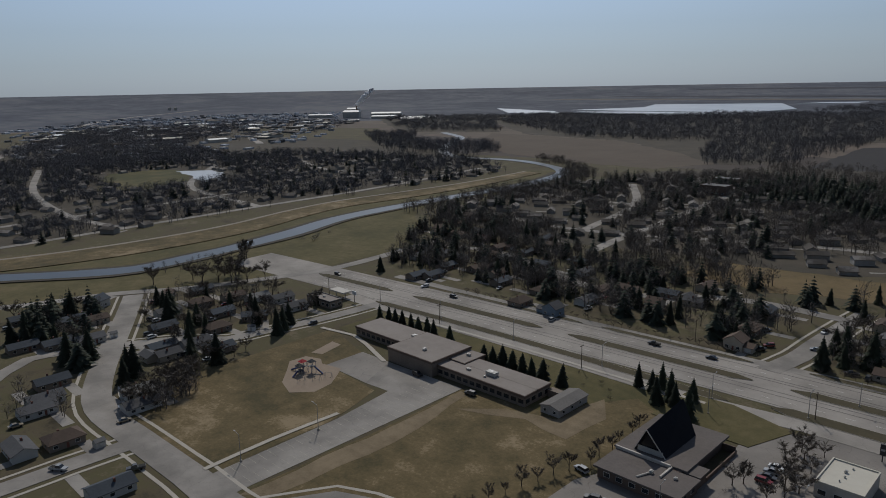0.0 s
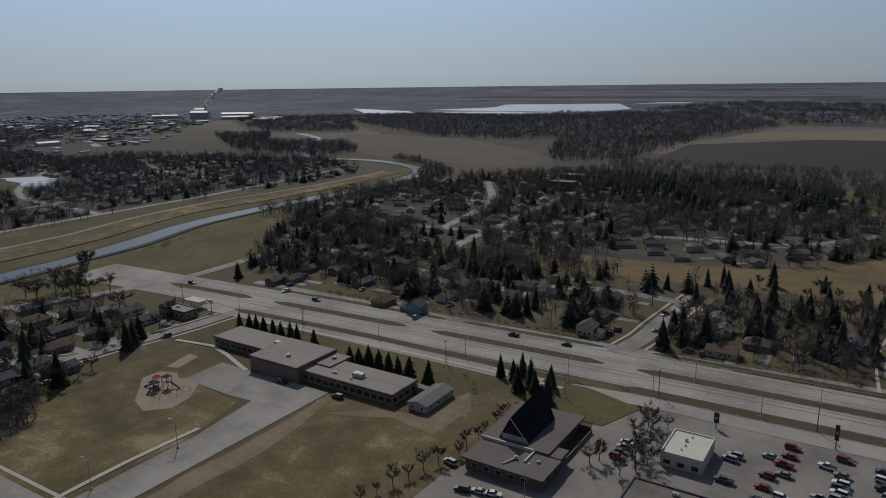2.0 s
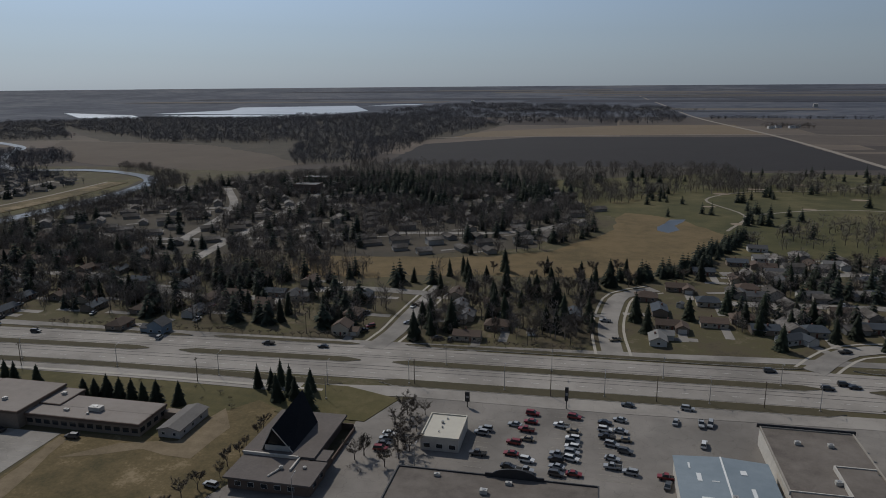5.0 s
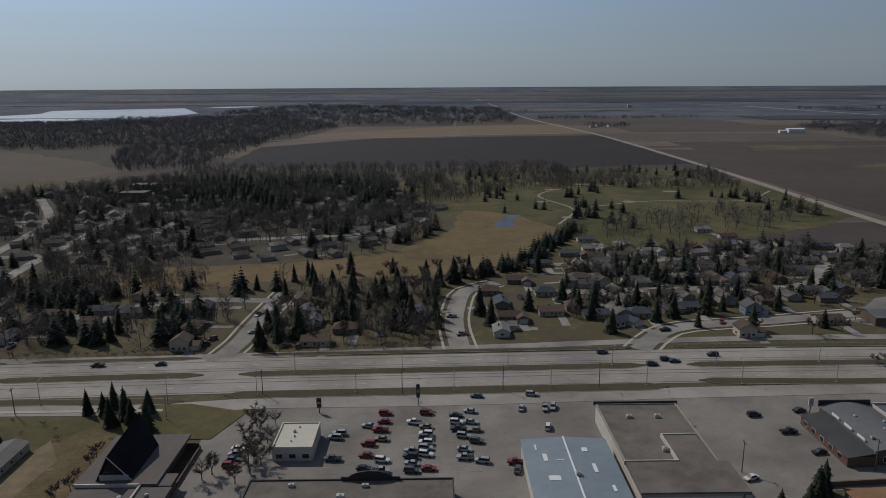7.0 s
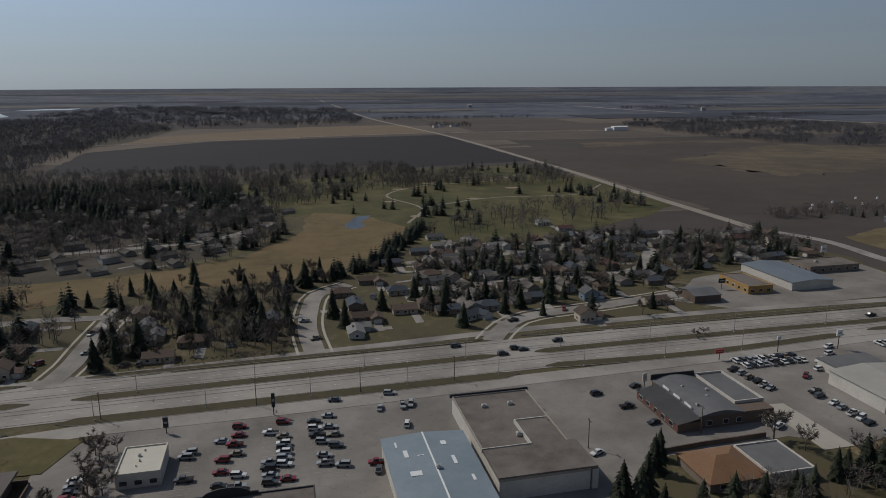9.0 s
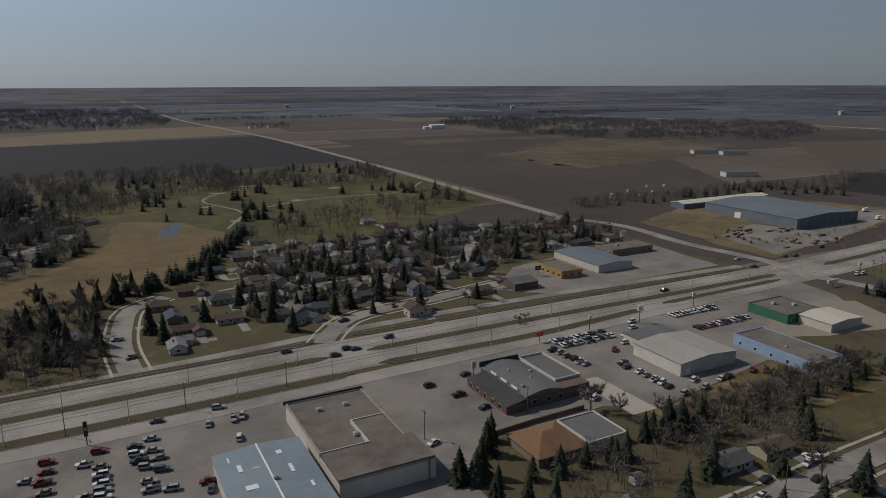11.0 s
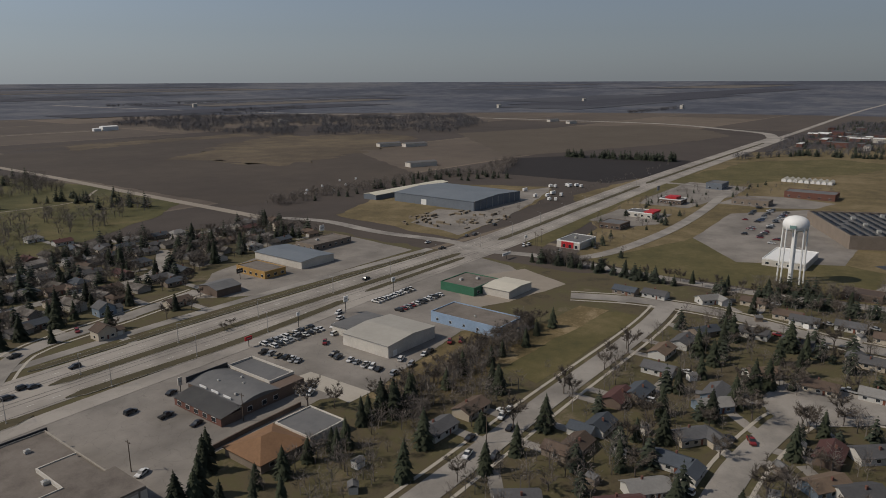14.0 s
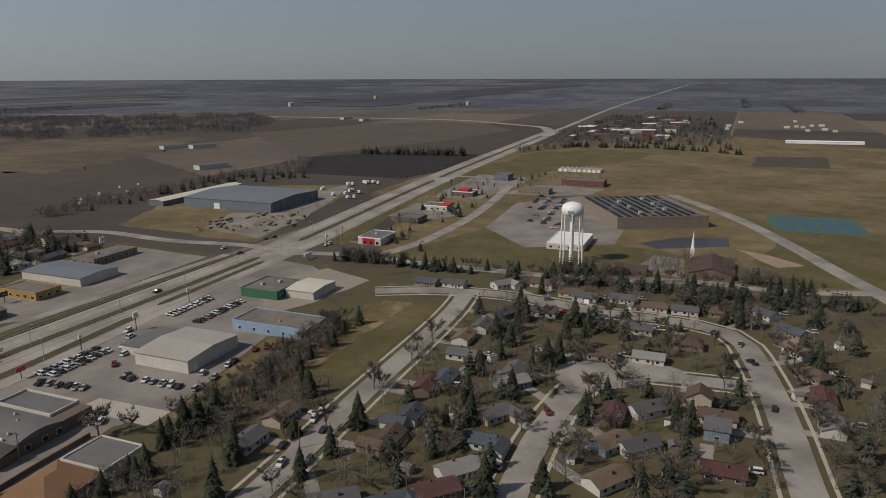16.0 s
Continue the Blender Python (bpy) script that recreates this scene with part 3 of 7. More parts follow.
def verge(name, line, width, label):
    """A raised grass strip with a concrete kerb round it."""
    t = tagged(new(name), label, "median", "highway verges", "structure")
    bm = bmesh.new()
    ribbon("", line, width + 0.5, None, 0.30, 0.18, 6, bm, ends=4)
    bmesh.ops.recalc_face_normals(bm, faces=bm.faces)
    part("kerb", bm, CONCRETE, t)
    bm = bmesh.new()
    ribbon("", line, width, None, 0.36, 0.1, 6, bm, ends=4)
    bmesh.ops.recalc_face_normals(bm, faces=bm.faces)
    part("grass", bm, VERGE, t)


VERGE = material("verge_grass", [(0.048, 0.042, 0.025), (0.068, 0.058, 0.033), (0.09, 0.074, 0.045)], 1.0, (0.05, 0.4, 3.0), 0.3)
for a, b in ((-350, -288), (-272, -190), (-176, -95.5), (-82, 80), (96, 352), (398, 700), (720, 1300)):
    n = max(2, int((b - a) / 40))
    verge("median", [(a + (b - a) * i / n, axis_at(a + (b - a) * i / n) + 0.5) for i in range(n + 1)], 5.0, "dull grass median between the carriageways")
verge("verge", [(-280, 204), (-190, 208.5), (-95, 209)], 4.5, "long dull grass strip beside the highway")
verge("verge", [(-82, 213.8), (0, 215.8), (82, 217.8)], 6.0, "long dull grass strip beside the highway")
verge("verge", [(95, 222.6), (165, 220.5), (238, 225.5)], 5.0, "long dull grass strip beside the highway")
verge("verge", [(253, 228), (345, 230)], 4.0, "short dull grass strip beside the highway")
verge("verge", [(-262, 243), (-180, 246)], 3.0, "narrow grass strip north of the highway")
verge("verge", [(-170, 247), (-102, 250)], 3.0, "narrow grass strip north of the highway")
verge("verge", [(-82, 253), (0, 255.5), (79, 257.5)], 3.0, "narrow grass strip north of the highway")
verge("verge", [(97, 258.5), (200, 258.5), (340, 258)], 3.5, "narrow grass strip north of the highway")


# ---- streets: an asphalt ribbon with a pale walk along each side ----
WAYS = []           # points of all streets, kept free of trees


def street(pts, width=9.0, walks=True, label="grey residential street", mat=None):
    WAYS.extend((q.x, q.y, width / 2 + 3.5) for q in smooth_line(pts, 8))
    ribbon("street", pts, width, mat or STREET, 0.15, 0.1, 8, label=label, category="street")
    if walks:
        line = smooth_line(pts, 8)
        for s in (1, -1):
            side = []
            for i, p in enumerate(line):
                d = (line[min(i + 1, len(line) - 1)] - line[max(i - 1, 0)]).normalized()
                side.append((p.x - d.y * s * (width / 2 + 2.6), p.y + d.x * s * (width / 2 + 2.6)))
            ribbon("pavement", side, 1.2, CONCRETE, 0.085, 0.06, 30, label="pale concrete walk along a street", category="pavement")


street([(-120, 84), (-148, 76)] + [(-160, 57), (-190, 55.5), (-210, 55), (-230, 54.5), (-248, 54), (-266, 57), (-291, 68), (-322, 85), (-358, 105), (-392, 123)], 10.5)
street([(-222, 54), (-223, 33), (-223, 15), (-226, -40)], 8)
street([(-315, 82), (-325, 68), (-329, 52), (-320, 40), (-296, 20)], 7, False)
street([(-276, 212), (-277, 184), (-280, 159), (-284, 139), (-288, 121), (-304, 108), (-312, 94), (-318, 84)], 7.5)
street([(-470, 0), (-423, 65), (-403, 116), (-382, 149), (-364, 194), (-354, 234), (-356, 278), (-362, 330)], 8, False, "riverside drive of pale asphalt")
street([(-95, 246), (-91, 268), (-90, 292), (-88, 322), (-86, 345)], 9)
street([(6, 258), (4, 288), (6, 316), (12, 345), (30, 360)], 9)
street([(82, 255), (96, 274), (112, 284), (150, 290), (200, 300)], 9)
street([(90, 83), (143, 84), (199, 86), (267, 87), (304, 89), (327, 92)], 9, True, "grey street with trees along it")
street([(120, 18), (158, 19), (190, 20), (216, 18), (238, 14), (251, 3), (255, -20), (257, -46)], 9)
patch("turning_circle", [(p.x, p.y) for p in smooth_line([(247, 27), (236, 23), (231, 14), (236, 4), (247, -9), (260, -21), (266, -12), (268, 2), (269, 14), (262, 24), (247, 27)], 4)][:-1], STREET, 0.30, "wide asphalt turning circle", "street", thick=0.1)
street([(130, -62), (188, -56), (227, -53), (262, -49), (300, -42), (313, -35), (319, -21), (321, -4), (322, 21), (328, 49), (331, 76), (326, 109), (313, 138)], 10)
street([(352, 442), (372, 390), (368, 325), (375, 262), (366, 235), (377, 190), (374, 140), (376, 50), (391, -21), (390, -65), (408, -130), (430, -260)], 9, False, "straight two-lane cross road")
street([(689, 15), (592, -39), (510, -71), (443, -93), (388, -112), (300, -135)], 11, False, "curving two-lane road past the store")
street([(376, 178), (408, 163), (472, 157), (550, 159), (659, 171), (731, 188), (740, 262)], 9, False, "access road to the stores")
street([(-257, 372), (-263, 418), (-267, 477), (-275, 560), (-282, 643), (-281, 706)], 8, False, "pale street climbing away between trees")
street([(-360, 320), (-300, 330), (-200, 300), (-140, 330), (-90, 330)], 8, False)
street([(60, 340), (130, 345), (200, 350), (240, 400)], 8, False)
street([(70, 400), (140, 410), (210, 420), (300, 430), (352, 442)], 8, False)
for pts in ([(-590, 90), (-600, 300), (-610, 500), (-640, 700)], [(-590, 200), (-700, 190), (-900, 220), (-1150, 300)], [(-600, 330), (-800, 360), (-1000, 500)], [(-680, 80), (-700, 350), (-720, 600)], [(-620, 560), (-800, 560), (-1000, 640)],
            [(-400, 440), (-300, 430), (-180, 470)], [(-440, 560), (-330, 560), (-230, 600)], [(-150, 480), (-60, 500), (-10, 560)], [(-300, 430), (-330, 560), (-400, 680)]):
    street(pts, 8, False, "pale street between far houses")
ribbon("gravel_road", [(352, 442), (356, 660), (362, 926), (355, 1524), (301, 2258), far(304, 3494), far(320, 6000)], 10, GRAVEL, 0.14, 0.1, 20, label="straight pale gravel road between the fields", category="road")
ribbon("gravel_road", [(-420, 1400), (-313, 1430), (109, 1552), (352, 1585), (782, 1560)], 7, GRAVEL, 0.14, 0.1, 20, label="pale farm track between the fields", category="road")
ribbon("bypass_road", [(1420, 305), (1525, 345), (1600, 440), (1707, 625), (1702, 952), (1640, 1500), far(1500, 2400), far(1480, 3400)], 22, ROAD, 0.2, 0.1, 20, label="pale highway curving away over the plain", category="road")
ribbon("town_highway", [(-1400, 300), (-1542, 368), (-1811, 485), far(-2825, 1013), far(-3775, 1884)], 20, ROAD, 0.4, 0.1, 20, label="pale highway leading out of the far town", category="road")
ribbon("curved_highway", [(-1300, 760), (-1539, 891), (-1676, 1115), (-1864, 1341), (-2168, 1528)], 16, ROAD, 0.4, 0.1, 20, label="pale curved highway by the factory", category="road")
patch("ice_pond", [(-960, 420), (-930, 455), (-880, 450), (-815, 413), (-815, 385), (-870, 400)], ICE, 0.4, "small pond with white ice", "pond", rough=6)
patch("far_green", [(-1010, 344), (-1006, 420), (-940, 430), (-848, 378), (-812, 300), (-850, 270)], GREEN, 0.3, "dull green sports ground across the river", "grass", rough=6)
for pts, lab in (([(-1721, 2499), (-1591, 2875), (-1733, 3247), (-1224, 3506), (-943, 2846), (-980, 2500), (-1300, 2480)], "wide pale lagoon far beyond the woods"),
                 ([(-1600, 2360), (-1350, 2450), (-990, 2440), (-1010, 2120), (-1193, 2150)], "grey shallow lagoon"),
                 ([(-2185, 2575), (-1719, 2375), (-1493, 2128), (-1794, 2177)], "pale shallow pans of water"),
                 ([(-1150, 3480), (-1094, 3700), (-936, 3800), (-930, 3600)], "thin far sheet of water")):
    patch("lagoon", [far(*p) for p in pts], ICE, 1.6, lab, "lagoon", thick=3.0)


# ---- buildings ----
def window(parent, x, y, z, w, h, face):
    """A framed pane set on a wall; face: which way it looks (n, s, e, w)."""
    dx, dy = {"n": (0, 1), "s": (0, -1), "e": (1, 0), "w": (-1, 0)}[face]
    o = 0.05
    if dx:
        f = boxes((x - o, x + o, y - w / 2 - 0.08, y + w / 2 + 0.08, z - 0.08, z + h + 0.08))
        g = boxes((x - o - 0.03, x + o + 0.03, y - w / 2, y + w / 2, z, z + h))
    else:
        f = boxes((x - w / 2 - 0.08, x + w / 2 + 0.08, y - o, y + o, z - 0.08, z + h + 0.08))
        g = boxes((x - w / 2, x + w / 2, y - o - 0.03, y + o + 0.03, z, z + h))
    fr = part("window", f, WHITE, parent)
    part("pane", g, GLASS, fr)


def door(parent, x, y, w, h, face, mat, name="door"):
    if face in "ew":
        b = boxes((x - 0.06, x + 0.06, y - w / 2, y + w / 2, 0.05, h))
    else:
        b = boxes((x - w / 2, x + w / 2, y - 0.06, y + 0.06, 0.05, h))
    return part(name, b, mat, parent)


def roof_unit(parent, x, y, z, w=2.0, d=1.5, h=1.2):
    u = part("roof_unit", boxes((x - w / 2, x + w / 2, y - d / 2, y + d / 2, z + 0.15, z + h), (x - w / 2 + 0.1, x + w / 2 - 0.1, y - d / 2 + 0.1, y + d / 2 - 0.1, z - 0.02, z + 0.2)), UNIT, parent, "pale grey metal roof unit")
    b = cyl(bmesh.new(), x, y, z + h - 0.02, z + h + 0.15, min(w, d) * 0.35, n=10)
    part("fan", b, STEEL, u)


def flat_building(name, label, category, x0, x1, y0, y1, h, wall, roof, rim=None, units=(), faces="snew", spacing=6.0, sill=1.0, pane=(2.0, 1.4), lip=0.35, group=""):
    """A flat-roofed block with a parapet, windows along the faces named and plant on the roof."""
    cx, cy = (x0 + x1) / 2, (y0 + y1) / 2
    t = thing(name, label, category, group, pose(cx, cy, 0.1))
    a, b = (x1 - x0) / 2, (y1 - y0) / 2
    part("wall", boxes((-a, a, -b, b, -0.1, h)), wall, t)
    part("roof", boxes((-a + lip, a - lip, -b + lip, b - lip, h - 0.1, h + 0.08)), roof, t)
    w = 0.06
    part("parapet", boxes((-a - w, a + w, -b - w, -b + lip, h - 0.3, h + 0.45), (-a - w, a + w, b - lip, b + w, h - 0.3, h + 0.45),
                          (-a - w, -a + lip, -b + lip, b - lip, h - 0.3, h + 0.45), (a - lip, a + w, -b + lip, b - lip, h - 0.3, h + 0.45)), rim or wall, t)
    for f in faces:
        n = max(1, int((2 * a if f in "ns" else 2 * b) / spacing))
        for i in range(n):
            u = (i + 0.5) / n * 2 - 1
            if f in "ns":
                window(t, u * a, b if f == "n" else -b, sill, *pane, f)
            else:
                window(t, a if f == "e" else -a, u * b, sill, *pane, f)
    for ux, uy, *s in units:
        roof_unit(t, ux - cx, uy - cy, h + 0.08, *s)
    return t


UNIT = plain("roof_plant_paint", (0.42, 0.41, 0.38), 0.6)
BRICK_TAN = plain("tan_brick", (0.20, 0.163, 0.13), 0.9)
BRICK_DARK = plain("dark_brown_brick", (0.13, 0.095, 0.075), 0.9)
BRICK_RED = plain("red_brick", (0.14, 0.065, 0.05), 0.9)
STUCCO = plain("pale_stucco", (0.48, 0.45, 0.40), 0.85)
BLOCK = plain("pale_block_wall", (0.50, 0.47, 0.42), 0.85)
SCHOOL_ROOF = material("school_roof_gravel", [(0.20, 0.175, 0.155), (0.25, 0.22, 0.195), (0.29, 0.26, 0.235)], 0.95, (0.05, 0.3, 4.0))
BROWN_ROOF = material("stained_brown_roof", [(0.105, 0.09, 0.078), (0.15, 0.13, 0.112), (0.185, 0.163, 0.142)], 0.95, (0.06, 0.25, 3.0), soften=0.3)
GREY_ROOF = material("dark_membrane_roof", [(0.095, 0.095, 0.098), (0.13, 0.13, 0.13), (0.16, 0.158, 0.155)], 0.8, (0.08, 0.4, 4.0))
PALE_ROOF = material("cream_membrane_roof", [(0.46, 0.43, 0.36), (0.55, 0.52, 0.44)], 0.7, (0.1, 0.5, 4.0))
BLUE_ROOF = material("pale_blue_metal_roof", [(0.16, 0.20, 0.22), (0.20, 0.24, 0.265), (0.25, 0.29, 0.315)], 0.5, (0.08, 0.4, 3.0), spec=0.5)
DARK_SHINGLE = plain("black_shingle", (0.022, 0.024, 0.032), 0.85, 0.25)
BLUE_WALL = plain("sky_blue_metal", (0.24, 0.33, 0.45), 0.6)
GREEN_WALL = plain("green_metal", (0.035, 0.13, 0.075), 0.6)
STORE_BLUE = plain("slate_blue_metal", (0.13, 0.15, 0.175), 0.7)
STORE_ROOF = material("slate_blue_roof", [(0.12, 0.14, 0.16), (0.17, 0.19, 0.21)], 0.6, (0.05, 0.3, 2.0))
CREAM = plain("cream_metal", (0.55, 0.52, 0.42), 0.6)
RED = plain("red_paint", (0.42, 0.025, 0.03), 0.5, 0.1)
ORANGE = plain("orange_yellow_paint", (0.36, 0.22, 0.075), 0.6)
TAN_ROOF = plain("orange_brown_shingle", (0.19, 0.105, 0.055), 0.9, 0.25)
TIMBER = plain("weathered_timber", (0.19, 0.155, 0.11), 0.85, 0.25)
DARK = plain("dark_paint", (0.03, 0.03, 0.033), 0.6)
SIGN_WHITE = plain("white_sign_face", (0.7, 0.7, 0.68), 0.4, 0.05)

# a hall under a low double slope
def slope_hall(name, label, x0, x1, y0, y1, h, rise, wall, roof, along="y", ridge=None):
    cx, cy = (x0 + x1) / 2, (y0 + y1) / 2
    t = thing(name, label, "building", m=pose(cx, cy, 0.1))
    a, d = (x1 - x0) / 2, (y1 - y0) / 2
    b = bmesh.new()
    if along == "y":
        prof = [(-a, -0.1), (a, -0.1), (a, h), (0, h + rise), (-a, h)]
        e0, e1 = [[b.verts.new((x, y, z)) for x, z in prof] for y in (-d, d)]
    else:
        prof = [(-d, -0.1), (d, -0.1), (d, h), (0, h + rise), (-d, h)]
        e0, e1 = [[b.verts.new((x, y, z)) for y, z in prof] for x in (-a, a)]
    b.faces.new(e0)
    b.faces.new(e1[::-1])
    for i in range(5):
        b.faces.new((e0[i], e1[i], e1[(i + 1) % 5], e0[(i + 1) % 5]))
    bmesh.ops.recalc_face_normals(b, faces=b.faces)
    part("wall", b, wall, t)
    o = 0.4
    for s in (1, -1):
        b = bmesh.new()
        w, l = (a, d) if along == "y" else (d, a)
        pts = [(s * (w + o), -l - o, h - rise * o / w), (s * (w + o), l + o, h - rise * o / w), (0, l + o, h + rise), (0, -l - o, h + rise)]
        if along != "y":
            pts = [(q, p, z) for p, q, z in pts]
        lo = [b.verts.new((p, q, z + 0.03)) for p, q, z in pts]
        hi = [b.verts.new((p, q, z + 0.22)) for p, q, z in pts]
        b.faces.new(lo)
        b.faces.new(hi)
        for i in range(4):
            b.faces.new((lo[i], lo[(i + 1) % 4], hi[(i + 1) % 4], hi[i]))
        bmesh.ops.recalc_face_normals(b, faces=b.faces)
        part("roof", b, roof, t)
    if ridge:
        r = boxes((-0.25, 0.25, -d - 0.4, d + 0.4, h + rise + 0.15, h + rise + 0.3)) if along == "y" else boxes((-a - 0.4, a + 0.4, -0.25, 0.25, h + rise + 0.15, h + rise + 0.3))
        part("ridge_cap", r, ridge, t)
    return t


# school: two long wings and a taller block between
school = thing("school", "long flat-roofed tan brick school with a taller middle block", "school", m=pose(-200, 165, 0.1))


def school_wing(name, x0, x1, y0, y1, h, faces, label=""):
    x0, x1, y0, y1 = x0 + 200, x1 + 200, y0 - 165, y1 - 165
    w = part(name, boxes((x0, x1, y0, y1, -0.1, h - 0.9)), BRICK_TAN, school, label)
    part("fascia", boxes((x0 - 0.35, x1 + 0.35, y0 - 0.35, y1 + 0.35, h - 0.9, h)), BRICK_DARK, w)
    part("roof", boxes((x0, x1, y0, y1, h - 0.05, h + 0.05)), SCHOOL_ROOF, w)
    for f in faces:
        lo, hi = (x0, x1) if f in "ns" else (y0, y1)
        n = int((hi - lo) / 3.2)
        for i in range(n):
            u = lo + (hi - lo) * (i + 0.5) / n
            v = {"s": y0, "n": y1, "e": x1, "w": x0}[f]
            a = (u, v) if f in "ns" else (v, u)
            g = boxes((a[0] - 1.1, a[0] + 1.1, a[1] - 0.05, a[1] + 0.05, 1.1, 2.6)) if f in "ns" else boxes((a[0] - 0.05, a[0] + 0.05, a[1] - 1.1, a[1] + 1.1, 1.1, 2.6))
            part("window", g, GLASS, w)
    return w


school_wing("west_wing", -248, -207, 165, 180, 4.2, "swn")
school_wing("middle_block", -213.5, -188, 154, 176.5, 6.2, "", "taller windowless middle block")
school_wing("link_block", -187.9, -180, 164, 176, 4.9, "n")
school_wing("east_wing", -187.9, -145, 157, 163.9, 4.4, "se")
school_wing("east_wing_rear", -179.9, -145, 164, 172, 4.4, "ne")
for ux, uy, uz, s in ((-216, 172, 4.3, (3.2, 2.0, 1.3)), (-209, 172, 4.3, (1.2, 1.2, 0.7)), (-199, 161, 6.3, (1.4, 1.4, 0.8)), (-184, 171, 5.0, (1.6, 1.2, 0.8)), (-175, 161, 4.5, (1.8, 1.0, 0.6)), (-165, 163, 4.5, (4.4, 2.4, 1.5)), (-166, 160, 4.5, (0.8, 0.8, 0.5))):
    roof_unit(school, ux + 200, uy - 165, uz, *s)
door(school, 7, -8.06, 4, 2.6, "s", GLASS)
port = slope_hall("portable_classroom", "small grey portable classroom beside the school", -139, -131.3, 158.2, 175.5, 2.7, 1.0, plain("pale_siding", (0.36, 0.34, 0.32), 0.8), plain("grey_felt_roof", (0.14, 0.13, 0.12), 0.9), "y")
for y in (-6, -1, 4):
    window(port, 3.87, y, 1.0, 1.0, 0.9, "e")
for x in (-2, 2):
    window(port, x, -8.67, 1.0, 1.0, 0.9, "s")
part("link_corridor", boxes((-9.4, -3.9, 3, 6, -0.1, 2.6)), BRICK_TAN, port, "low brick link")

# church: low brick hall with a steep black roof rising from it
CHURCH_ROOF = plain("dark_church_roof", (0.125, 0.108, 0.098), 0.95, 0.2)
church = thing("church", "low brown brick church with a steep black peaked roof", "church", m=pose(-90, 157, 0.1))
part("front_wing", boxes((-12, 12.5, -21.5, -10, -0.1, 3.4)), BRICK_DARK, church)
part("front_roof", boxes((-13, 13.2, -22.4, -9.6, 3.4, 3.95)), CHURCH_ROOF, church)
part("hall", boxes((-13, 7.5, -9.9, 18, -0.1, 4.0), (7.5, 12, -9.9, -3.5, -0.1, 3.6)), BRICK_DARK, church)
b = bmesh.new()
v = [b.verts.new(p) for p in ((-14, -9.2, 4.0), (9, -9.2, 4.0), (9, 19, 4.0), (-14, 19, 4.0), (-14, -9.2, 4.4), (9, -9.2, 4.7), (9, 19, 4.7), (-14, 19, 4.4))]
for f in ((0, 1, 5, 4), (1, 2, 6, 5), (2, 3, 7, 6), (3, 0, 4, 7), (4, 5, 6, 7)):
    b.faces.new([v[i] for i in f])
part("hall_roof", b, CHURCH_ROOF, church)
part("side_roof", boxes((9.05, 12.8, -9.2, -3, 3.6, 4.1)), CHURCH_ROOF, church)
part("roof_step", boxes((-13.2, 4.2, -9.75, -9.25, 3.9, 4.9), (4.2, 4.7, -16, -9.25, 3.9, 4.5)), STUCCO, church, "pale edge of the roof step")
b = bmesh.new()
v = [b.verts.new(p) for p in ((-8.4, -7.2, 4.4), (-8.4, 12.4, 4.4), (1.4, -7.2, 4.6), (1.4, 12.4, 4.6), (-4.6, -7.6, 12.0), (-3.6, 13.0, 15.2))]
for f in ((0, 1, 5, 4), (2, 4, 5, 3), (1, 3, 5)):
    b.faces.new([v[i] for i in f])
bmesh.ops.solidify(b, geom=b.faces[:], thickness=0.3)
part("peaked_roof", b, DARK_SHINGLE, church, "steep black shingle roof")
b = bmesh.new()
b.faces.new([b.verts.new(p) for p in ((-7.6, -6.6, 4.4), (0.7, -6.6, 4.4), (-4.5, -6.8, 11.2))])
bmesh.ops.solidify(b, geom=b.faces[:], thickness=0.2)
part("gable_glass", b, GLASS, church, "dark glazed gable")
part("gable_panel", boxes((-7.5, 0.5, -7.05, -6.85, 4.4, 6.2)), UNIT, church)
b = bmesh.new()
rod(b, (-4.6, -7.7, 12.0), (1.5, -7.3, 4.6), 0.16, 6)
rod(b, (-4.6, -7.7, 12.0), (-8.5, -7.3, 4.4), 0.12, 6)
part("gable_trim", b, STUCCO, church)
for x in (-9, -5, -1, 3, 7):
    window(church, x, -21.52, 1.2, 1.8, 1.3, "s")
for y in (-18, -13):
    window(church, 12.52, y, 1.2, 1.8, 1.3, "e")
roof_unit(church, 1.5, -15.5, 3.95, 1.0, 1.0, 0.9)
roof_unit(church, 8, -14, 3.95, 0.9, 0.9, 0.6)
b = bmesh.new()
rod(b, (-0.5, -20, 4.1), (1.4, -15.6, 4.3), 0.3, 8)
part("duct", b, STUCCO, church)
part("court_wall", boxes((11.6, 12.0, -3, 18, -0.1, 1.2), (7.5, 11.6, 17.6, 18, -0.1, 2.2)), BRICK_DARK, church)

flat_building("shop", "small square shop with a cream roof and pale walls", "shop", -54, -42, 167, 183, 4.3, STUCCO, PALE_ROOF, PALE_ROOF, [(-49, 177, 0.8, 0.8, 0.7), (-48.5, 174, 0.5, 0.5, 0.5), (-48, 180, 0.5, 0.5, 0.4), (-49, 171, 0.4, 0.4, 0.4)], "s", 4)

# strip mall whose north front shows at the picture's foot
mall = flat_building("strip_mall", "long dark-roofed strip mall with a black arched sign front", "shop", -56, 0, 112, 149, 4.4, BRICK_DARK, BROWN_ROOF, DARK, [(-44, 146, 1.6, 1.0, 0.8), (-24, 145.5, 1.8, 1.0, 0.8), (-30, 140), (-50, 130)], "", 6)
b = bmesh.new()
top = [(-12 + 24 * i / 16, 1.1 + 1.8 * math.sin(math.pi * min(1, max(0, (i - 2) / 12))) ** 0.6 if 2 <= i <= 14 else 1.1) for i in range(17)]
lo = [b.verts.new((x * 0.68 + 5.2, y, 4.5)) for y in (17.9, 18.3) for x, z in top]
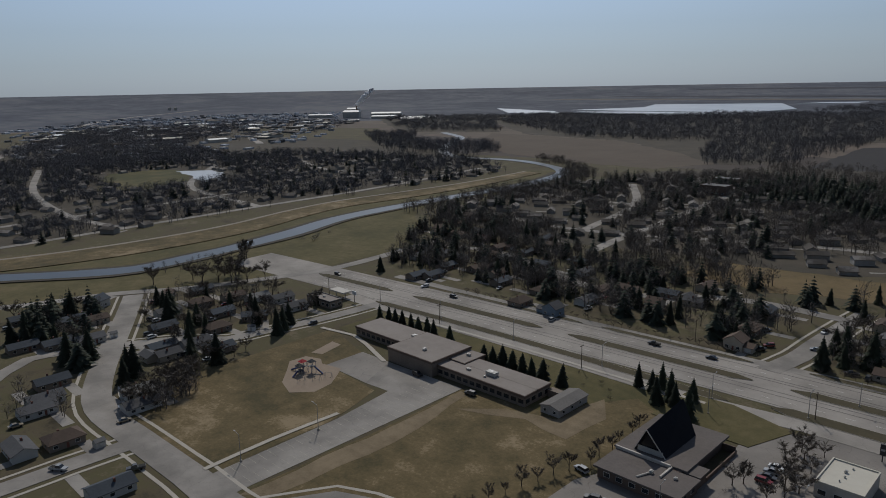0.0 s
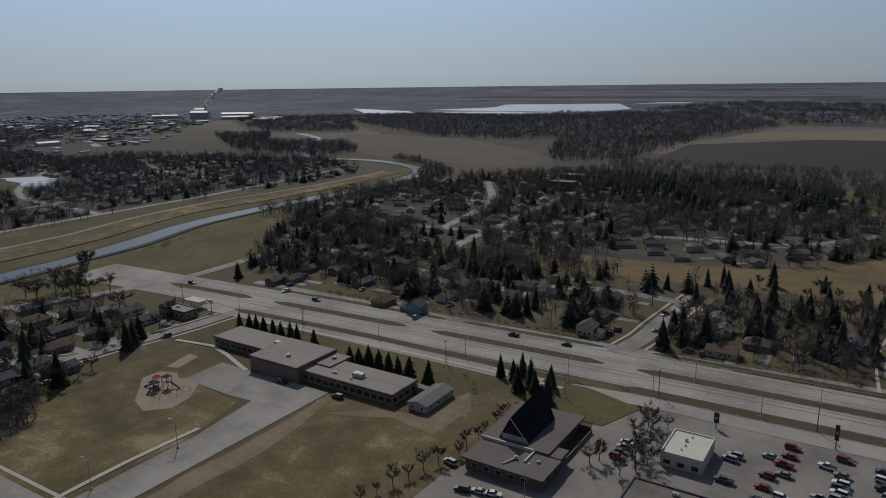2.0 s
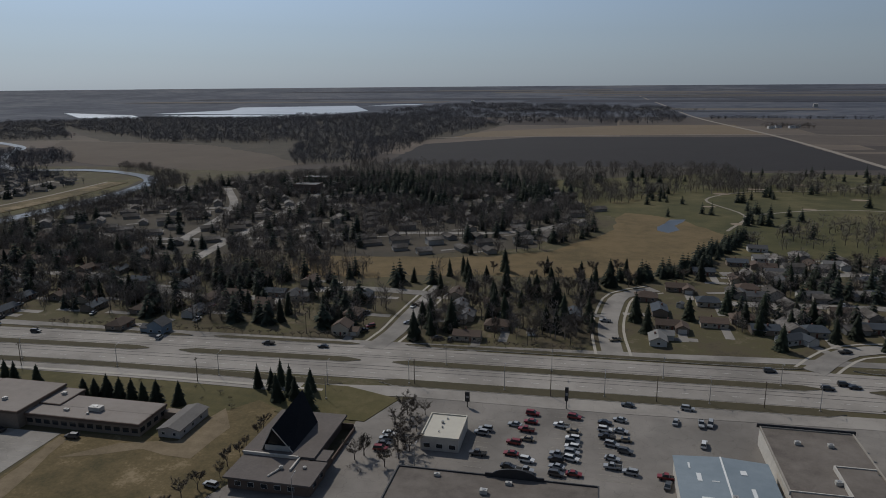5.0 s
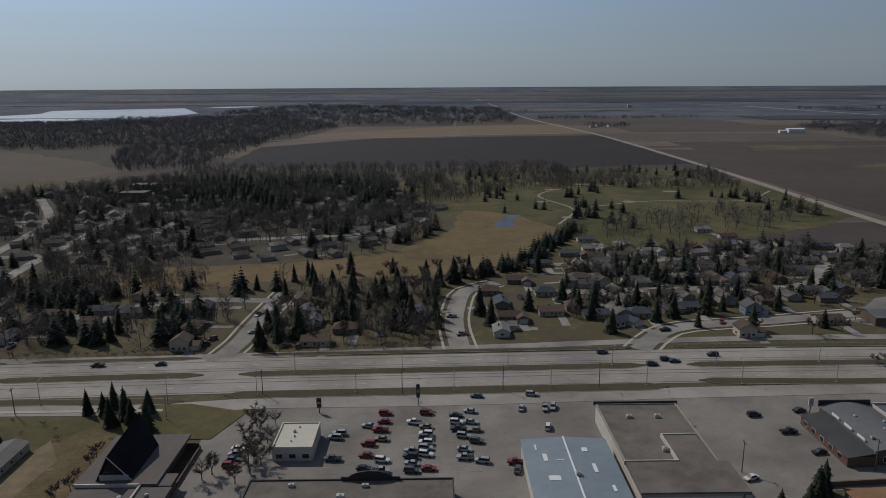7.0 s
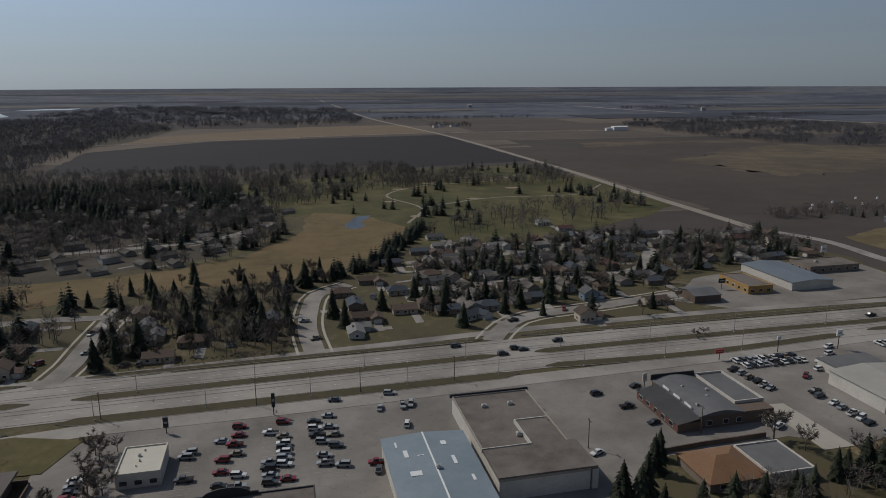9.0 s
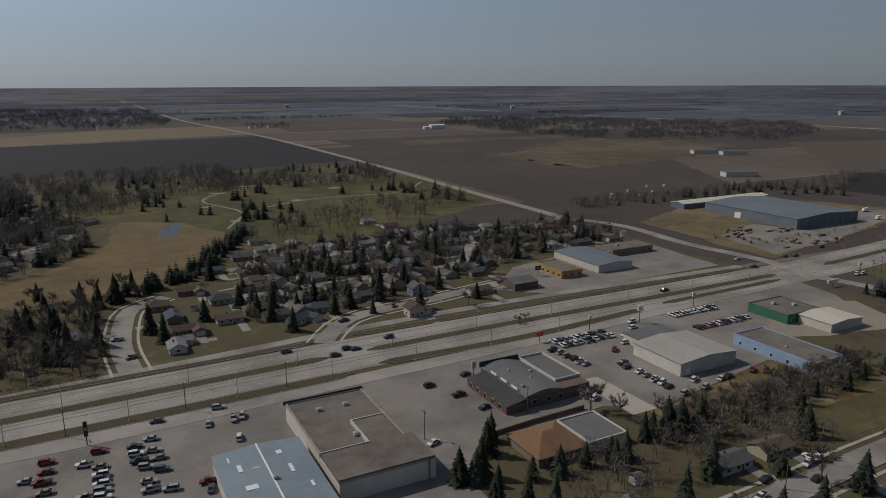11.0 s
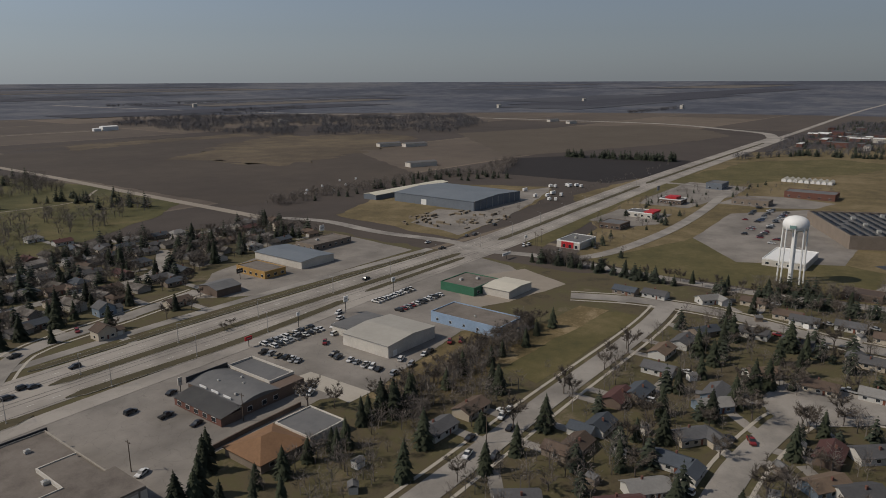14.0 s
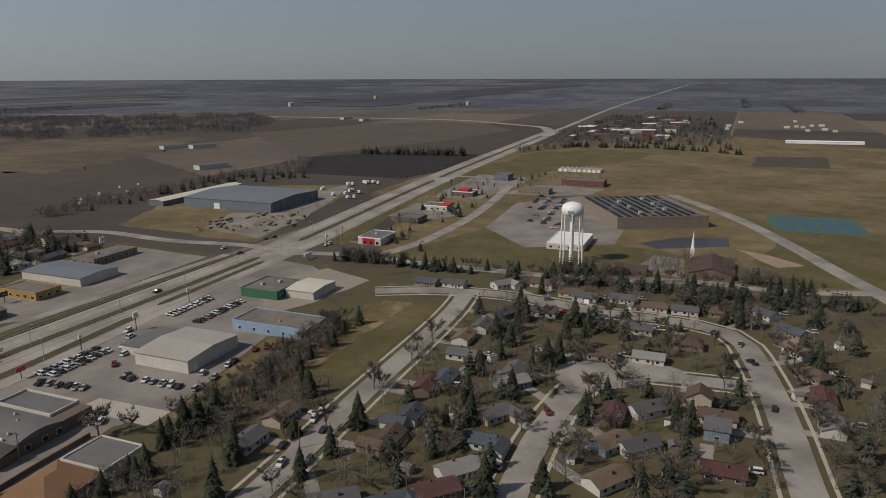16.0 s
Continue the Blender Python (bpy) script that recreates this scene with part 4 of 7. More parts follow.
hi = [b.verts.new((x * 0.68 + 5.2, y, 4.5 + z)) for y in (17.9, 18.3) for x, z in top]
for i in range(16):
    b.faces.new((lo[i], lo[i + 1], hi[i + 1], hi[i]))
    b.faces.new((lo[17 + i + 1], lo[17 + i], hi[17 + i], hi[17 + i + 1]))
    b.faces.new((hi[i], hi[i + 1], hi[17 + i + 1], hi[17 + i]))
part("arched_front", b, DARK, mall, "black arched sign front on the roof edge")

blue_hall = slope_hall("warehouse", "low warehouse with a patched pale blue metal roof", 21, 46, 130, 168, 5.4, 0.8, BLOCK, BLUE_ROOF, "y", WHITE)
for x, y, w, d in ((-7, 8, 1.2, 4), (5, 12, 1.6, 2.2), (-6, -3, 3.2, 2.4), (6, 2, 1.0, 4.5), (-9, 14, 0.5, 3), (9, -8, 0.8, 3), (-3, 6, 2.0, 0.4)):
    part("skylight", boxes((x - w / 2, x + w / 2, y - d / 2, y + d / 2, 5.55 + 0.8 * (1 - abs(x) / 12.5), 5.75 + 0.8 * (1 - abs(x) / 12.5))), SIGN_WHITE, blue_hall, "pale roof patch")
roof_unit(blue_hall, 0.5, -2, 6.3, 1.3, 1.3, 1.0)

# brown-roofed store with a raised, paler corner
market = flat_building("supermarket", "big flat-roofed block-walled store with stained brown roof", "store", 48.5, 75, 137, 190.5, 6.0, BLOCK, BROWN_ROOF, plain("parapet_brown", (0.30, 0.27, 0.23), 0.8), [(57, 181, 1.6, 1.2, 1.0), (66, 181, 1.6, 1.2, 1.0), (62, 160, 1.8, 1.4, 1.1)], "", 6)
part("raised_roof", boxes((-13.4, 15.4, -26.8, -11.2, 6.0, 7.0), (1.6, 11.6, -11.2, 4, 6.0, 7.0)), BROWN_ROOF, market, "raised flat grey roof")
part("raised_edge", boxes((1.2, 1.6, -11.2, 4.4, 6.0, 7.3), (1.6, 12.0, 4, 4.4, 6.0, 7.3), (-13.8, 1.2, -11.2, -10.9, 6.0, 7.3)), STUCCO, market)
part("side_bay", boxes((13.8, 15.6, -26.9, -11.2, -0.1, 6.0)), BLOCK, market)
part("black_coping", boxes((-14, 14, 26.9, 27.3, 5.8, 7.0)), DARK, market)
part("loading_ramp", boxes((14.2, 17, -8, 26, -0.1, 1.0)), CONCRETE, market)
door(market, 13.8, -20, 3, 3, "e", DARK)

# dark restaurant with a humped roof, a lean-to in front and a flat annex
diner = thing("restaurant", "dark grey-roofed restaurant with a humped roof and red brick front", "restaurant", m=pose(134, 175, 0.1))
part("wall", boxes((-10, 18, -14, 16, -0.1, 4.4), (-18, -10, -15, 12, -0.1, 3.2)), BRICK_DARK, diner)
part("red_front", boxes((-18.15, -18.0, -15, 12, 0.2, 2.9)), BRICK_RED, diner, "red brick front wall")
b = bmesh.new()
n = 12
arc = [(-10.3 + 17.3 * i / n, 4.4 + 1.5 * math.sin(math.pi * i / n)) for i in range(n + 1)]
e0 = [b.verts.new((x, -14.4, z)) for x, z in arc]
e1 = [b.verts.new((x, 16.4, z)) for x, z in arc]
for i in range(n):
    b.faces.new((e0[i], e0[i + 1], e1[i + 1], e1[i]))
b.faces.new(e0[::-1])
b.faces.new(e1)
part("humped_roof", b, GREY_ROOF, diner)
b = bmesh.new()
q = [(-18.6, -15.4, 3.1), (-10, -15.4, 4.5), (-10, 12.4, 4.5), (-18.6, 12.4, 3.1)]
b.faces.new([b.verts.new(p) for p in q])
bmesh.ops.solidify(b, geom=b.faces[:], thickness=0.25)
part("lean_to_roof", b, GREY_ROOF, diner)
part("annex_roof", boxes((7.3, 18.2, -8, 16.2, 4.42, 4.7)), GREY_ROOF, diner)
part("annex_parapet", boxes((7.1, 7.5, -8.2, 16.4, 4.4, 5.4), (7.5, 18.4, 16.0, 16.4, 4.4, 5.4), (18.0, 18.4, -8.2, 16.0, 4.4, 5.4), (7.5, 18, -8.2, -7.8, 4.4, 5.4)), STUCCO, diner, "pale parapet")
part("rear_parapet", boxes((-10.4, 7, 16.2, 16.6, 4.2, 6.4)), DARK, diner)
for y in (-11, -6, -1, 4, 9):
    window(diner, -18.18, y, 0.9, 2.2, 1.5, "w")
for x in (-6, 0, 5):
    window(diner, x, -14.03, 1.0, 1.8, 1.6, "s")
for ux, uy in ((-4, 6), (0, -3), (3, 2), (-7, -8)):
    roof_unit(diner, ux, uy, 5.4, 0.9, 0.9, 0.7)
part("shed", boxes((13, 16, -17.5, -14.6, -0.1, 2.6)), STUCCO, diner)
for k in range(3):
    part("sign_bar", boxes((-9.9, -9.7, -9 + k * 7, -5 + k * 7, 4.9, 5.7)), SIGN_WHITE, diner, "pale sign lettering bar")

flat_building("garage_row", "low grey-roofed row of garages beside the house", "garage", 124.6, 139.5, 127, 143.5, 3.2, BLOCK, GREY_ROOF, None, (), "", 6)

# car dealer
dealer = slope_hall("car_showroom", "pale block car showroom with a light grey roof", 192, 222, 156, 182, 5.2, 1.2, BLOCK, material("pale_grey_roof", [(0.30, 0.285, 0.25), (0.38, 0.36, 0.32)], 0.6, (0.1, 0.5, 4.0)), "y")
part("low_showroom", boxes((-8, 14, 13.2, 27, -0.1, 3.8)), STUCCO, dealer)
part("low_roof", boxes((-8.4, 14.4, 13.2, 27.4, 3.8, 4.2)), GREY_ROOF, dealer)
for y in (-9, -4, 1, 6):
    door(dealer, 15.03, y, 3.2, 3.4, "e", STUCCO, "bay_door")
door(dealer, -11, -13.03, 2.4, 2.6, "s", SIGN_WHITE)
flat_building("blue_shed", "long shed with sky-blue walls and a flat brown roof", "building", 238, 256, 133, 171, 4.6, BLUE_WALL, BROWN_ROOF, BLUE_WALL, [(244, 150, 0.8, 0.8, 0.8)], "w", 7, 1.2, (1.2, 1.2))
flat_building("green_shed", "flat-roofed shop with dark green walls", "shop", 281, 304, 177, 199, 4.2, GREEN_WALL, BROWN_ROOF, GREEN_WALL, [(290, 192), (297, 186)], "s", 6)
slope_hall("white_shed", "white-roofed metal shed beside the green shop", 288, 310, 160, 176.5, 4.0, 0.8, STUCCO, PALE_ROOF, "y")

# north of the highway
flat_building("orange_shop", "small orange and yellow roadside shop", "shop", 236, 251, 290, 316, 4.0, ORANGE, BROWN_ROOF, ORANGE, (), "sw", 5)
slope_hall("long_shop", "long low building with a slate blue metal roof", 263, 289, 290, 334, 4.4, 1.0, STUCCO, STORE_ROOF, "y", None)
flat_building("motel", "low flat-roofed pale brick roadside building", "building", 298, 332, 318, 336, 3.8, BRICK_TAN, BROWN_ROOF, None, [(310, 328)], "sw", 5)
slope_hall("filling_station_shop", "grey-roofed low building with brown walls", 199, 214, 282, 298, 3.8, 1.6, BRICK_DARK, GREY_ROOF, "x")
big = slope_hall("lumber_store", "large slate-blue metal home-improvement store", 478, 552, 318, 408, 8.0, 2.0, STORE_BLUE, STORE_ROOF, "y", None)
for i in range(9):
    part("wall_rib", boxes((-36 + i * 9, -35.4 + i * 9, -45.4, -45.0, 0, 8.6)), STEEL, big)
door(big, -37.03, 10, 6, 5, "w", SIGN_WHITE, "loading_door")
slope_hall("pole_barn", "long open barn with a cream metal roof", 470, 580, 424, 440, 4.5, 1.2, STORE_BLUE, CREAM, "x")
pawn = flat_building("shop", "small white and grey shop with a red front", "shop", 406, 430, 181, 198, 4.6, STUCCO, GREY_ROOF, WHITE, [(418, 190)], "", 5)
part("red_front", boxes((-12.2, -12.0, -4, 5, 0.3, 4.4)), RED, pawn, "red painted shop front")
for y in (-6, -1.5, 3):
    window(pawn, -12.15, y, 0.6, 2.0, 2.0, "w")
flat_building("bank_office", "dark-roofed low office among lawns", "office", 480, 498, 186, 203, 4.0, BRICK_DARK, GREY_ROOF, None, (), "sw", 4)
wl = flat_building("shop", "low white store with a red-roofed end", "shop", 536, 552, 184, 206, 4.0, STUCCO, GREY_ROOF, WHITE, (), "sw", 5)
part("red_roof", boxes((-8, 8, -12, -4, 4.1, 5.4)), RED, wl, "red metal roof")
kfc = flat_building("restaurant", "dark brick restaurant with a red roof tower", "restaurant", 612, 628, 188, 208, 4.2, BRICK_DARK, GREY_ROOF, WHITE, (), "sw", 4)
part("red_tower", boxes((-6, 6, -5, 5, 4.5, 6.4)), RED, kfc, "red roof tower")
flat_building("store", "long brown-walled strip of shops", "store", 648, 664, 124, 155, 4.5, BRICK_TAN, BROWN_ROOF, None, (), "sw", 6)
flat_building("store", "long red brick store with grey roof", "store", 713, 735, 83, 126, 5.5, BRICK_RED, GREY_ROOF, None, (), "sw", 8)
flat_building("office", "dark flat-roofed building near the highway", "office", 722, 744, 186, 202, 6.0, STORE_BLUE, GREY_ROOF, None, (), "sw", 6)
for i in range(9):
    slope_hall("greenhouse", "small white arched greenhouse in a row", 822, 838, 104 + i * 5.6, 108.6 + i * 5.6, 2.6, 1.6, WHITE, PALE_ROOF, "x")
bank = flat_building("bank", "low white-roofed building by the water tower", "bank", 438, 474, 52, 76, 4.0, STUCCO, WHITE, WHITE, (), "w", 6)

# superstore with a roof full of solar panels
store = thing("superstore", "huge tan superstore with rows of solar panels on its roof", "store", m=pose(571, 31, 0.1, 0, 0, 27))
SA, SB = 46, 35
part("wall", boxes((-SA, SA, -SB, SB, -0.1, 8.0)), BRICK_TAN, store)
part("roof", boxes((-SA + 0.5, SA - 0.5, -SB + 0.5, SB - 0.5, 7.9, 8.1)), GREY_ROOF, store)
part("parapet", boxes((-SA - 0.1, SA + 0.1, -SB - 0.1, -SB + 0.5, 7.5, 9.2), (-SA - 0.1, SA + 0.1, SB - 0.5, SB + 0.1, 7.5, 9.2), (-SA - 0.1, -SA + 0.5, -SB + 0.5, SB - 0.5, 7.5, 9.2), (SA - 0.5, SA + 0.1, -SB + 0.5, SB - 0.5, 7.5, 9.2)), BRICK_TAN, store)
b = bmesh.new()
for i in range(14):
    for j in range(10):
        if (i * 7 + j * 3) % 11:
            x, y = -41 + i * 6.2, -31 + j * 6.6
            p = [b.verts.new(q) for q in ((x, y, 8.3), (x + 5.2, y, 8.3), (x + 5.2, y + 4.6, 9.2), (x, y + 4.6, 9.2))]
            b.faces.new(p)
bmesh.ops.solidify(b, geom=b.faces[:], thickness=0.12)
part("solar_panels", b, plain("solar_glass", (0.02, 0.026, 0.05), 0.25, 0.2, spec=0.6), store, "rows of dark blue solar panels")["kind"] = "stuff"
for i in range(6):
    roof_unit(store, -30 + i * 12, (-1) ** i * 12, 8.1, 2.5, 2.5, 2.2)

# water tower on legs
wt = thing("water_tower", "tall white water tower on slender legs with a domed tank", "water tower", m=pose(409, 54, 0.05))
b = bmesh.new()
prof = [(0.4, 28.6), (3.4, 28.8), (5.5, 29.5), (6.4, 30.7), (6.7, 32.2), (6.6, 33.6), (5.9, 35.2), (4.3, 36.4), (2.0, 37.1), (0.3, 37.3)]
n, prev = 28, None
for r, z in prof:
    row = [b.verts.new((r * math.cos(6.283185 * i / n), r * math.sin(6.283185 * i / n), z)) for i in range(n)]
    if prev:
        for i in range(n):
            b.faces.new((prev[i], prev[(i + 1) % n], row[(i + 1) % n], row[i]))
    prev = row
b.faces.new(prev)
part("tank", b, WHITE, wt, smooth=True)
for k in range(8):
    a = k * math.pi / 4 + 0.2
    b = rod(bmesh.new(), (6.6 * math.cos(a), 6.6 * math.sin(a), -0.05), (6.2 * math.cos(a), 6.0 * math.sin(a), 31), 0.42, 8)
    part("leg", b, WHITE, wt)
part("riser_pipe", cyl(bmesh.new(), 0, 0, -0.05, 29, 1.3, n=14), WHITE, wt)
b = bmesh.new()
for z in (9.5, 18.5):
    for k in range(8):
        a, c = k * math.pi / 4 + 0.2, (k + 1) * math.pi / 4 + 0.2
        rod(b, (6.45 * math.cos(a), 6.45 * math.sin(a), z), (6.45 * math.cos(c), 6.45 * math.sin(c), z), 0.12, 5)
part("bracing_ring", b, WHITE, wt)
part("tank_mark", boxes((-6.75, -6.5, -1.6, 1.6, 31.2, 32.8)), plain("faded_green_mark", (0.16, 0.26, 0.24), 0.6), wt, "faded green painted mark")

# church with a white steeple near the pond
ch2 = slope_hall("brick_church", "low dark-roofed brick church with a white steeple", 400, 436, -38, -14, 2.8, 3.4, BRICK_DARK, plain("maroon_brown_shingle", (0.075, 0.048, 0.04), 0.9), "x")
b = bmesh.new()
box(b, -1.2, 1.2, -1.2, 1.2, 0, 6)
part("steeple_base", b, WHITE, ch2).location = (29, 12, 0)
part("steeple_spire", cyl(bmesh.new(), 29, 12, 5.9, 17, 1.1, 0.05, 8), WHITE, ch2, "white pointed spire")
flat_building("garage", "brown-roofed low building near the water tower", "building", 392, 404, 8, 26, 3.4, BRICK_DARK, plain("dark_brown_shingle", (0.075, 0.055, 0.045), 0.9), None, (), "w", 5)

# tennis courts
court = thing("tennis_courts", "blue and green tennis courts in a fenced green enclosure", "sports court", m=pose(585, -96, 0.05, 0, 0, 3))
part("surface", boxes((-32, 32, -32, 32, 0, 0.1)), plain("court_green", (0.06, 0.115, 0.085), 0.8), court)
for i in range(3):
    for j in range(4):
        part("court", boxes((-28 + i * 19.5, -28 + i * 19.5 + 16, -27 + j * 14, -27 + j * 14 + 10, 0.1, 0.13)), plain("court_blue", (0.05, 0.10, 0.14), 0.8) if (i, j) == (0, 0) else bpy.data.materials["court_blue"], court)

# filling station at the highway's west end
gas = flat_building("filling_station", "small flat-roofed filling station at the junction", "filling station", -308, -288, 180, 188, 3.6, BRICK_TAN, SCHOOL_ROOF, DARK, [(-298, 184, 1.2, 1.0, 0.8)], "sew", 4)
b = boxes((-9, 3, 10, 16, 3.4, 4.0))
part("canopy", b, STUCCO, gas)
for x in (-7, 1):
    part("canopy_post", cyl(bmesh.new(), x, 13, -0.1, 3.5, 0.2, n=8), STEEL, gas)
# apartments far up the west street
for x, y, w in ((-299, 665, 26), (-312, 722, 26)):
    flat_building("apartment_block", "dark brown flat-roofed apartment block among trees", "apartment block", x - 13, x + 13, y - 9, y + 9, 9.0, BRICK_DARK, GREY_ROOF, None, (), "se", 5, 1.2, (1.8, 1.5), group="apartments")


# ---- trees ----
def spruce_meshes(seed, tiers=14, per=12):
    """Trunk and crown of a spruce one metre high: whorls of drooping, ragged boughs."""
    r = random.Random(seed)
    tr = cyl(bmesh.new(), 0, 0, 0, 0.35, 0.016, 0.010, 6)
    b = bmesh.new()
    lean = r.uniform(0, 6.28)
    for i in range(tiers):
        f = i / (tiers - 1)
        z = 0.07 + 0.86 * f
        reach = (0.27 * (1 - f) ** 0.72 + 0.02) * r.uniform(0.85, 1.12)
        for k in range(per):
            a = 6.283 * (k + r.random() * 0.8) / per + i
            q = reach * r.uniform(0.65, 1.2)
            c, s = math.cos(a), math.sin(a)
            w = 0.15 * (1 - f) + 0.04
            drop = q * r.uniform(0.25, 0.6)
            base = Vector((0, 0, z + 0.05 * (1 - f) + 0.03))
            tip = Vector((c * q, s * q, z - drop))
            mid = Vector((c * q * 0.6, s * q * 0.6, z - drop * 0.25 + 0.012))
            side = Vector((-s, c, 0)) * w * 0.5
            v = [b.verts.new(p) for p in (base, mid + side - Vector((0, 0, 0.02)), tip, mid - side - Vector((0, 0, 0.02)), mid)]
            for f3 in ((0, 1, 4), (1, 2, 4), (2, 3, 4), (3, 0, 4)):
                b.faces.new([v[j] for j in f3])
    cyl(b, 0, 0, 0.9, 1.0, 0.012, 0.001, 5)
    return tr, b


def bare_meshes(seed, twigs=950, spread=1.0, width=0.0068):
    """Trunk with limbs, and the fine bare twigs, of a leafless tree one metre high."""
    r = random.Random(seed)
    tr, tw = bmesh.new(), bmesh.new()
    fork = r.uniform(0.2, 0.3)
    rod(tr, (0, 0, 0), (r.uniform(-.01, .01), r.uniform(-.01, .01), fork), 0.022, 6, 0.016)
    tips = []
    limbs = r.randint(5, 7)
    for i in range(limbs):
        a = 6.283 * (i + r.random() * 0.7) / limbs
        out = r.uniform(0.16, 0.3) * spread if i else 0.04
        top = r.uniform(0.55, 0.78)
        p0 = Vector((0, 0, fork * r.uniform(0.8, 1.0)))
        p1 = Vector((math.cos(a) * out, math.sin(a) * out, top))
        rod(tr, p0, p0.lerp(p1, 0.55) + Vector((0, 0, 0.03)), 0.0085, 4, 0.005)
        rod(tr, p0.lerp(p1, 0.55) + Vector((0, 0, 0.03)), p1, 0.005, 4, 0.002)
        for k in range(6):
            s = p0.lerp(p1, r.uniform(0.4, 1.0))
            g = a + r.uniform(-1.3, 1.3)
            l = r.uniform(0.10, 0.22)
            e = s + Vector((math.cos(g) * l * spread, math.sin(g) * l * spread, l * r.uniform(0.3, 1.1)))
            rod(tr, s, e, 0.0028, 3, 0.001)
            tips.append((s, e))
    for _ in range(twigs):
        s, e = r.choice(tips)
        p = s.lerp(e, r.uniform(0.2, 1.0))
        d = Vector((r.gauss(0, 1), r.gauss(0, 1), r.gauss(0.55, 0.8))).normalized()
        l = r.uniform(0.06, 0.15)
        w = d.orthogonal().normalized() * width * r.uniform(0.6, 1.3)
        w.rotate(Matrix.Rotation(r.uniform(0, 6.28), 3, d))
        tw.faces.new([tw.verts.new(q) for q in (p - w, p + w, p + d * l)])
    return tr, tw


def tree_proto(name, label, makers, mats, category="tree"):
    t = thing(name, label, category, "trees")
    tr, cr = makers
    part("trunk", tr, mats[0], t)
    part("crown", cr, mats[1], t)
    return t


FIRS = [tree_proto("spruce_tree", "dark green pointed spruce tree", spruce_meshes(s), (BARK, NEEDLE)) for s in (1, 2, 3, 4)]
BARES = [tree_proto("bare_tree", "leafless grey-brown tree with fine twigs", bare_meshes(s, 950, sp), (BARK, TWIG)) for s, sp in ((11, 1.0), (12, 1.25), (13, 0.8), (14, 1.1), (15, 0.95))]
SHRUBS = [tree_proto("bare_shrub", "low leafless brown shrub", bare_meshes(s, 420, 1.6, 0.012), (BARK, TWIG), "shrub") for s in (21, 22)]
rng = random.Random(7)
PLANTED = []
USED = set()


def plant(kinds, x, y, h, wide=1.0):
    k = rng.randrange(len(kinds))
    src = kinds[k]
    m = pose(x, y, height(x, y), rng.uniform(-2, 2), rng.uniform(-2, 2), rng.uniform(0, 360)) @ Matrix.Diagonal((h * wide, h * wide, h, 1))
    PLANTED.append((x, y))
    if src.name not in USED:
        USED.add(src.name)
        src.matrix_basis = m
        return src
    return copy_tree(src, m)


def copy_tree(src, m):
    s = src.matrix_basis.copy()
    src.matrix_basis = Matrix()
    c = copy_thing(src, Matrix())
    c.matrix_basis = m
    src.matrix_basis = s
    return c


def inside(p, poly):
    x, y = p
    hit = False
    for (a, b), (c, d) in zip(poly, poly[1:] + poly[:1]):
        if (b > y) != (d > y) and x < (c - a) * (y - b) / (d - b) + a:
            hit = not hit
    return hit


def scatter(poly, count, gap, avoid=()):
    """Random places in an outline, at least gap apart and clear of houses and streets."""
    xs, ys = [p[0] for p in poly], [p[1] for p in poly]
    out = []
    for _ in range(count * 12):
        if len(out) >= count:
            break
        p = (rng.uniform(min(xs), max(xs)), rng.uniform(min(ys), max(ys)))
        if inside(p, poly) and all((p[0] - q[0]) ** 2 + (p[1] - q[1]) ** 2 > gap * gap for q in out) and not blocked(p):
            out.append(p)
    return out


CLEAR = []          # x0, x1, y0, y1 kept free of trees


GRID = {}
for wx, wy, wr in WAYS:
    GRID.setdefault((int(wx // 20), int(wy // 20)), []).append((wx, wy, wr))


def on_street(x, y):
    i, j = int(x // 20), int(y // 20)
    return any((x - a) ** 2 + (y - b) ** 2 < r * r for u in (-1, 0, 1) for v in (-1, 0, 1) for a, b, r in GRID.get((i + u, j + v), ()))


def blocked(p):
    return on_street(*p) or any(a < p[0] < b and c < p[1] < d for a, b, c, d in CLEAR)


# ---- houses ----
ROOFS = [(plain("grey_shingle", (0.085, 0.085, 0.088), 0.95, 0.25, vary=0.2), "grey"), (plain("brown_shingle", (0.095, 0.068, 0.052), 0.95, 0.25, vary=0.2), "brown"),
         (plain("slate_shingle", (0.055, 0.065, 0.078), 0.95, 0.25, vary=0.2), "dark slate"), (plain("pale_shingle", (0.19, 0.185, 0.175), 0.95, 0.2, vary=0.15), "pale grey"),
         (plain("tan_shingle", (0.125, 0.09, 0.064), 0.95, 0.25, vary=0.2), "tan"), (plain("maroon_shingle", (0.075, 0.035, 0.032), 0.95, 0.25, vary=0.2), "maroon")]
WALLS = [(plain("white_siding", (0.46, 0.45, 0.42), 0.8, 0.1), "white"), (plain("beige_siding", (0.40, 0.35, 0.28), 0.85, 0.1, vary=0.1), "beige"), (BRICK_TAN, "tan brick"), (plain("blue_grey_siding", (0.17, 0.22, 0.27), 0.85, 0.1), "blue-grey"), (BRICK_DARK, "brown")]
DOOR_PAINT = plain("door_paint", (0.16, 0.06, 0.04), 0.6)
GARAGE_PAINT = plain("garage_door_paint", (0.5, 0.48, 0.44), 0.7)


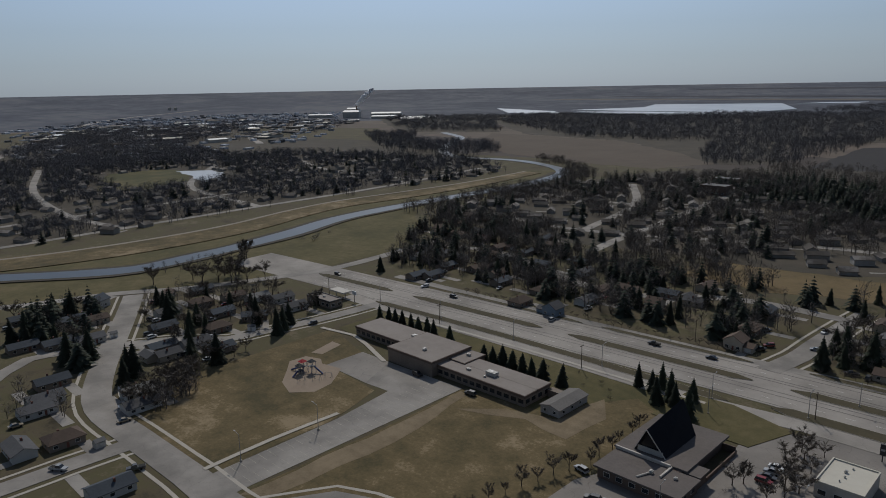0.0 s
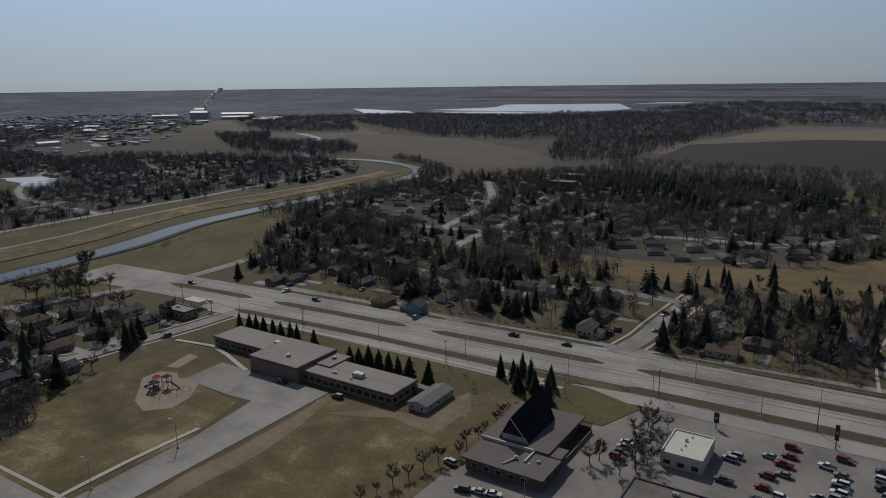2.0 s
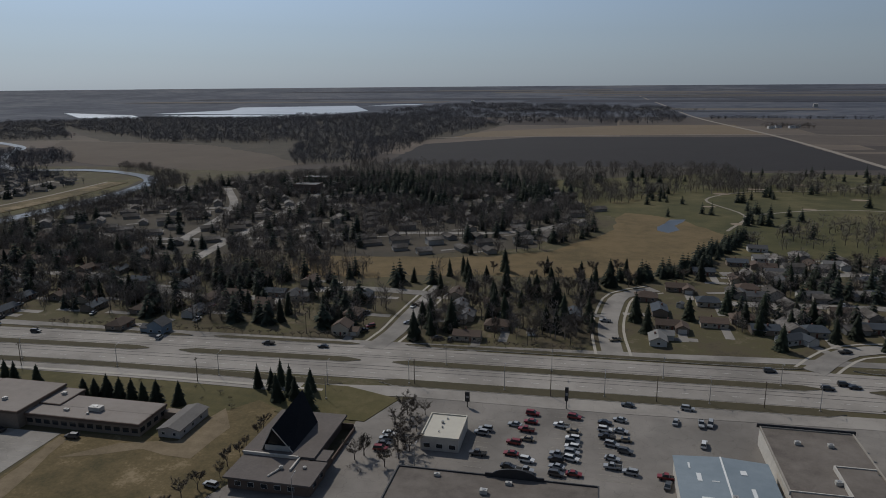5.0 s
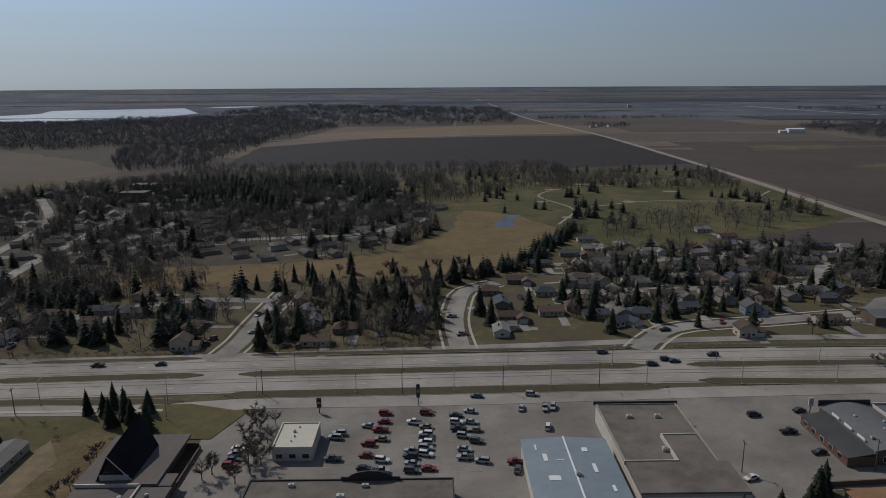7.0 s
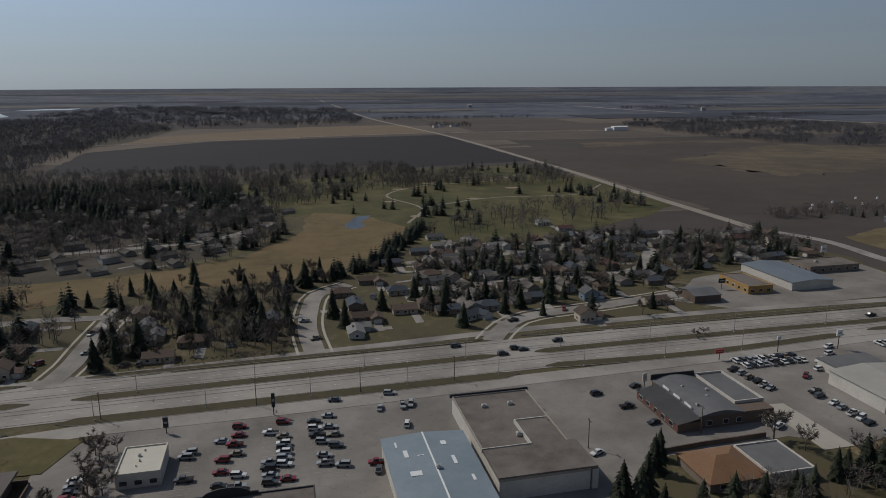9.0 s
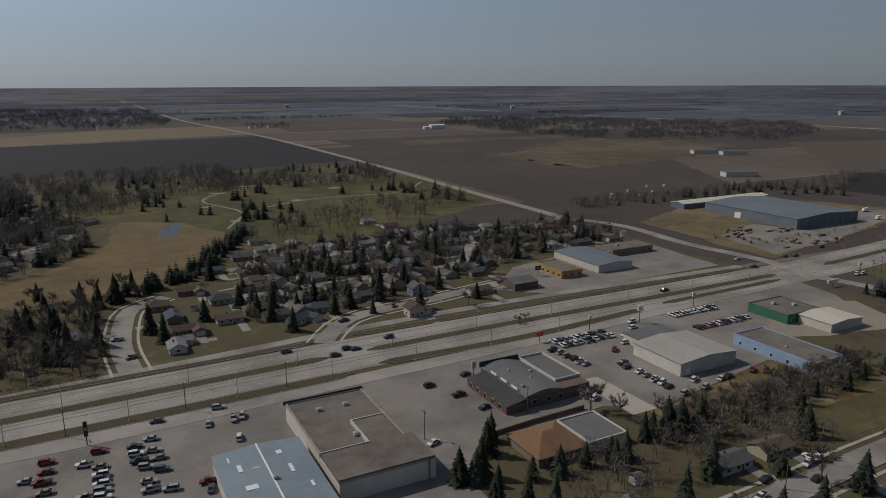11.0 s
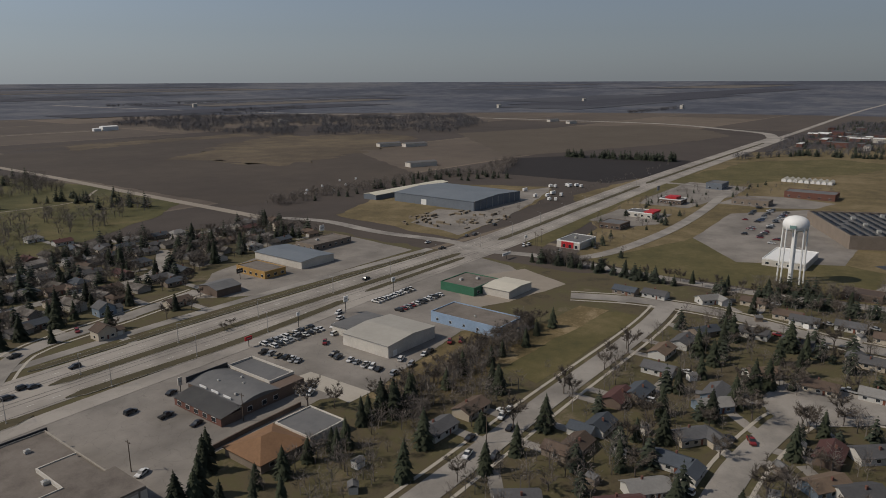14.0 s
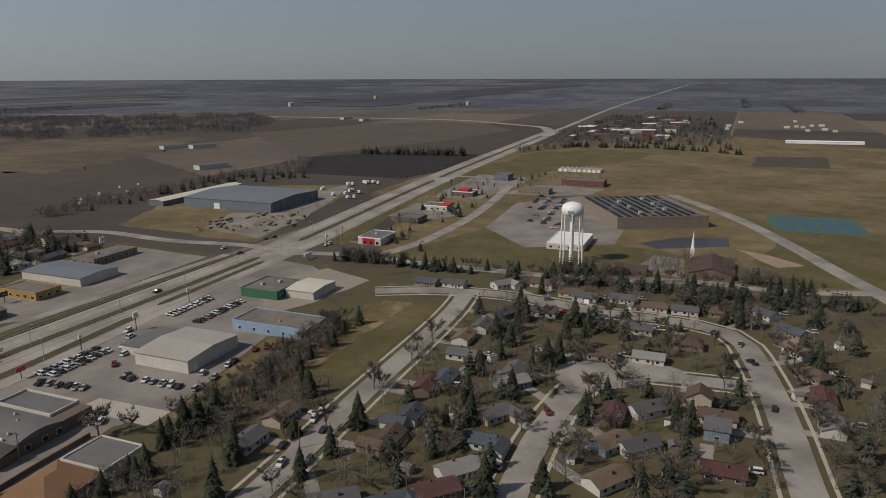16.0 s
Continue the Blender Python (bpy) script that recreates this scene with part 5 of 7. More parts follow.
def gable(t, x0, x1, y0, y1, h, rise, wall, roof, along_x=True, hip=0.0):
    """Walls and two roof slopes with eaves; hip draws the ridge's ends in."""
    cx, cy = (x0 + x1) / 2, (y0 + y1) / 2
    b = bmesh.new()
    lo = [(x0, y0), (x1, y0), (x1, y1), (x0, y1)]
    a = [b.verts.new((*p, -0.1)) for p in lo]
    c = [b.verts.new((*p, h)) for p in lo]
    if along_x:
        k = [b.verts.new((x0 + hip, cy, h + rise)), b.verts.new((x1 - hip, cy, h + rise))]
        ends, sides = ((c[3], c[0], k[0]), (c[1], c[2], k[1])), ((c[0], c[1], k[1], k[0]), (c[2], c[3], k[0], k[1]))
    else:
        k = [b.verts.new((cx, y0 + hip, h + rise)), b.verts.new((cx, y1 - hip, h + rise))]
        ends, sides = ((c[0], c[1], k[0]), (c[2], c[3], k[1])), ((c[1], c[2], k[1], k[0]), (c[3], c[0], k[0], k[1]))
    for i in range(4):
        b.faces.new((a[i], a[(i + 1) % 4], c[(i + 1) % 4], c[i]))
    for f in ends + sides:
        b.faces.new(f)
    part("wall", b, wall, t)
    o = 0.55
    b = bmesh.new()
    s = o / ((y1 - y0) / 2 if along_x else (x1 - x0) / 2) * rise
    if along_x:
        e = [(x0 - o, y0 - o), (x1 + o, y0 - o), (x1 + o, y1 + o), (x0 - o, y1 + o)]
        r = [(x0 - (0 if hip else o) + hip, cy), (x1 + (0 if hip else o) - hip, cy)]
    else:
        e = [(x0 - o, y0 - o), (x1 + o, y0 - o), (x1 + o, y1 + o), (x0 - o, y1 + o)]
        r = [(cx, y0 - (0 if hip else o) + hip), (cx, y1 + (0 if hip else o) - hip)]
    for dz in (0.04, 0.26):
        q = [b.verts.new((*p, h - s + dz)) for p in e] + [b.verts.new((*p, h + rise + dz)) for p in r]
        fs = ((0, 1, 5, 4), (2, 3, 4, 5)) if along_x else ((1, 2, 5, 4), (3, 0, 4, 5))
        fe = ((3, 0, 4), (1, 2, 5)) if along_x else ((0, 1, 4), (2, 3, 5))
        for f in fs + (fe if hip else ()):
            b.faces.new([q[i] for i in f])
        if dz < 0.1:
            low = q
        else:
            rim = [0, 1, 2, 3] if hip else ([0, 1, 5, 2, 3, 4] if along_x else [0, 4, 1, 2, 5, 3])
            for i in range(len(rim)):
                m, n = rim[i], rim[(i + 1) % len(rim)]
                b.faces.new((low[m], low[n], q[n], q[m]))
    bmesh.ops.recalc_face_normals(b, faces=b.faces)
    part("roof", b, roof, t)


def house_window(t, x, y, f):
    u = (0.05, 0.9) if f in "ew" else (0.9, 0.05)
    b = boxes((x - u[0], x + u[0], y - u[1], y + u[1], 0.9, 2.2))
    n = len(b.faces)
    box(b, x - max(0.08, u[0] - 0.1), x + max(0.08, u[0] - 0.1), y - max(0.08, u[1] - 0.1), y + max(0.08, u[1] - 0.1), 1.0, 2.1)
    for i, q in enumerate(b.faces):
        q.material_index = int(i >= n)
    part("window", b, WHITE, t).data.materials.append(GLASS)


def house_proto(style, wall, roof):
    """Four plans: a ranch, an L with a garage wing, a storey-and-a-half and a hipped bungalow."""
    wm, wn = WALLS[wall]
    rm, rn = ROOFS[roof]
    kind = ("ranch house", "ranch house with garage wing", "storey-and-a-half house", "hipped bungalow")[style]
    t = thing("house", f"{wn} {kind}, {rn} roof", "house", "houses")
    if style == 0:
        gable(t, -7.5, 7.5, -4.3, 4.3, 2.7, 1.7, wm, rm)
        spots = [(-5, -4.3, "s"), (0, -4.3, "s"), (4.5, -4.3, "s"), (-5, 4.3, "n"), (1, 4.3, "n"), (5, 4.3, "n"), (7.5, 0, "e"), (-7.5, 0, "w")]
        dr = (2.3, -4.32)
    elif style == 1:
        gable(t, -8, 4.5, -4.2, 4.2, 2.7, 1.8, wm, rm)
        gable(t, 2.5, 9.5, -8.5, 1.0, 2.68, 1.5, wm, rm, False)
        spots = [(-6, -4.2, "s"), (-2, -4.2, "s"), (-5.5, 4.2, "n"), (0, 4.2, "n"), (-8, 0, "w"), (9.5, -3, "e")]
        dr = (0.8, -4.22)
        door(t, 6, -8.53, 4.8, 2.3, "s", GARAGE_PAINT, "garage_door")
    elif style == 2:
        gable(t, -5, 5, -4.4, 4.4, 4.4, 2.6, wm, rm, False)
        gable(t, 5.02, 10, -3.5, 3.5, 2.5, 1.3, wm, rm)
        spots = [(-3, -4.4, "s"), (2.8, -4.4, "s"), (-3, 4.4, "n"), (2.5, 4.4, "n"), (-5, 0, "w")]
        dr = (0.2, -4.42)
        door(t, 7.5, -3.53, 3.2, 2.2, "s", GARAGE_PAINT, "garage_door")
    else:
        gable(t, -6.8, 6.8, -4.8, 4.8, 2.8, 2.1, wm, rm, True, 3.6)
        spots = [(-4.5, -4.8, "s"), (3.8, -4.8, "s"), (-4, 4.8, "n"), (3, 4.8, "n"), (6.8, 1, "e"), (-6.8, 0, "w")]
        dr = (0, -4.82)
    for x, y, f in spots[:6]:
        house_window(t, x, y, f)
    door(t, *dr, 1.0, 2.1, "s", DOOR_PAINT)
    part("chimney", boxes((-1.5, -0.8, 1.0, 1.8, 3.2, 6.6 if style == 2 else 5.2)), BRICK_RED, t)
    return t


COMBOS = [(0, 0, 0), (0, 1, 1), (0, 2, 2), (1, 1, 0), (1, 0, 3), (1, 2, 1), (2, 0, 2), (2, 3, 0), (3, 1, 2), (3, 2, 1), (0, 4, 5), (1, 4, 4), (3, 0, 3), (2, 1, 1), (0, 3, 4), (1, 0, 2), (0, 0, 5), (0, 0, 4), (0, 3, 0), (0, 3, 3), (0, 0, 3), (0, 0, 2)]
HOUSES = [house_proto(*c) for c in COMBOS]
DRIVES = bmesh.new()


def place_house(k, x, y, rot, drive=True):
    src = HOUSES[k % len(HOUSES)]
    m = pose(x, y, 0.06 + height(x, y), 0, 0, rot)
    CLEAR.append((x - 6.5, x + 6.5, y - 5.5, y + 5.5))
    if drive:
        o = m @ Vector((4.6, -10.5, 0))
        f = (m.to_3x3() @ Vector((1, 0, 0)), m.to_3x3() @ Vector((0, 1, 0)))
        z = 0.13 + 0.0004 * (len(CLEAR) % 80)
        c = [o + f[0] * a * 2.0 + f[1] * b * 7 for a, b in ((-1, -1), (1, -1), (1, 1), (-1, 1))]
        DRIVES.faces.new([DRIVES.verts.new((p.x, p.y, z)) for p in c])
    if src.name not in USED:
        USED.add(src.name)
        src.matrix_basis = m @ Matrix.Diagonal((0.8, 0.84, 0.92, 1))
    else:
        copy_thing(src, m)


# south-east streets: x, y, kind, heading
for row in ([(156, 102, 0, 0), (174, 102, 1, 0), (188, 62, 15, 180), (172, 62, 5, 180), (212, 66, 10, 180), (220, 62, 2, 180), (245, 64, 0, 270), (263, 70, 17, 180), (279, 67, 0, 180), (297, 64, 2, 150), (345, 77, 4, 321), (354, 58, 1, 270), (342, 40, 1, 270), (338, 32, 0, 270)],
            [(308, 46, 0, 90), (305, 28, 0, 90), (264, 32, 17, 315), (264, 12, 1, 270), (268, -6, 20, 270), (289, -20, 9, 90), (236, 40, 18, 0), (226, 38, 19, 319), (201, 36, 3, 325), (182, 34, 15, 270), (164, 36, 20, 319), (152, 38, 10, 315), (214, 0, 10, 180), (195, -2, 14, 146)],
            [(196, -10, 0, 135), (174, -4, 17, 144), (222, -10, 0, 132), (235, -26, 13, 90), (225, -32, 1, 90), (214, -32, 7, 0), (190, -34, 10, 90), (342, -51, 0, 225), (320, -61, 2, 231), (296, -62, 17, 215), (272, -65, 9, 225), (252, -66, 10, 180), (342, 14, 0, 270), (334, -2, 1, 270)],
            [(334, -16, 0, 270), (336, -32, 9, 270), (300, 2, 3, 90), (334, 117, 2, 270), (337, 102, 0, 270), (138, 61, 0, 130), (142, 47, 15, 315), (231, -66, 20, 180)]):
    for x, y, k, r in row:
        place_house(k, x, y, r)
# west block
for row in ([(-385, 102, 6, 210), (-358, 90, 1, 90), (-331, 78, 0, 90), (-336, 66, 2, 90), (-343, 54, 2, 90), (-366, 82, 2, 90), (-292, 50, 2, 90), (-277, 43, 0, 270), (-269, 38, 0, 90), (-239, 37, 9, 90), (-242, 25, 0, 0), (-198, 36, 21, 270), (-258, 70, 4, 90), (-246, 65, 0, 270)],
            [(-286, 92, 3, 270), (-322, 108, 2, 90), (-297, 96, 2, 270), (-343, 120, 0, 270), (-373, 132, 1, 311), (-368, 151, 2, 270), (-322, 138, 2, 90), (-302, 125, 9, 90), (-304, 146, 2, 59), (-331, 164, 20, 90), (-320, 172, 0, 90), (-302, 168, 0, 90), (-345, 139, 9, 270)],
            [(-342, 156, 1, 270), (-276, 112, 2, 270), (-386, 66, 2, 90), (-290, 108, 0, 270)]):
    for x, y, k, r in row:
        place_house(k, x, y, r)
# north of the highway
for row in ([(-298, 251, 2, 90), (-292, 258, 2, 90), (-300, 278, 2, 90), (-252, 273, 2, 270), (-198, 248, 7, 180), (-196, 274, 0, 90), (-200, 295, 1, 90), (-220, 250, 9, 90), (-286, 316, 20, 90), (-282, 287, 5, 90), (-117, 285, 9, 90), (-121, 314, 2, 90), (-74, 328, 1, 270), (-114, 262, 13, 0), (-57, 266, 1, 0), (-62, 292, 3, 270), (-68, 308, 0, 270)],
            [(-46, 282, 9, 0), (-12, 304, 2, 90), (29, 319, 2, 270), (24, 340, 9, 0), (42, 361, 5, 0), (52, 304, 1, 0), (54, 337, 8, 0), (32, 297, 5, 0), (-51, 316, 1, 0), (-190, 306, 5, 0), (-170, 312, 2, 0), (-309, 300, 3, 0), (-299, 320, 1, 0), (-257, 320, 2, 0)],
            [(-245, 340, 8, 0), (25, 278, 4, 90), (60, 398, 2, 0), (66, 312, 9, 0), (82, 288, 15, 30), (94, 300, 8, 0), (115, 331, 1, 0), (107, 358, 0, 0), (120, 309, 2, 0), (152, 356, 5, 0), (147, 392, 8, 0), (166, 318, 9, 0), (134, 272, 13, 0), (150, 303, 7, 0)],
            [(199, 322, 2, 0), (210, 376, 8, 0), (243, 384, 5, 0), (180, 288, 1, 0), (101, 403, 3, 0), (78, 365, 9, 0), (207, 472, 16, 0), (199, 498, 12, 0), (226, 425, 2, 0), (271, 434, 12, 0), (188, 415, 0, 0), (139, 428, 4, 0), (125, 450, 12, 0), (101, 437, 4, 0), (83, 424, 2, 0), (103, 466, 0, 0)]):
    for x, y, k, r in row:
        place_house(k, x, y, r)


def infill(poly, count, gap, turn=0):
    """More houses in rows over a quarter, where nothing stands yet."""
    for x, y in scatter(poly, count, gap):
        if not any(a - 5 < x < b + 5 and c - 5 < y < d + 5 for a, b, c, d in CLEAR):
            place_house(rng.choice((0, 1, 2, 3, 5, 8, 9, 12, 13, 10, 0, 1, 2)), x, y, turn + rng.choice((0, 90, 180, 270)) + rng.uniform(-4, 4), True)


# keep carriageways and open grounds free
for c in ((-460, 400, 195, 266), (-100, -82, 245, 345), (-3, 16, 255, 345), (74, 104, 255, 290), (-70, 350, 143, 232), (-60, 100, 100, 150), (95, 380, 82, 98), (130, 250, 11, 28), (-420, -280, 40, 60)):
    CLEAR.append(c)
CLEAR.append((-1000, -815, 300, 450))
N_WEST = [(-345, 262), (-110, 266), (-108, 345), (-200, 350), (-340, 400), (-440, 420)]
N_ALL = [(-345, 264), (-110, 268), (-84, 350), (-84, 366), (-150, 372), (-190, 405), (-90, 416), (-40, 440), (0, 500), (-10, 600), (-60, 790), (-330, 810), (-470, 650), (-440, 420)]
N_MID = [(-470, 420), (-200, 410), (-60, 425), (-20, 470), (0, 600), (-60, 760), (-330, 780), (-470, 640)]
N_EAST = [(60, 290), (250, 345), (340, 360), (340, 425), (220, 448), (110, 440), (70, 380)]
infill(N_WEST, 30, 19)
infill(N_EAST, 55, 18)
ACROSS = [(-575, 60), (-590, 330), (-585, 700), (-760, 780), (-1000, 720), (-1300, 560), (-1300, 200), (-800, 20)]
part("driveways", DRIVES, STREET, None)
tagged(bpy.data.objects["driveways"], "pale concrete driveways beside the houses", "driveway", kind="structure")


# ---- houses too far off to tell apart: one mesh of walls, one of roofs to a quarter ----
FAR_WALL = material("far_house_walls", [(0.16, 0.14, 0.12), (0.30, 0.28, 0.25), (0.50, 0.48, 0.45)], 0.9, (0.03, 0.05, 0.3))
FAR_ROOF = material("far_house_roofs", [(0.055, 0.047, 0.040), (0.095, 0.085, 0.075), (0.24, 0.22, 0.20)], 0.95, (0.03, 0.06, 0.4), soften=0.3)


def far_houses(poly, count, gap, turn, label):
    wb, rb, db = bmesh.new(), bmesh.new(), bmesh.new()
    for x, y in scatter(poly, count, gap):
        m = pose(x, y, height(x, y), 0, 0, turn + rng.choice((0, 90)) + rng.uniform(-5, 5))
        a, d, h, k = rng.uniform(4.6, 6.8), rng.uniform(3.2, 4.1), rng.choice((2.6, 2.6, 4.0)), rng.uniform(1.3, 2.0)
        CLEAR.append((x - 4, x + 4, y - 4, y + 4))
        v = [wb.verts.new(m @ Vector(p)) for p in ((-a, -d, 0), (a, -d, 0), (a, d, 0), (-a, d, 0), (-a, -d, h), (a, -d, h), (a, d, h), (-a, d, h), (-a, 0, h + k), (a, 0, h + k))]
        for f in ((0, 1, 5, 4), (2, 3, 7, 6), (1, 2, 6, 9, 5), (3, 0, 4, 8, 7)):
            wb.faces.new([v[i] for i in f])
        db.faces.new([db.verts.new(m @ Vector(p)) for p in ((a - 3, d, 0.2), (a - 3, d + 10, 0.2), (a, d + 10, 0.2), (a, d, 0.2))][::-1])
        for s in (1, -1):
            q = [(-a - .5, s * (d + .5), h - .2), (a + .5, s * (d + .5), h - .2), (a + .5, 0, h + k + .1), (-a - .5, 0, h + k + .1)]
            hi = [rb.verts.new(m @ Vector(p)) for p in q]
            lo = [rb.verts.new(m @ (Vector(p) - Vector((0, 0, 0.22)))) for p in q]
            rb.faces.new(hi)
            for i in range(4):
                rb.faces.new((hi[i], hi[(i + 1) % 4], lo[(i + 1) % 4], lo[i]))
    t = tagged(new("far_houses"), label, "houses", kind="stuff")
    part("walls", wb, FAR_WALL, t)
    part("roofs", rb, FAR_ROOF, t)
    part("driveways", db, STREET, t)


far_houses(N_MID, 230, 17, 30, "low houses half hidden among bare trees")
far_houses(N_EAST, 45, 15, 8, "low houses between the golf course and the highway")
far_houses(ACROSS, 420, 18, 25, "low houses across the river among bare trees")


# ---- planted trees ----
def plant_all(kinds, spots, h, jitter=0.25, wide=1.0):
    for x, y in spots:
        plant(kinds, x, y, h * rng.uniform(1 - jitter, 1 + jitter), wide * rng.uniform(0.85, 1.15))


plant_all(FIRS, [(-257, 187), (-251, 187.5), (-247, 188), (-241, 187), (-236, 188), (-230, 187), (-225, 188), (-220, 187), (-211, 188)], 8.0, 0.12, 1.15)
plant_all(FIRS, [(-183, 179), (-179, 180), (-175, 181), (-170, 181), (-165, 181), (-160, 181), (-155, 181), (-146, 181)], 8.8, 0.12, 1.15)
plant_all(FIRS, [(-125, 200), (-119, 199), (-117, 203), (-110, 196), (-113, 191), (-107, 193), (-104, 200), (-99, 186)], 11, 0.2, 0.95)
plant_all(FIRS, [(-354, 64), (-366, 74), (-377, 86), (-310, 62), (-309, 70), (-362, 61), (-359, 54), (-273, 70), (-278, 76), (-277, 141), (-279, 146), (-340, 121), (-318, 123), (-305, 121), (-303, 112), (-284, 153), (-326, 247), (-301, 287), (-263, 283), (-370, 66), (-350, 58), (-384, 80)], 13)
plant_all(FIRS, [(-80, 261), (-76, 277), (-84, 334), (21, 289), (17, 304), (42, 311), (-69, 340), (-66, 274), (-24, 285), (-16, 292), (-22, 319), (-2, 356), (6, 362), (-50, 348), (-36, 332), (-261, 290), (-240, 286), (-154, 270), (-150, 283), (-132, 285), (-170, 291), (-149, 310), (-127, 276)], 14)
plant_all(FIRS, [(97, 141), (102, 147), (101, 123), (109, 121), (82, 131), (86, 129), (89, 131), (128, 121), (132, 119), (119, 122), (145, 125), (149, 126), (153, 124), (75, 277), (117, 283), (110, 297), (100, 291), (70, 296), (57, 384), (61, 324), (160, 366), (208, 400), (248, 395), (314, 365), (312, 373), (84, 300)], 11)
plant_all(FIRS, [(129, 93), (126, 117), (146, 100), (154, 124), (156, 121), (160, 123), (165, 121), (196, 108), (193, 103), (179, 76), (160, 75), (146, 77), (270, 58), (265, 50), (297, 52), (282, 30), (299, 30), (301, 24), (246, 30), (212, 50), (227, 4), (215, -20), (213, -24), (181, -20), (167, -14)], 12)
plant_all(FIRS, [(157, 26), (190, 50), (372, -54), (374, -59), (381, -65), (383, -70), (380, -75), (165, 12), (86, 118), (92, 112), (98, 108), (290, 22), (284, 52), (300, 56), (232, 52), (250, 50)], 11)
# clipped cone beside a house
plant(FIRS, 166, 92, 7.5, 1.5)
plant_all(BARES, [(148, 141), (143, 149), (172, 84), (207, 81), (206, 84), (235, 82), (257, 82), (225, 25), (231, 11), (245, 3), (195, 26), (178, -24), (175, -12), (209, -43), (227, -62), (206, -64), (361, -97), (356, -38), (137, 80), (166, 96), (252, -34), (203, 52), (254, 26), (276, -13), (234, -62), (245, 84)], 11)
plant_all(BARES, [(-66, 181), (-62, 185), (-58, 190), (-63, 176), (-60, 170), (-57, 165), (-59, 160), (-62, 155), (-70, 160), (-72, 157), (-58, 178), (-64, 189), (-61, 166)], 8, 0.2, 1.1)
plant_all(BARES, [(-112, 128), (-113, 122), (-115, 117), (-116, 111), (-117, 105), (-118, 99), (-108, 170), (-107, 164), (-108, 158), (-107, 152), (-108, 146), (-107, 140), (-110, 133), (-119, 94)], 6, 0.3, 0.9)
plant_all(BARES, [(-249, 66), (-253, 72), (-247, 73), (-256, 80), (-251, 84), (-258, 88), (-246, 80), (-254, 64), (-243, 68), (-262, 95), (-266, 104), (-268, 120), (-150, 40), (-160, 48)], 10, 0.3, 1.1)
plant_all(BARES, [(-372, 172), (-376, 177), (-380, 168), (-368, 180), (-384, 160), (-391, 178), (-365, 190), (-388, 186), (-396, 160), (-420, 210), (-417, 207), (-405, 140)], 15, 0.2, 1.1)
plant_all(BARES, [(172, 237.5), (177, 239)], 5, 0.1, 1.3)
plant_all(SHRUBS, [(-190, 186), (-140, 186), (-136, 192), (-130, 188), (-160, 192), (-148, 195), (-172, 196), (-126, 182), (-72, 152), (-68, 150)], 1.6, 0.3, 1.2)
# shelter belt behind the dealer and the field
for i in range(34):
    x = 158 + i * 3.3
    plant(BARES, x + rng.uniform(-2, 2), 129 + 0.04 * (x - 158) + rng.uniform(-5, 5), rng.uniform(6, 10), 1.1)
    if i % 4 == 0:
        plant(FIRS, x + rng.uniform(-2, 2), 122 + rng.uniform(-4, 3), rng.uniform(7, 11))
# hedge of bare shrubs along the highway's north side
for i in range(64):
    x = -255 + i * 4.0
    if not (-102 < x < -80 or -4 < x < 18):
        plant(SHRUBS, x, axis_at(x) + 24.5 + rng.uniform(-1.2, 1.2), rng.uniform(2.0, 3.6), 1.2)
# row of trees along the cross road
for i in range(44):
    y = 190 - i * 6.3
    plant(BARES if i % 3 else FIRS, 366 + 0.12 * (150 - y) + rng.uniform(-3, 3), y, rng.uniform(6, 10))

WOODED = ((N_WEST, 26, 30, 9), ([(-82, 262), (2, 266), (0, 350), (-82, 350)], 16, 30, 7), (N_EAST, 34, 34, 9), ([(100, 270), (190, 272), (230, 345), (120, 300)], 5, 10, 8),
          ([(-400, 60), (-300, 20), (-235, 50), (-290, 180), (-350, 180)], 14, 26, 8), ([(110, 62), (260, 66), (360, 80), (360, -90), (120, -90)], 26, 70, 8), ([(-110, 350), (-10, 352), (60, 380), (10, 400), (-120, 372)], 12, 10, 8))
for poly, firs, bares, gap in WOODED:
    plant_all(FIRS, scatter(poly, firs, gap), 11.5, 0.35, 0.95)
    plant_all(BARES, scatter(poly, bares, gap * 0.8), 9.5, 0.35, 1.1)


# ---- far woods: too many to count, one mesh to a quarter ----
def as_arrays(bm):
    bmesh.ops.triangulate(bm, faces=bm.faces)
    bm.verts.index_update()
    v = np.array([p.co[:] for p in bm.verts])
    f = np.array([[q.index for q in t.verts] for t in bm.faces])
    bm.free()
    return v, f


def low_bare(seed):
    r = random.Random(seed)
    b = bmesh.new()
    rod(b, (0, 0, 0), (0, 0, 0.5), 0.02, 3, 0.012)
    for _ in range(82):
        a, e = r.uniform(0, 6.28), r.uniform(0.28, 0.85)
        q = r.uniform(0, 0.26) * math.sin(math.pi * (e - 0.1) / 0.95)
        p = Vector((math.cos(a) * q, math.sin(a) * q, e))
        d = Vector((math.cos(a) * 0.6 + r.gauss(0, .4), math.sin(a) * 0.6 + r.gauss(0, .4), r.uniform(0.3, 1.2))).normalized()
        w = d.orthogonal().normalized() * r.uniform(0.006, 0.012)
        w.rotate(Matrix.Rotation(r.uniform(0, 6.28), 3, d))
        b.faces.new([b.verts.new(k) for k in (p - w, p + w, p + d * r.uniform(0.1, 0.24))])
    return as_arrays(b)


def low_fir(seed):
    t, c = spruce_meshes(seed, 8, 8)
    t.free()
    return as_arrays(c)


LOW_BARE = [low_bare(s) for s in (31, 32, 33, 34)]
LOW_FIR = [low_fir(s) for s in (41, 42, 43)]


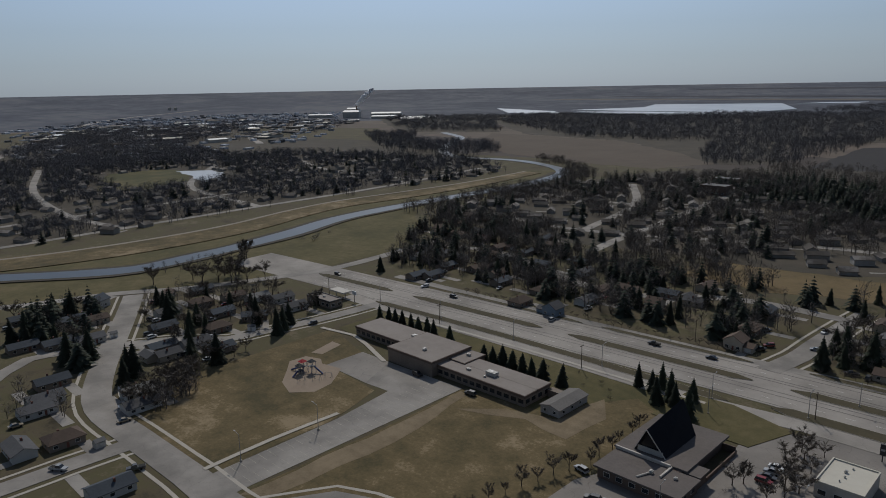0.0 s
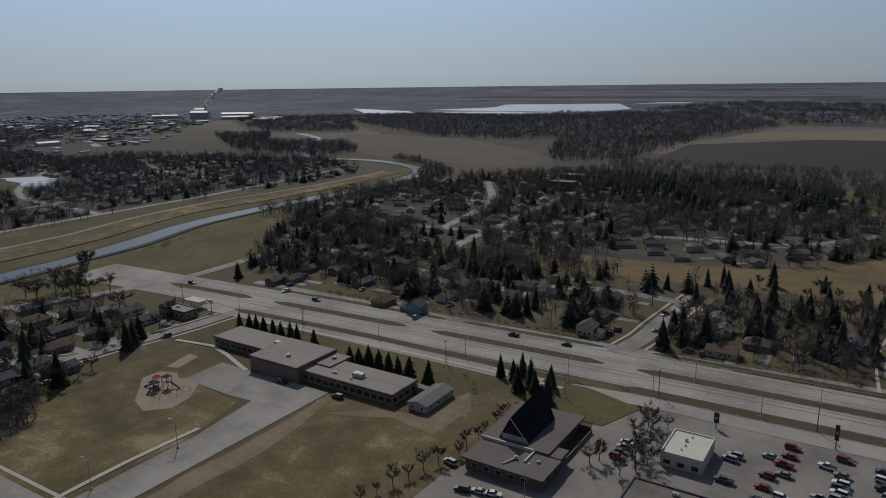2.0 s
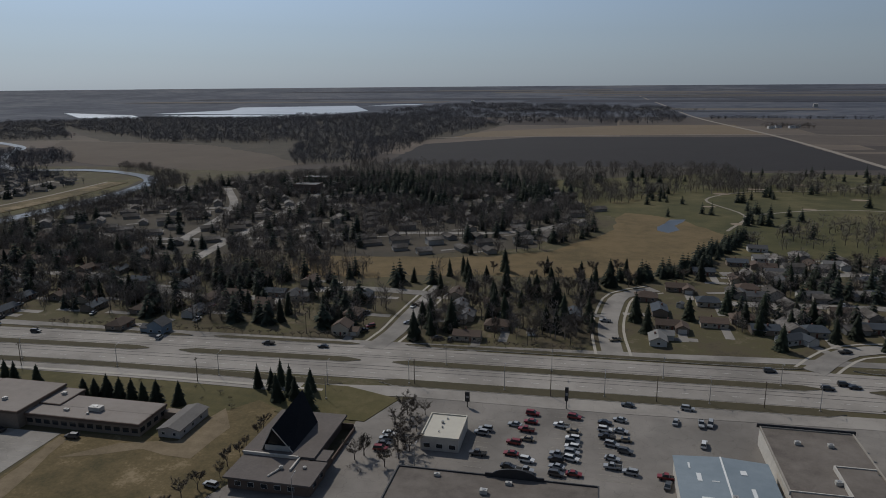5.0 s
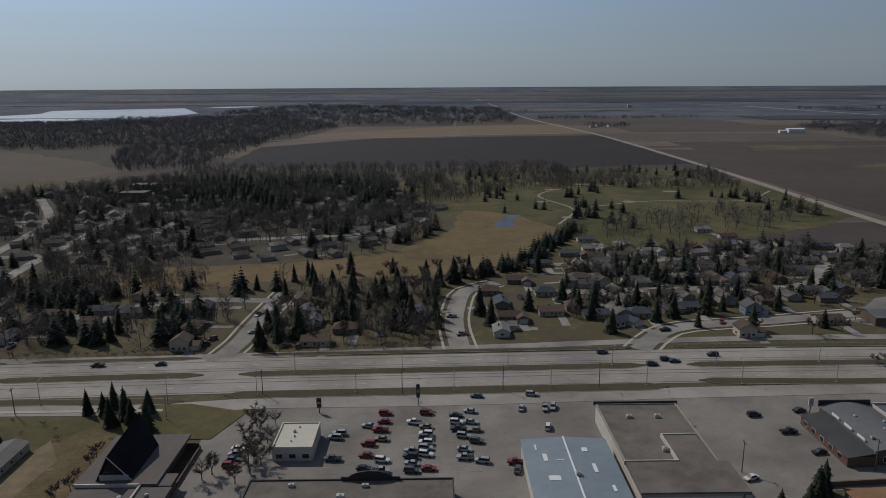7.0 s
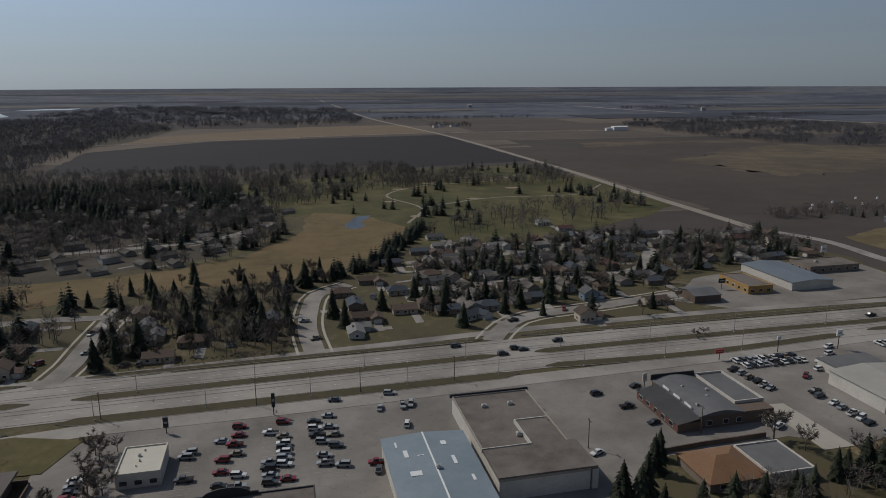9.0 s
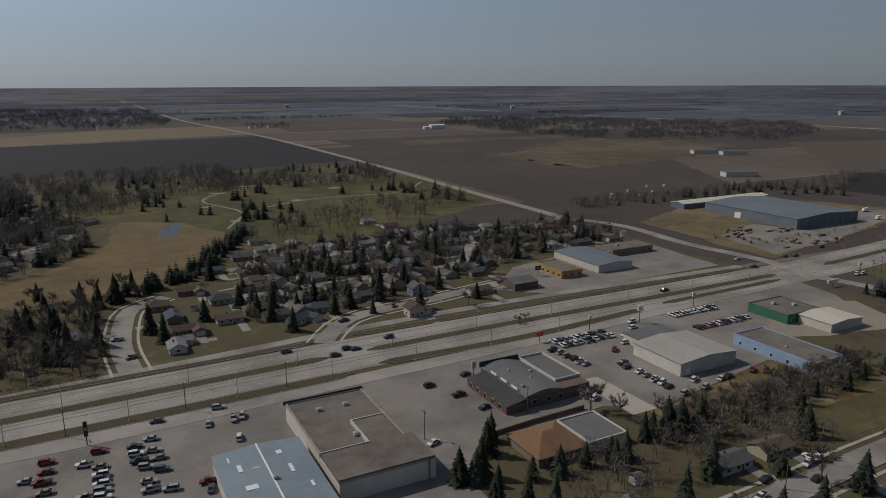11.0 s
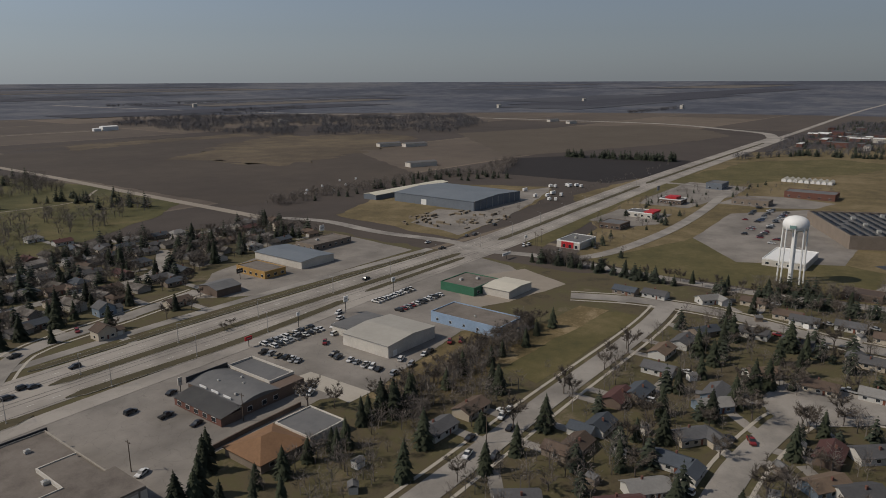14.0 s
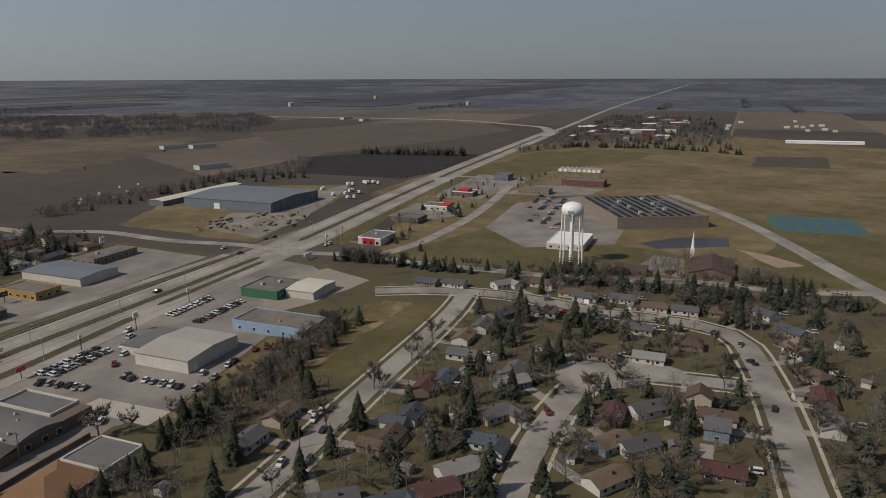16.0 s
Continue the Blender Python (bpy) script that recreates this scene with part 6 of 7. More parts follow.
def woods(name, label, poly, count, kinds, mat, h, wide=1.0, clump=0.0, gate=-2.0):
    """Many small trees in one mesh. gate: leaves clearings where a slow noise falls under it."""
    r = np.random.RandomState(len(label) * 7 + count)
    xs, ys = [p[0] for p in poly], [p[1] for p in poly]
    vs, fs, base, got, tries = [], [], 0, 0, 0
    while got < count and tries < count * 15:
        tries += 1
        x, y = r.uniform(min(xs), max(xs)), r.uniform(min(ys), max(ys))
        if not inside((x, y), poly) or noise.noise(Vector((x * 0.012, y * 0.012, clump))) < gate or blocked((x, y)):
            continue
        fx, fy = far(x, y)
        v, f = kinds[r.randint(len(kinds))]
        thick = 1.25 if kinds is LOW_FIR else 1.0
        a, s, w = r.uniform(0, 6.28), h * r.uniform(0.65, 1.25), wide * thick * r.uniform(0.85, 1.2)
        c, n = math.cos(a) * s * w, math.sin(a) * s * w
        vs.append(np.stack([v[:, 0] * c - v[:, 1] * n + fx, v[:, 0] * n + v[:, 1] * c + fy, v[:, 2] * s + height(fx, fy)], 1))
        fs.append(f + base)
        base += len(v)
        got += 1
    if not vs:
        return
    me = bpy.data.meshes.new(name)
    me.from_pydata(np.concatenate(vs).tolist(), [], np.concatenate(fs).tolist())
    me.materials.append(mat)
    tagged(new(name, me), label, "trees", kind="stuff")


def stuff_material(name, c, spread):
    """Bark or needles for a joined wood, each shoot a little different."""
    m = plain(name, c, 1.0, 0.3)
    t = m.node_tree
    b = t.nodes["Principled BSDF"]
    old = b.inputs["Base Color"].links[0].from_socket
    g = t.nodes.new("ShaderNodeNewGeometry")
    k = t.nodes.new("ShaderNodeMapRange")
    k.inputs["To Min"].default_value, k.inputs["To Max"].default_value = 1 - spread, 1 + spread
    h = t.nodes.new("ShaderNodeHueSaturation")
    t.links.new(g.outputs["Random Per Island"], k.inputs["Value"])
    t.links.new(k.outputs[0], h.inputs["Value"])
    t.links.new(old, h.inputs["Color"])
    t.links.new(h.outputs[0], b.inputs["Base Color"])
    return m


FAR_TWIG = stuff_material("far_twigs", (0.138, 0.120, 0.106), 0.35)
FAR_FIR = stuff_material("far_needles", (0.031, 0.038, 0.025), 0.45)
# Far-wood twigs with blue distance haze put into their base colour.
HAZY_TWIG = stuff_material("haze_tinted_twigs", (0.100, 0.099, 0.108), 0.22)
woods("bare_wood", "leafless trees crowding between the houses north of the road", N_ALL, 2900, LOW_BARE, FAR_TWIG, 11.5, 1.1, 2, -0.16)
woods("spruce_wood", "dark spruces standing between the houses to the north", N_ALL, 270, LOW_FIR, FAR_FIR, 13, 1.0, 6, -0.12)
woods("bare_wood", "leafless trees between the houses near the highway", N_WEST, 260, LOW_BARE, FAR_TWIG, 9.5, 1.1)
woods("bare_wood", "leafless trees between houses beside the golf course", N_EAST, 480, LOW_BARE, FAR_TWIG, 9, 1.1)
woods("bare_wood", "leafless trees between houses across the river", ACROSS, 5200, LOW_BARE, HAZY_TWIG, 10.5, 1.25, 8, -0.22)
woods("spruce_wood", "dark spruces between houses across the river", ACROSS, 380, LOW_FIR, FAR_FIR, 12, 1.0)
woods("spruce_wood", "dark belt of spruces before the golf course", [(-330, 620), (-90, 560), (-40, 600), (-50, 740), (-300, 800)], 260, LOW_FIR, FAR_FIR, 14, 1.0, 3, -0.05)
woods("bare_wood", "leafless trees scattered over the golf course", [(-40, 620), (20, 640), (80, 720), (330, 720), (345, 880), (160, 900), (-50, 800)], 700, LOW_BARE, FAR_TWIG, 11, 1.4, 5, -0.1)
woods("bare_wood", "leafless trees along the near edge of the golf course", [(90, 470), (190, 470), (320, 540), (350, 640), (300, 640), (160, 560)], 150, LOW_BARE, FAR_TWIG, 10, 1.4)
woods("spruce_wood", "single spruces on the golf course", [(-20, 620), (150, 500), (330, 560), (345, 880), (160, 900), (-50, 790)], 110, LOW_FIR, FAR_FIR, 12, 1.0, 7, 0.0)
woods("bare_wood", "brushy belt of leafless trees behind the golf course", [(-330, 800), (-60, 790), (60, 850), (165, 902), (160, 960), (-100, 930), (-330, 950)], 700, LOW_BARE, FAR_TWIG, 10, 1.4)
woods("bare_wood", "brush along the riverside", [(-478, 400), (-440, 400), (-440, 640), (-470, 720), (-600, 830), (-640, 820), (-540, 760), (-478, 650)], 420, LOW_BARE, FAR_TWIG, 11, 1.2)
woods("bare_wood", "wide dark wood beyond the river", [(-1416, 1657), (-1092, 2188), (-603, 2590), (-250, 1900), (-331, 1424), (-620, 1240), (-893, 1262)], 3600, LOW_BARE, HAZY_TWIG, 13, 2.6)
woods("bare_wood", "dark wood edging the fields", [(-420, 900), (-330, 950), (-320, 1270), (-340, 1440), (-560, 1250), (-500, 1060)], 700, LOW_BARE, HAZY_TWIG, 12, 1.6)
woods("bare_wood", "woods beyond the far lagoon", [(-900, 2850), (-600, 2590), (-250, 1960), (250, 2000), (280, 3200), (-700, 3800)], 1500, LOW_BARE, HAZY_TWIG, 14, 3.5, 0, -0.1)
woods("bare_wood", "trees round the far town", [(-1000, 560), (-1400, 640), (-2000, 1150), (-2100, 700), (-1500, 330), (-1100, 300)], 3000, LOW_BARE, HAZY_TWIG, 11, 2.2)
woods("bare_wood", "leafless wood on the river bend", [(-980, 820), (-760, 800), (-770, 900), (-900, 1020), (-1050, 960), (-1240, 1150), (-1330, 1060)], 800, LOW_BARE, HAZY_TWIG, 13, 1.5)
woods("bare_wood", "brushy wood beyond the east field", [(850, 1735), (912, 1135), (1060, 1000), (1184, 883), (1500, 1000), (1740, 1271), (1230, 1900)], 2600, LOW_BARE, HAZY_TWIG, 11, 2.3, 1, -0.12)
woods("bare_wood", "shelter belt along the field", [(395, 470), (620, 470), (700, 430), (850, 500), (840, 520), (700, 470), (620, 500), (395, 500)], 320, LOW_BARE, FAR_TWIG, 8, 1.4)
woods("spruce_wood", "row of spruces beyond the lumber store", [(906, 460), (935, 310), (945, 312), (916, 464)], 70, LOW_FIR, FAR_FIR, 12, 1.1)
woods("spruce_wood", "spruces behind the lumber store", [(600, 440), (680, 400), (700, 460), (640, 500), (420, 470), (420, 462)], 50, LOW_FIR, FAR_FIR, 9, 1.0)
woods("bare_wood", "leafless trees round the far campus", [(1100, 240), (1350, 272), (2000, 262), (1950, 80), (1250, -60)], 1500, LOW_BARE, HAZY_TWIG, 9, 1.5)
woods("bare_wood", "leafless trees in the eastern streets", [(100, 104), (200, 104), (340, 84), (360, 80), (360, -90), (120, -90)], 430, LOW_BARE, FAR_TWIG, 8.5, 1.0)
woods("spruce_wood", "dark spruces in the eastern gardens", [(120, 62), (360, 80), (360, -90), (120, -90)], 70, LOW_FIR, FAR_FIR, 9, 1.1)
woods("spruce_wood", "dark spruces in the northern streets", N_EAST, 120, LOW_FIR, FAR_FIR, 11, 1.0)
woods("spruce_wood", "dark spruces near the highway houses", N_WEST, 110, LOW_FIR, FAR_FIR, 12, 1.1)
woods("bare_wood", "bare trees between the highway and the marsh", [(-82, 262), (2, 266), (0, 350), (-82, 350)], 150, LOW_BARE, FAR_TWIG, 10, 1.1)
woods("bare_wood", "shelter belt of brush behind the car dealer", [(156, 112), (215, 117), (262, 128), (262, 138), (215, 132), (160, 130)], 230, LOW_BARE, FAR_TWIG, 7, 1.2)
woods("bare_wood", "scrub along the near riverbank", [(-440, 140), (-420, 140), (-425, 260), (-445, 300), (-450, 240)], 40, LOW_BARE, FAR_TWIG, 4, 1.6)


W_BLOCK = [(-400, 60), (-330, 25), (-262, 30), (-250, 50), (-292, 78), (-276, 112), (-290, 172), (-350, 185), (-398, 120)]
woods("bare_wood", "leafless garden trees between the western houses", W_BLOCK, 130, LOW_BARE, FAR_TWIG, 8.5, 1.1)
woods("bare_wood", "thicket of leafless trees at the playing field's edge", [(-252, 66), (-236, 66), (-240, 84), (-262, 96), (-268, 84)], 34, LOW_BARE, FAR_TWIG, 8, 1.3)
woods("spruce_wood", "dark spruces between the western houses", [(-395, 55), (-350, 50), (-300, 40), (-290, 60), (-330, 78), (-390, 105)], 26, LOW_FIR, FAR_FIR, 12, 1.2)
woods("spruce_wood", "close row of spruces along the cross road", [(361, 150), (366, 150), (371, -95), (365, -95)], 120, LOW_FIR, FAR_FIR, 8.5, 1.15)
woods("bare_wood", "trees along the lawns beyond the stores", [(1010, 262), (1130, 205), (1130, 195), (1010, 250)], 60, LOW_BARE, HAZY_TWIG, 9, 1.6)
woods("spruce_wood", "spruces between the lawns and the far campus", [(1020, 250), (1140, 190), (1150, 60), (1090, -60), (1080, -50), (1130, 70), (1110, 190)], 70, LOW_FIR, FAR_FIR, 10, 1.1)
woods("spruce_wood", "spruces among the campus buildings", [(1230, 250), (2000, 262), (1950, 0), (1150, -40)], 260, LOW_FIR, FAR_FIR, 10, 1.3)
woods("spruce_wood", "dark spruces along the marsh edge behind the houses", [(-2, 366), (46, 400), (98, 512), (106, 508), (56, 394), (4, 360)], 75, LOW_FIR, FAR_FIR, 10, 1.1)
woods("spruce_wood", "dense dark stand of spruces west of the golf course", [(-150, 640), (-30, 620), (-40, 760), (-60, 800), (-260, 800), (-300, 690)], 150, LOW_FIR, FAR_FIR, 13, 1.1)
woods("bare_wood", "brush and leafless trees behind the house with the orange roof", [(92, 126), (165, 124), (205, 112), (205, 100), (95, 96)], 110, LOW_BARE, FAR_TWIG, 6.5, 1.2)
belt = random.Random(9)
for k in range(16):
    a, r = radians(belt.uniform(-20, 135)), belt.uniform(2300, 3600)
    x, y = EYE.x + r * math.cos(a), EYE.y + r * math.sin(a)
    l = belt.uniform(150, 420)
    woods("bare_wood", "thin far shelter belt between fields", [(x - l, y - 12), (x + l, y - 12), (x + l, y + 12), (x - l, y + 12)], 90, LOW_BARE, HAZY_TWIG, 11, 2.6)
woods("bare_wood", "brush along the highway ditch", [(420, 285), (700, 292), (900, 300), (900, 312), (680, 306), (420, 296)], 60, LOW_BARE, FAR_TWIG, 4, 1.5)
woods("bare_wood", "street trees among the eastern shops", [(400, 150), (520, 160), (720, 150), (760, 60), (820, 130), (720, 230), (560, 230), (420, 200)], 110, LOW_BARE, FAR_TWIG, 6, 1.2)
woods("spruce_wood", "small spruces among the eastern shops", [(400, 150), (520, 160), (720, 150), (820, 130), (720, 230), (420, 205)], 40, LOW_FIR, FAR_FIR, 6, 1.1)
woods("bare_wood", "row of trees along the back gardens", [(360, 185), (366, 185), (402, -60), (396, -60)], 240, LOW_BARE, FAR_TWIG, 9, 1.0)
woods("spruce_wood", "row of spruces along the back gardens", [(360, 185), (366, 185), (402, -60), (396, -60)], 50, LOW_FIR, FAR_FIR, 9, 1.0)
woods("bare_wood", "trees round the brick church", [(395, -45), (445, -40), (446, -5), (430, 14), (395, 10)], 60, LOW_BARE, FAR_TWIG, 7, 1.2)

# ---- far town, farms and works ----
def far_shed(x, y, w, d, h, wall, label, rot=0.0, name="far_shed", roof=None):
    fx, fy = far(x, y)
    k = math.hypot(fx - EYE.x, fy - EYE.y) / math.hypot(x - EYE.x, y - EYE.y)
    t = thing(name, label, "building", "far sheds", pose(fx, fy, height(fx, fy) - 0.3, 0, 0, rot))
    w, d, h = w * k, d * k, h * k
    part("wall", boxes((-w / 2, w / 2, -d / 2, d / 2, 0, h)), wall, t)
    b = bmesh.new()
    o = 0.4
    v = [b.verts.new(p) for p in ((-w / 2 - o, -d / 2 - o, h), (w / 2 + o, -d / 2 - o, h), (w / 2 + o, d / 2 + o, h), (-w / 2 - o, d / 2 + o, h), (-w / 2 - o, 0, h + d * 0.12), (w / 2 + o, 0, h + d * 0.12))]
    for f in ((0, 1, 5, 4), (2, 3, 4, 5), (3, 0, 4), (1, 2, 5), (3, 2, 1, 0)):
        b.faces.new([v[i] for i in f])
    part("roof", b, roof or wall, t)
    return t


frng = random.Random(5)
TOWN = [(-1500, 380), (-1800, 430), (-2400, 760), (-2420, 1150), (-2150, 1480), (-1850, 1480), (-1450, 1000), (-1380, 640)]
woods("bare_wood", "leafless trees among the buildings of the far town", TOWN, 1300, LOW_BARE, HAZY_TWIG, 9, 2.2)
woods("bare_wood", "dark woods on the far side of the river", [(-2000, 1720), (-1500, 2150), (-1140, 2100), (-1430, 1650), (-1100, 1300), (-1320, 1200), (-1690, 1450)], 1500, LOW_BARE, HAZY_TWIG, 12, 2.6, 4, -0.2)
woods("bare_wood", "brushy thicket beside the church", [(-68, 192), (-56, 194), (-55, 156), (-63, 152), (-68, 166)], 70, LOW_BARE, FAR_TWIG, 7, 1.0)
for i in range(130):
    while True:
        p = (frng.uniform(-2420, -1380), frng.uniform(380, 1480))
        if inside(p, TOWN):
            break
    far_shed(*p, frng.uniform(12, 48), frng.uniform(10, 24), frng.uniform(3.5, 7), frng.choice((WHITE, STUCCO, BRICK_TAN, GREY_ROOF, STORE_BLUE)), "pale low commercial building in the far town", frng.choice((0, 20, 45, 90)), "town_building", frng.choice((WHITE, PALE_ROOF, GREY_ROOF, BROWN_ROOF, SCHOOL_ROOF)))
b = bmesh.new()
for i in range(1300):
    x, y = frng.uniform(-3000, -1100), frng.uniform(330, 1980)
    if inside((x, y), [(-1219, 300), (-2377, 560), (-2900, 1000), (-2900, 1600), (-2577, 1960), (-1900, 1480), (-1160, 760)]):
        fx, fy = far(x, y)
        w, d, h = frng.uniform(3, 9) + 9 * frng.random() ** 6, frng.uniform(3, 7), frng.uniform(3, 6)
        m = pose(fx, fy, height(fx, fy) - 0.5, 0, 0, frng.choice((20, 110)) + frng.uniform(-6, 6))
        v = [b.verts.new(m @ Vector((w * p, d * q, z))) for z in (0, h) for p, q in ((-1, -1), (1, -1), (1, 1), (-1, 1))]
        for q in ((4, 5, 6, 7), (0, 1, 5, 4), (1, 2, 6, 5), (2, 3, 7, 6), (3, 0, 4, 7)):
            b.faces.new([v[k] for k in q])
tagged(part("far_town_roofs", b, stuff_material("far_town_paint", (0.40, 0.41, 0.43), 0.85)), "mass of pale flat roofs in the far town", "buildings", kind="stuff")
for x, y, w, d, h in ((-2033, 1750, 110, 40, 14), (-1930, 1650, 90, 30, 9), (-2100, 1640, 60, 50, 22), (-2170, 1700, 40, 40, 30), (-2240, 1600, 90, 30, 10), (-1800, 1700, 110, 30, 6), (-1760, 1620, 70, 25, 6)):
    far_shed(x, y, w, d, h, STUCCO, "pale factory building by the tall chimney", 40, "factory_building", WHITE)
fx, fy = far(-2128, 1686)
stack = thing("chimney_stack", "tall slender factory chimney with a plume of steam", "chimney", m=pose(fx, fy, height(fx, fy)))
part("shaft", cyl(bmesh.new(), 0, 0, 0, 42, 3.2, 2.2, 12), BRICK_DARK, stack)
b = bmesh.new()
for i in range(40):
    f = i / 39
    c = Vector((80 * f + frng.uniform(-6, 6) * (0.4 + f), 18 * f + frng.uniform(-5, 5), 44 + 58 * f ** 0.8 + frng.uniform(-5, 5) * (0.3 + f)))
    bmesh.ops.create_icosphere(b, subdivisions=1, radius=frng.uniform(5, 9) * (0.6 + 0.5 * math.sin(math.pi * min(1, f * 1.1))), matrix=Matrix.Translation(c) @ Matrix.Rotation(frng.uniform(0, 6), 4, "Z"))
for v in b.verts:
    v.co += noise.noise_vector(v.co * 0.15) * 2.5
part("steam_plume", b, plain("steam", (0.85, 0.85, 0.86), 1.0, 0.03), stack, "white drifting steam plume", smooth=True)
far_shed(800, 1556, 36, 16, 9, WHITE, "white farm barn alone among the fields", 0, "barn")
far_shed(770, 1552, 16, 10, 6, WHITE, "white farm shed beside the barn", 0, "barn")
for x, y in ((400, 1800), (425, 1840), (450, 1815), (470, 1850)):
    far_shed(x, y, 14, 10, 6, WHITE, "small white farm building among trees", 10, "farmhouse", GREY_ROOF)
woods("bare_wood", "trees round a lonely farm", [(380, 1780), (500, 1790), (500, 1880), (380, 1870)], 60, LOW_BARE, FAR_TWIG, 12, 1.5)
for x, y, w in ((880, 780, 40), (905, 745, 40), (700, 560, 40), (1250, 1500, 30), (1600, 820, 24), (1650, 900, 30)):
    far_shed(x, y, w, 14, 6, STUCCO, "pale farm shed by a field edge", -20, "farm_shed", GREY_ROOF)
far_shed(1310, -180, 115, 12, 4, WHITE, "very long white barn beyond the park", 95, "long_barn")
for i in range(55):
    far_shed(frng.uniform(1250, 1950), frng.uniform(60, 250), frng.uniform(12, 36), frng.uniform(8, 15), frng.uniform(5, 9), frng.choice((BRICK_RED, BRICK_RED, BRICK_TAN, STUCCO)), "red brick campus building among trees", frng.choice((0, 90)), "campus_building", frng.choice((ROOFS[5][0], GREY_ROOF, WHITE)))
for i in range(12):
    far_shed(frng.uniform(1500, 1900), frng.uniform(-260, -30), 11, 8, 4, STUCCO, "white farm building on the far campus", frng.choice((0, 90)), "farm_building")
for x, y in ((-3987, 1821), (-3950, 1840), (1700, 2600), (900, 3300), (2300, 1500), (2600, 900), (3200, 1600), (-700, 4000)):
    far_shed(x, y, 18, 10, 14, STUCCO, "far grain elevator on the horizon", 0, "grain_elevator")
for x, y in ((455, 505), (470, 520), (488, 500), (500, 530), (520, 515), (540, 545), (560, 540)):
    b = cyl(bmesh.new(), 0, 0, 0, 1.8, 1.3, 0.9, 10)
    t = thing("wrapped_bale", "round white wrapped hay bale on the grass", "hay bale", "hay bales", pose(x, y, 0.05))
    part("wrap", b, WHITE, t)

# lumber stacks and clutter in the yard
for i in range(46):
    x, y = frng.uniform(400, 475), frng.uniform(275, 345)
    w, d, h = frng.uniform(2, 8), frng.uniform(1.2, 2.4), frng.uniform(0.8, 2)
    t = thing("timber_stack", "stack of pale sawn timber in the yard", "timber", "timber stacks", pose(x, y, 0.1, 0, 0, frng.choice((0, 3, 90))))
    for k in range(2):
        part("board_pack", boxes((-w / 2 + frng.uniform(-.2, .2), w / 2, -d / 2, d / 2, k * h / 2, k * h / 2 + h / 2 - 0.05)), TIMBER, t)
for i in range(13):
    x, y = frng.uniform(560, 660), frng.uniform(285, 345)
    w, d = frng.uniform(3, 7), frng.uniform(2.0, 2.5)
    t = thing("trailer", "white parked trailer in the gravel yard", "trailer", "trailers", pose(x, y, 0.1, 0, 0, frng.uniform(-20, 20)))
    part("box", boxes((-w / 2, w / 2, -d / 2, d / 2, 0.7, 3.2)), WHITE, t)
    for sx in (-0.2, 0.2):
        part("axle_wheels", boxes((sx * w - 0.4, sx * w + 0.4, -d / 2 + 0.1, d / 2 - 0.1, 0, 0.72)), RUBBER, t)


# ---- cars ----
def car_proto(kind, paint, colour):
    t = thing("car", f"parked {colour} {('saloon car', 'estate car', 'pickup truck')[kind]} on the asphalt", "car", "cars")
    if kind == 0:
        lo = [(-2.3, .35), (2.3, .35), (2.35, .75), (1.2, .92), (-1.6, .95), (-2.3, .85)]
        cab = [(-1.75, .93), (1.15, .91), (0.45, 1.42), (-1.0, 1.45)]
    elif kind == 1:
        lo = [(-2.35, .4), (2.3, .4), (2.35, .9), (1.25, 1.08), (-2.3, 1.05)]
        cab = [(-2.25, 1.04), (1.2, 1.07), (0.55, 1.72), (-2.0, 1.74)]
    else:
        lo = [(-2.8, .5), (2.6, .5), (2.65, 1.0), (1.4, 1.15), (-2.8, 1.12)]
        cab = [(-0.6, 1.12), (1.35, 1.14), (0.8, 1.82), (-0.5, 1.84)]

    def loft(prof, w, tuck):
        b = bmesh.new()
        a = [b.verts.new((x, -w + (tuck if z > prof[0][1] + 0.3 else 0), z)) for x, z in prof]
        c = [b.verts.new((x, w - (tuck if z > prof[0][1] + 0.3 else 0), z)) for x, z in prof]
        b.faces.new(a)
        b.faces.new(c[::-1])
        for i in range(len(prof)):
            j = (i + 1) % len(prof)
            b.faces.new((a[j], a[i], c[i], c[j]))
        bmesh.ops.recalc_face_normals(b, faces=b.faces)
        return b

    body = part("body", loft(lo, 0.9, 0.05), paint, t)
    part("cabin_glass", loft(cab, 0.86, 0.16), GLASS, t)
    x0, x1 = cab[3][0], cab[2][0]
    part("roof", boxes((x0 + 0.05, x1 - 0.05, -0.66, 0.66, cab[2][1] - 0.02, cab[2][1] + 0.06)), paint, t)
    if kind == 2:
        part("load_bed", boxes((-2.7, -0.75, -0.75, 0.75, 1.0, 1.16)), RUBBER, t)
    for x in (-1.45, 1.45):
        for y in (-0.82, 0.82):
            b = bmesh.new()
            rod(b, (x, y - 0.12, 0.34), (x, y + 0.12, 0.34), 0.34, 10)
            part("wheel", b, RUBBER, t)
    return t


CAR_PAINT = [((0.62, 0.62, 0.61), "white"), ((0.30, 0.31, 0.32), "silver"), ((0.022, 0.022, 0.025), "black"), ((0.20, 0.02, 0.022), "dark red"), ((0.07, 0.073, 0.078), "dark grey"), ((0.03, 0.055, 0.13), "dark blue"), ((0.24, 0.20, 0.14), "tan")]
CARS = {}
for kind in range(3):
    for c, n in CAR_PAINT:
        CARS[kind, n] = None


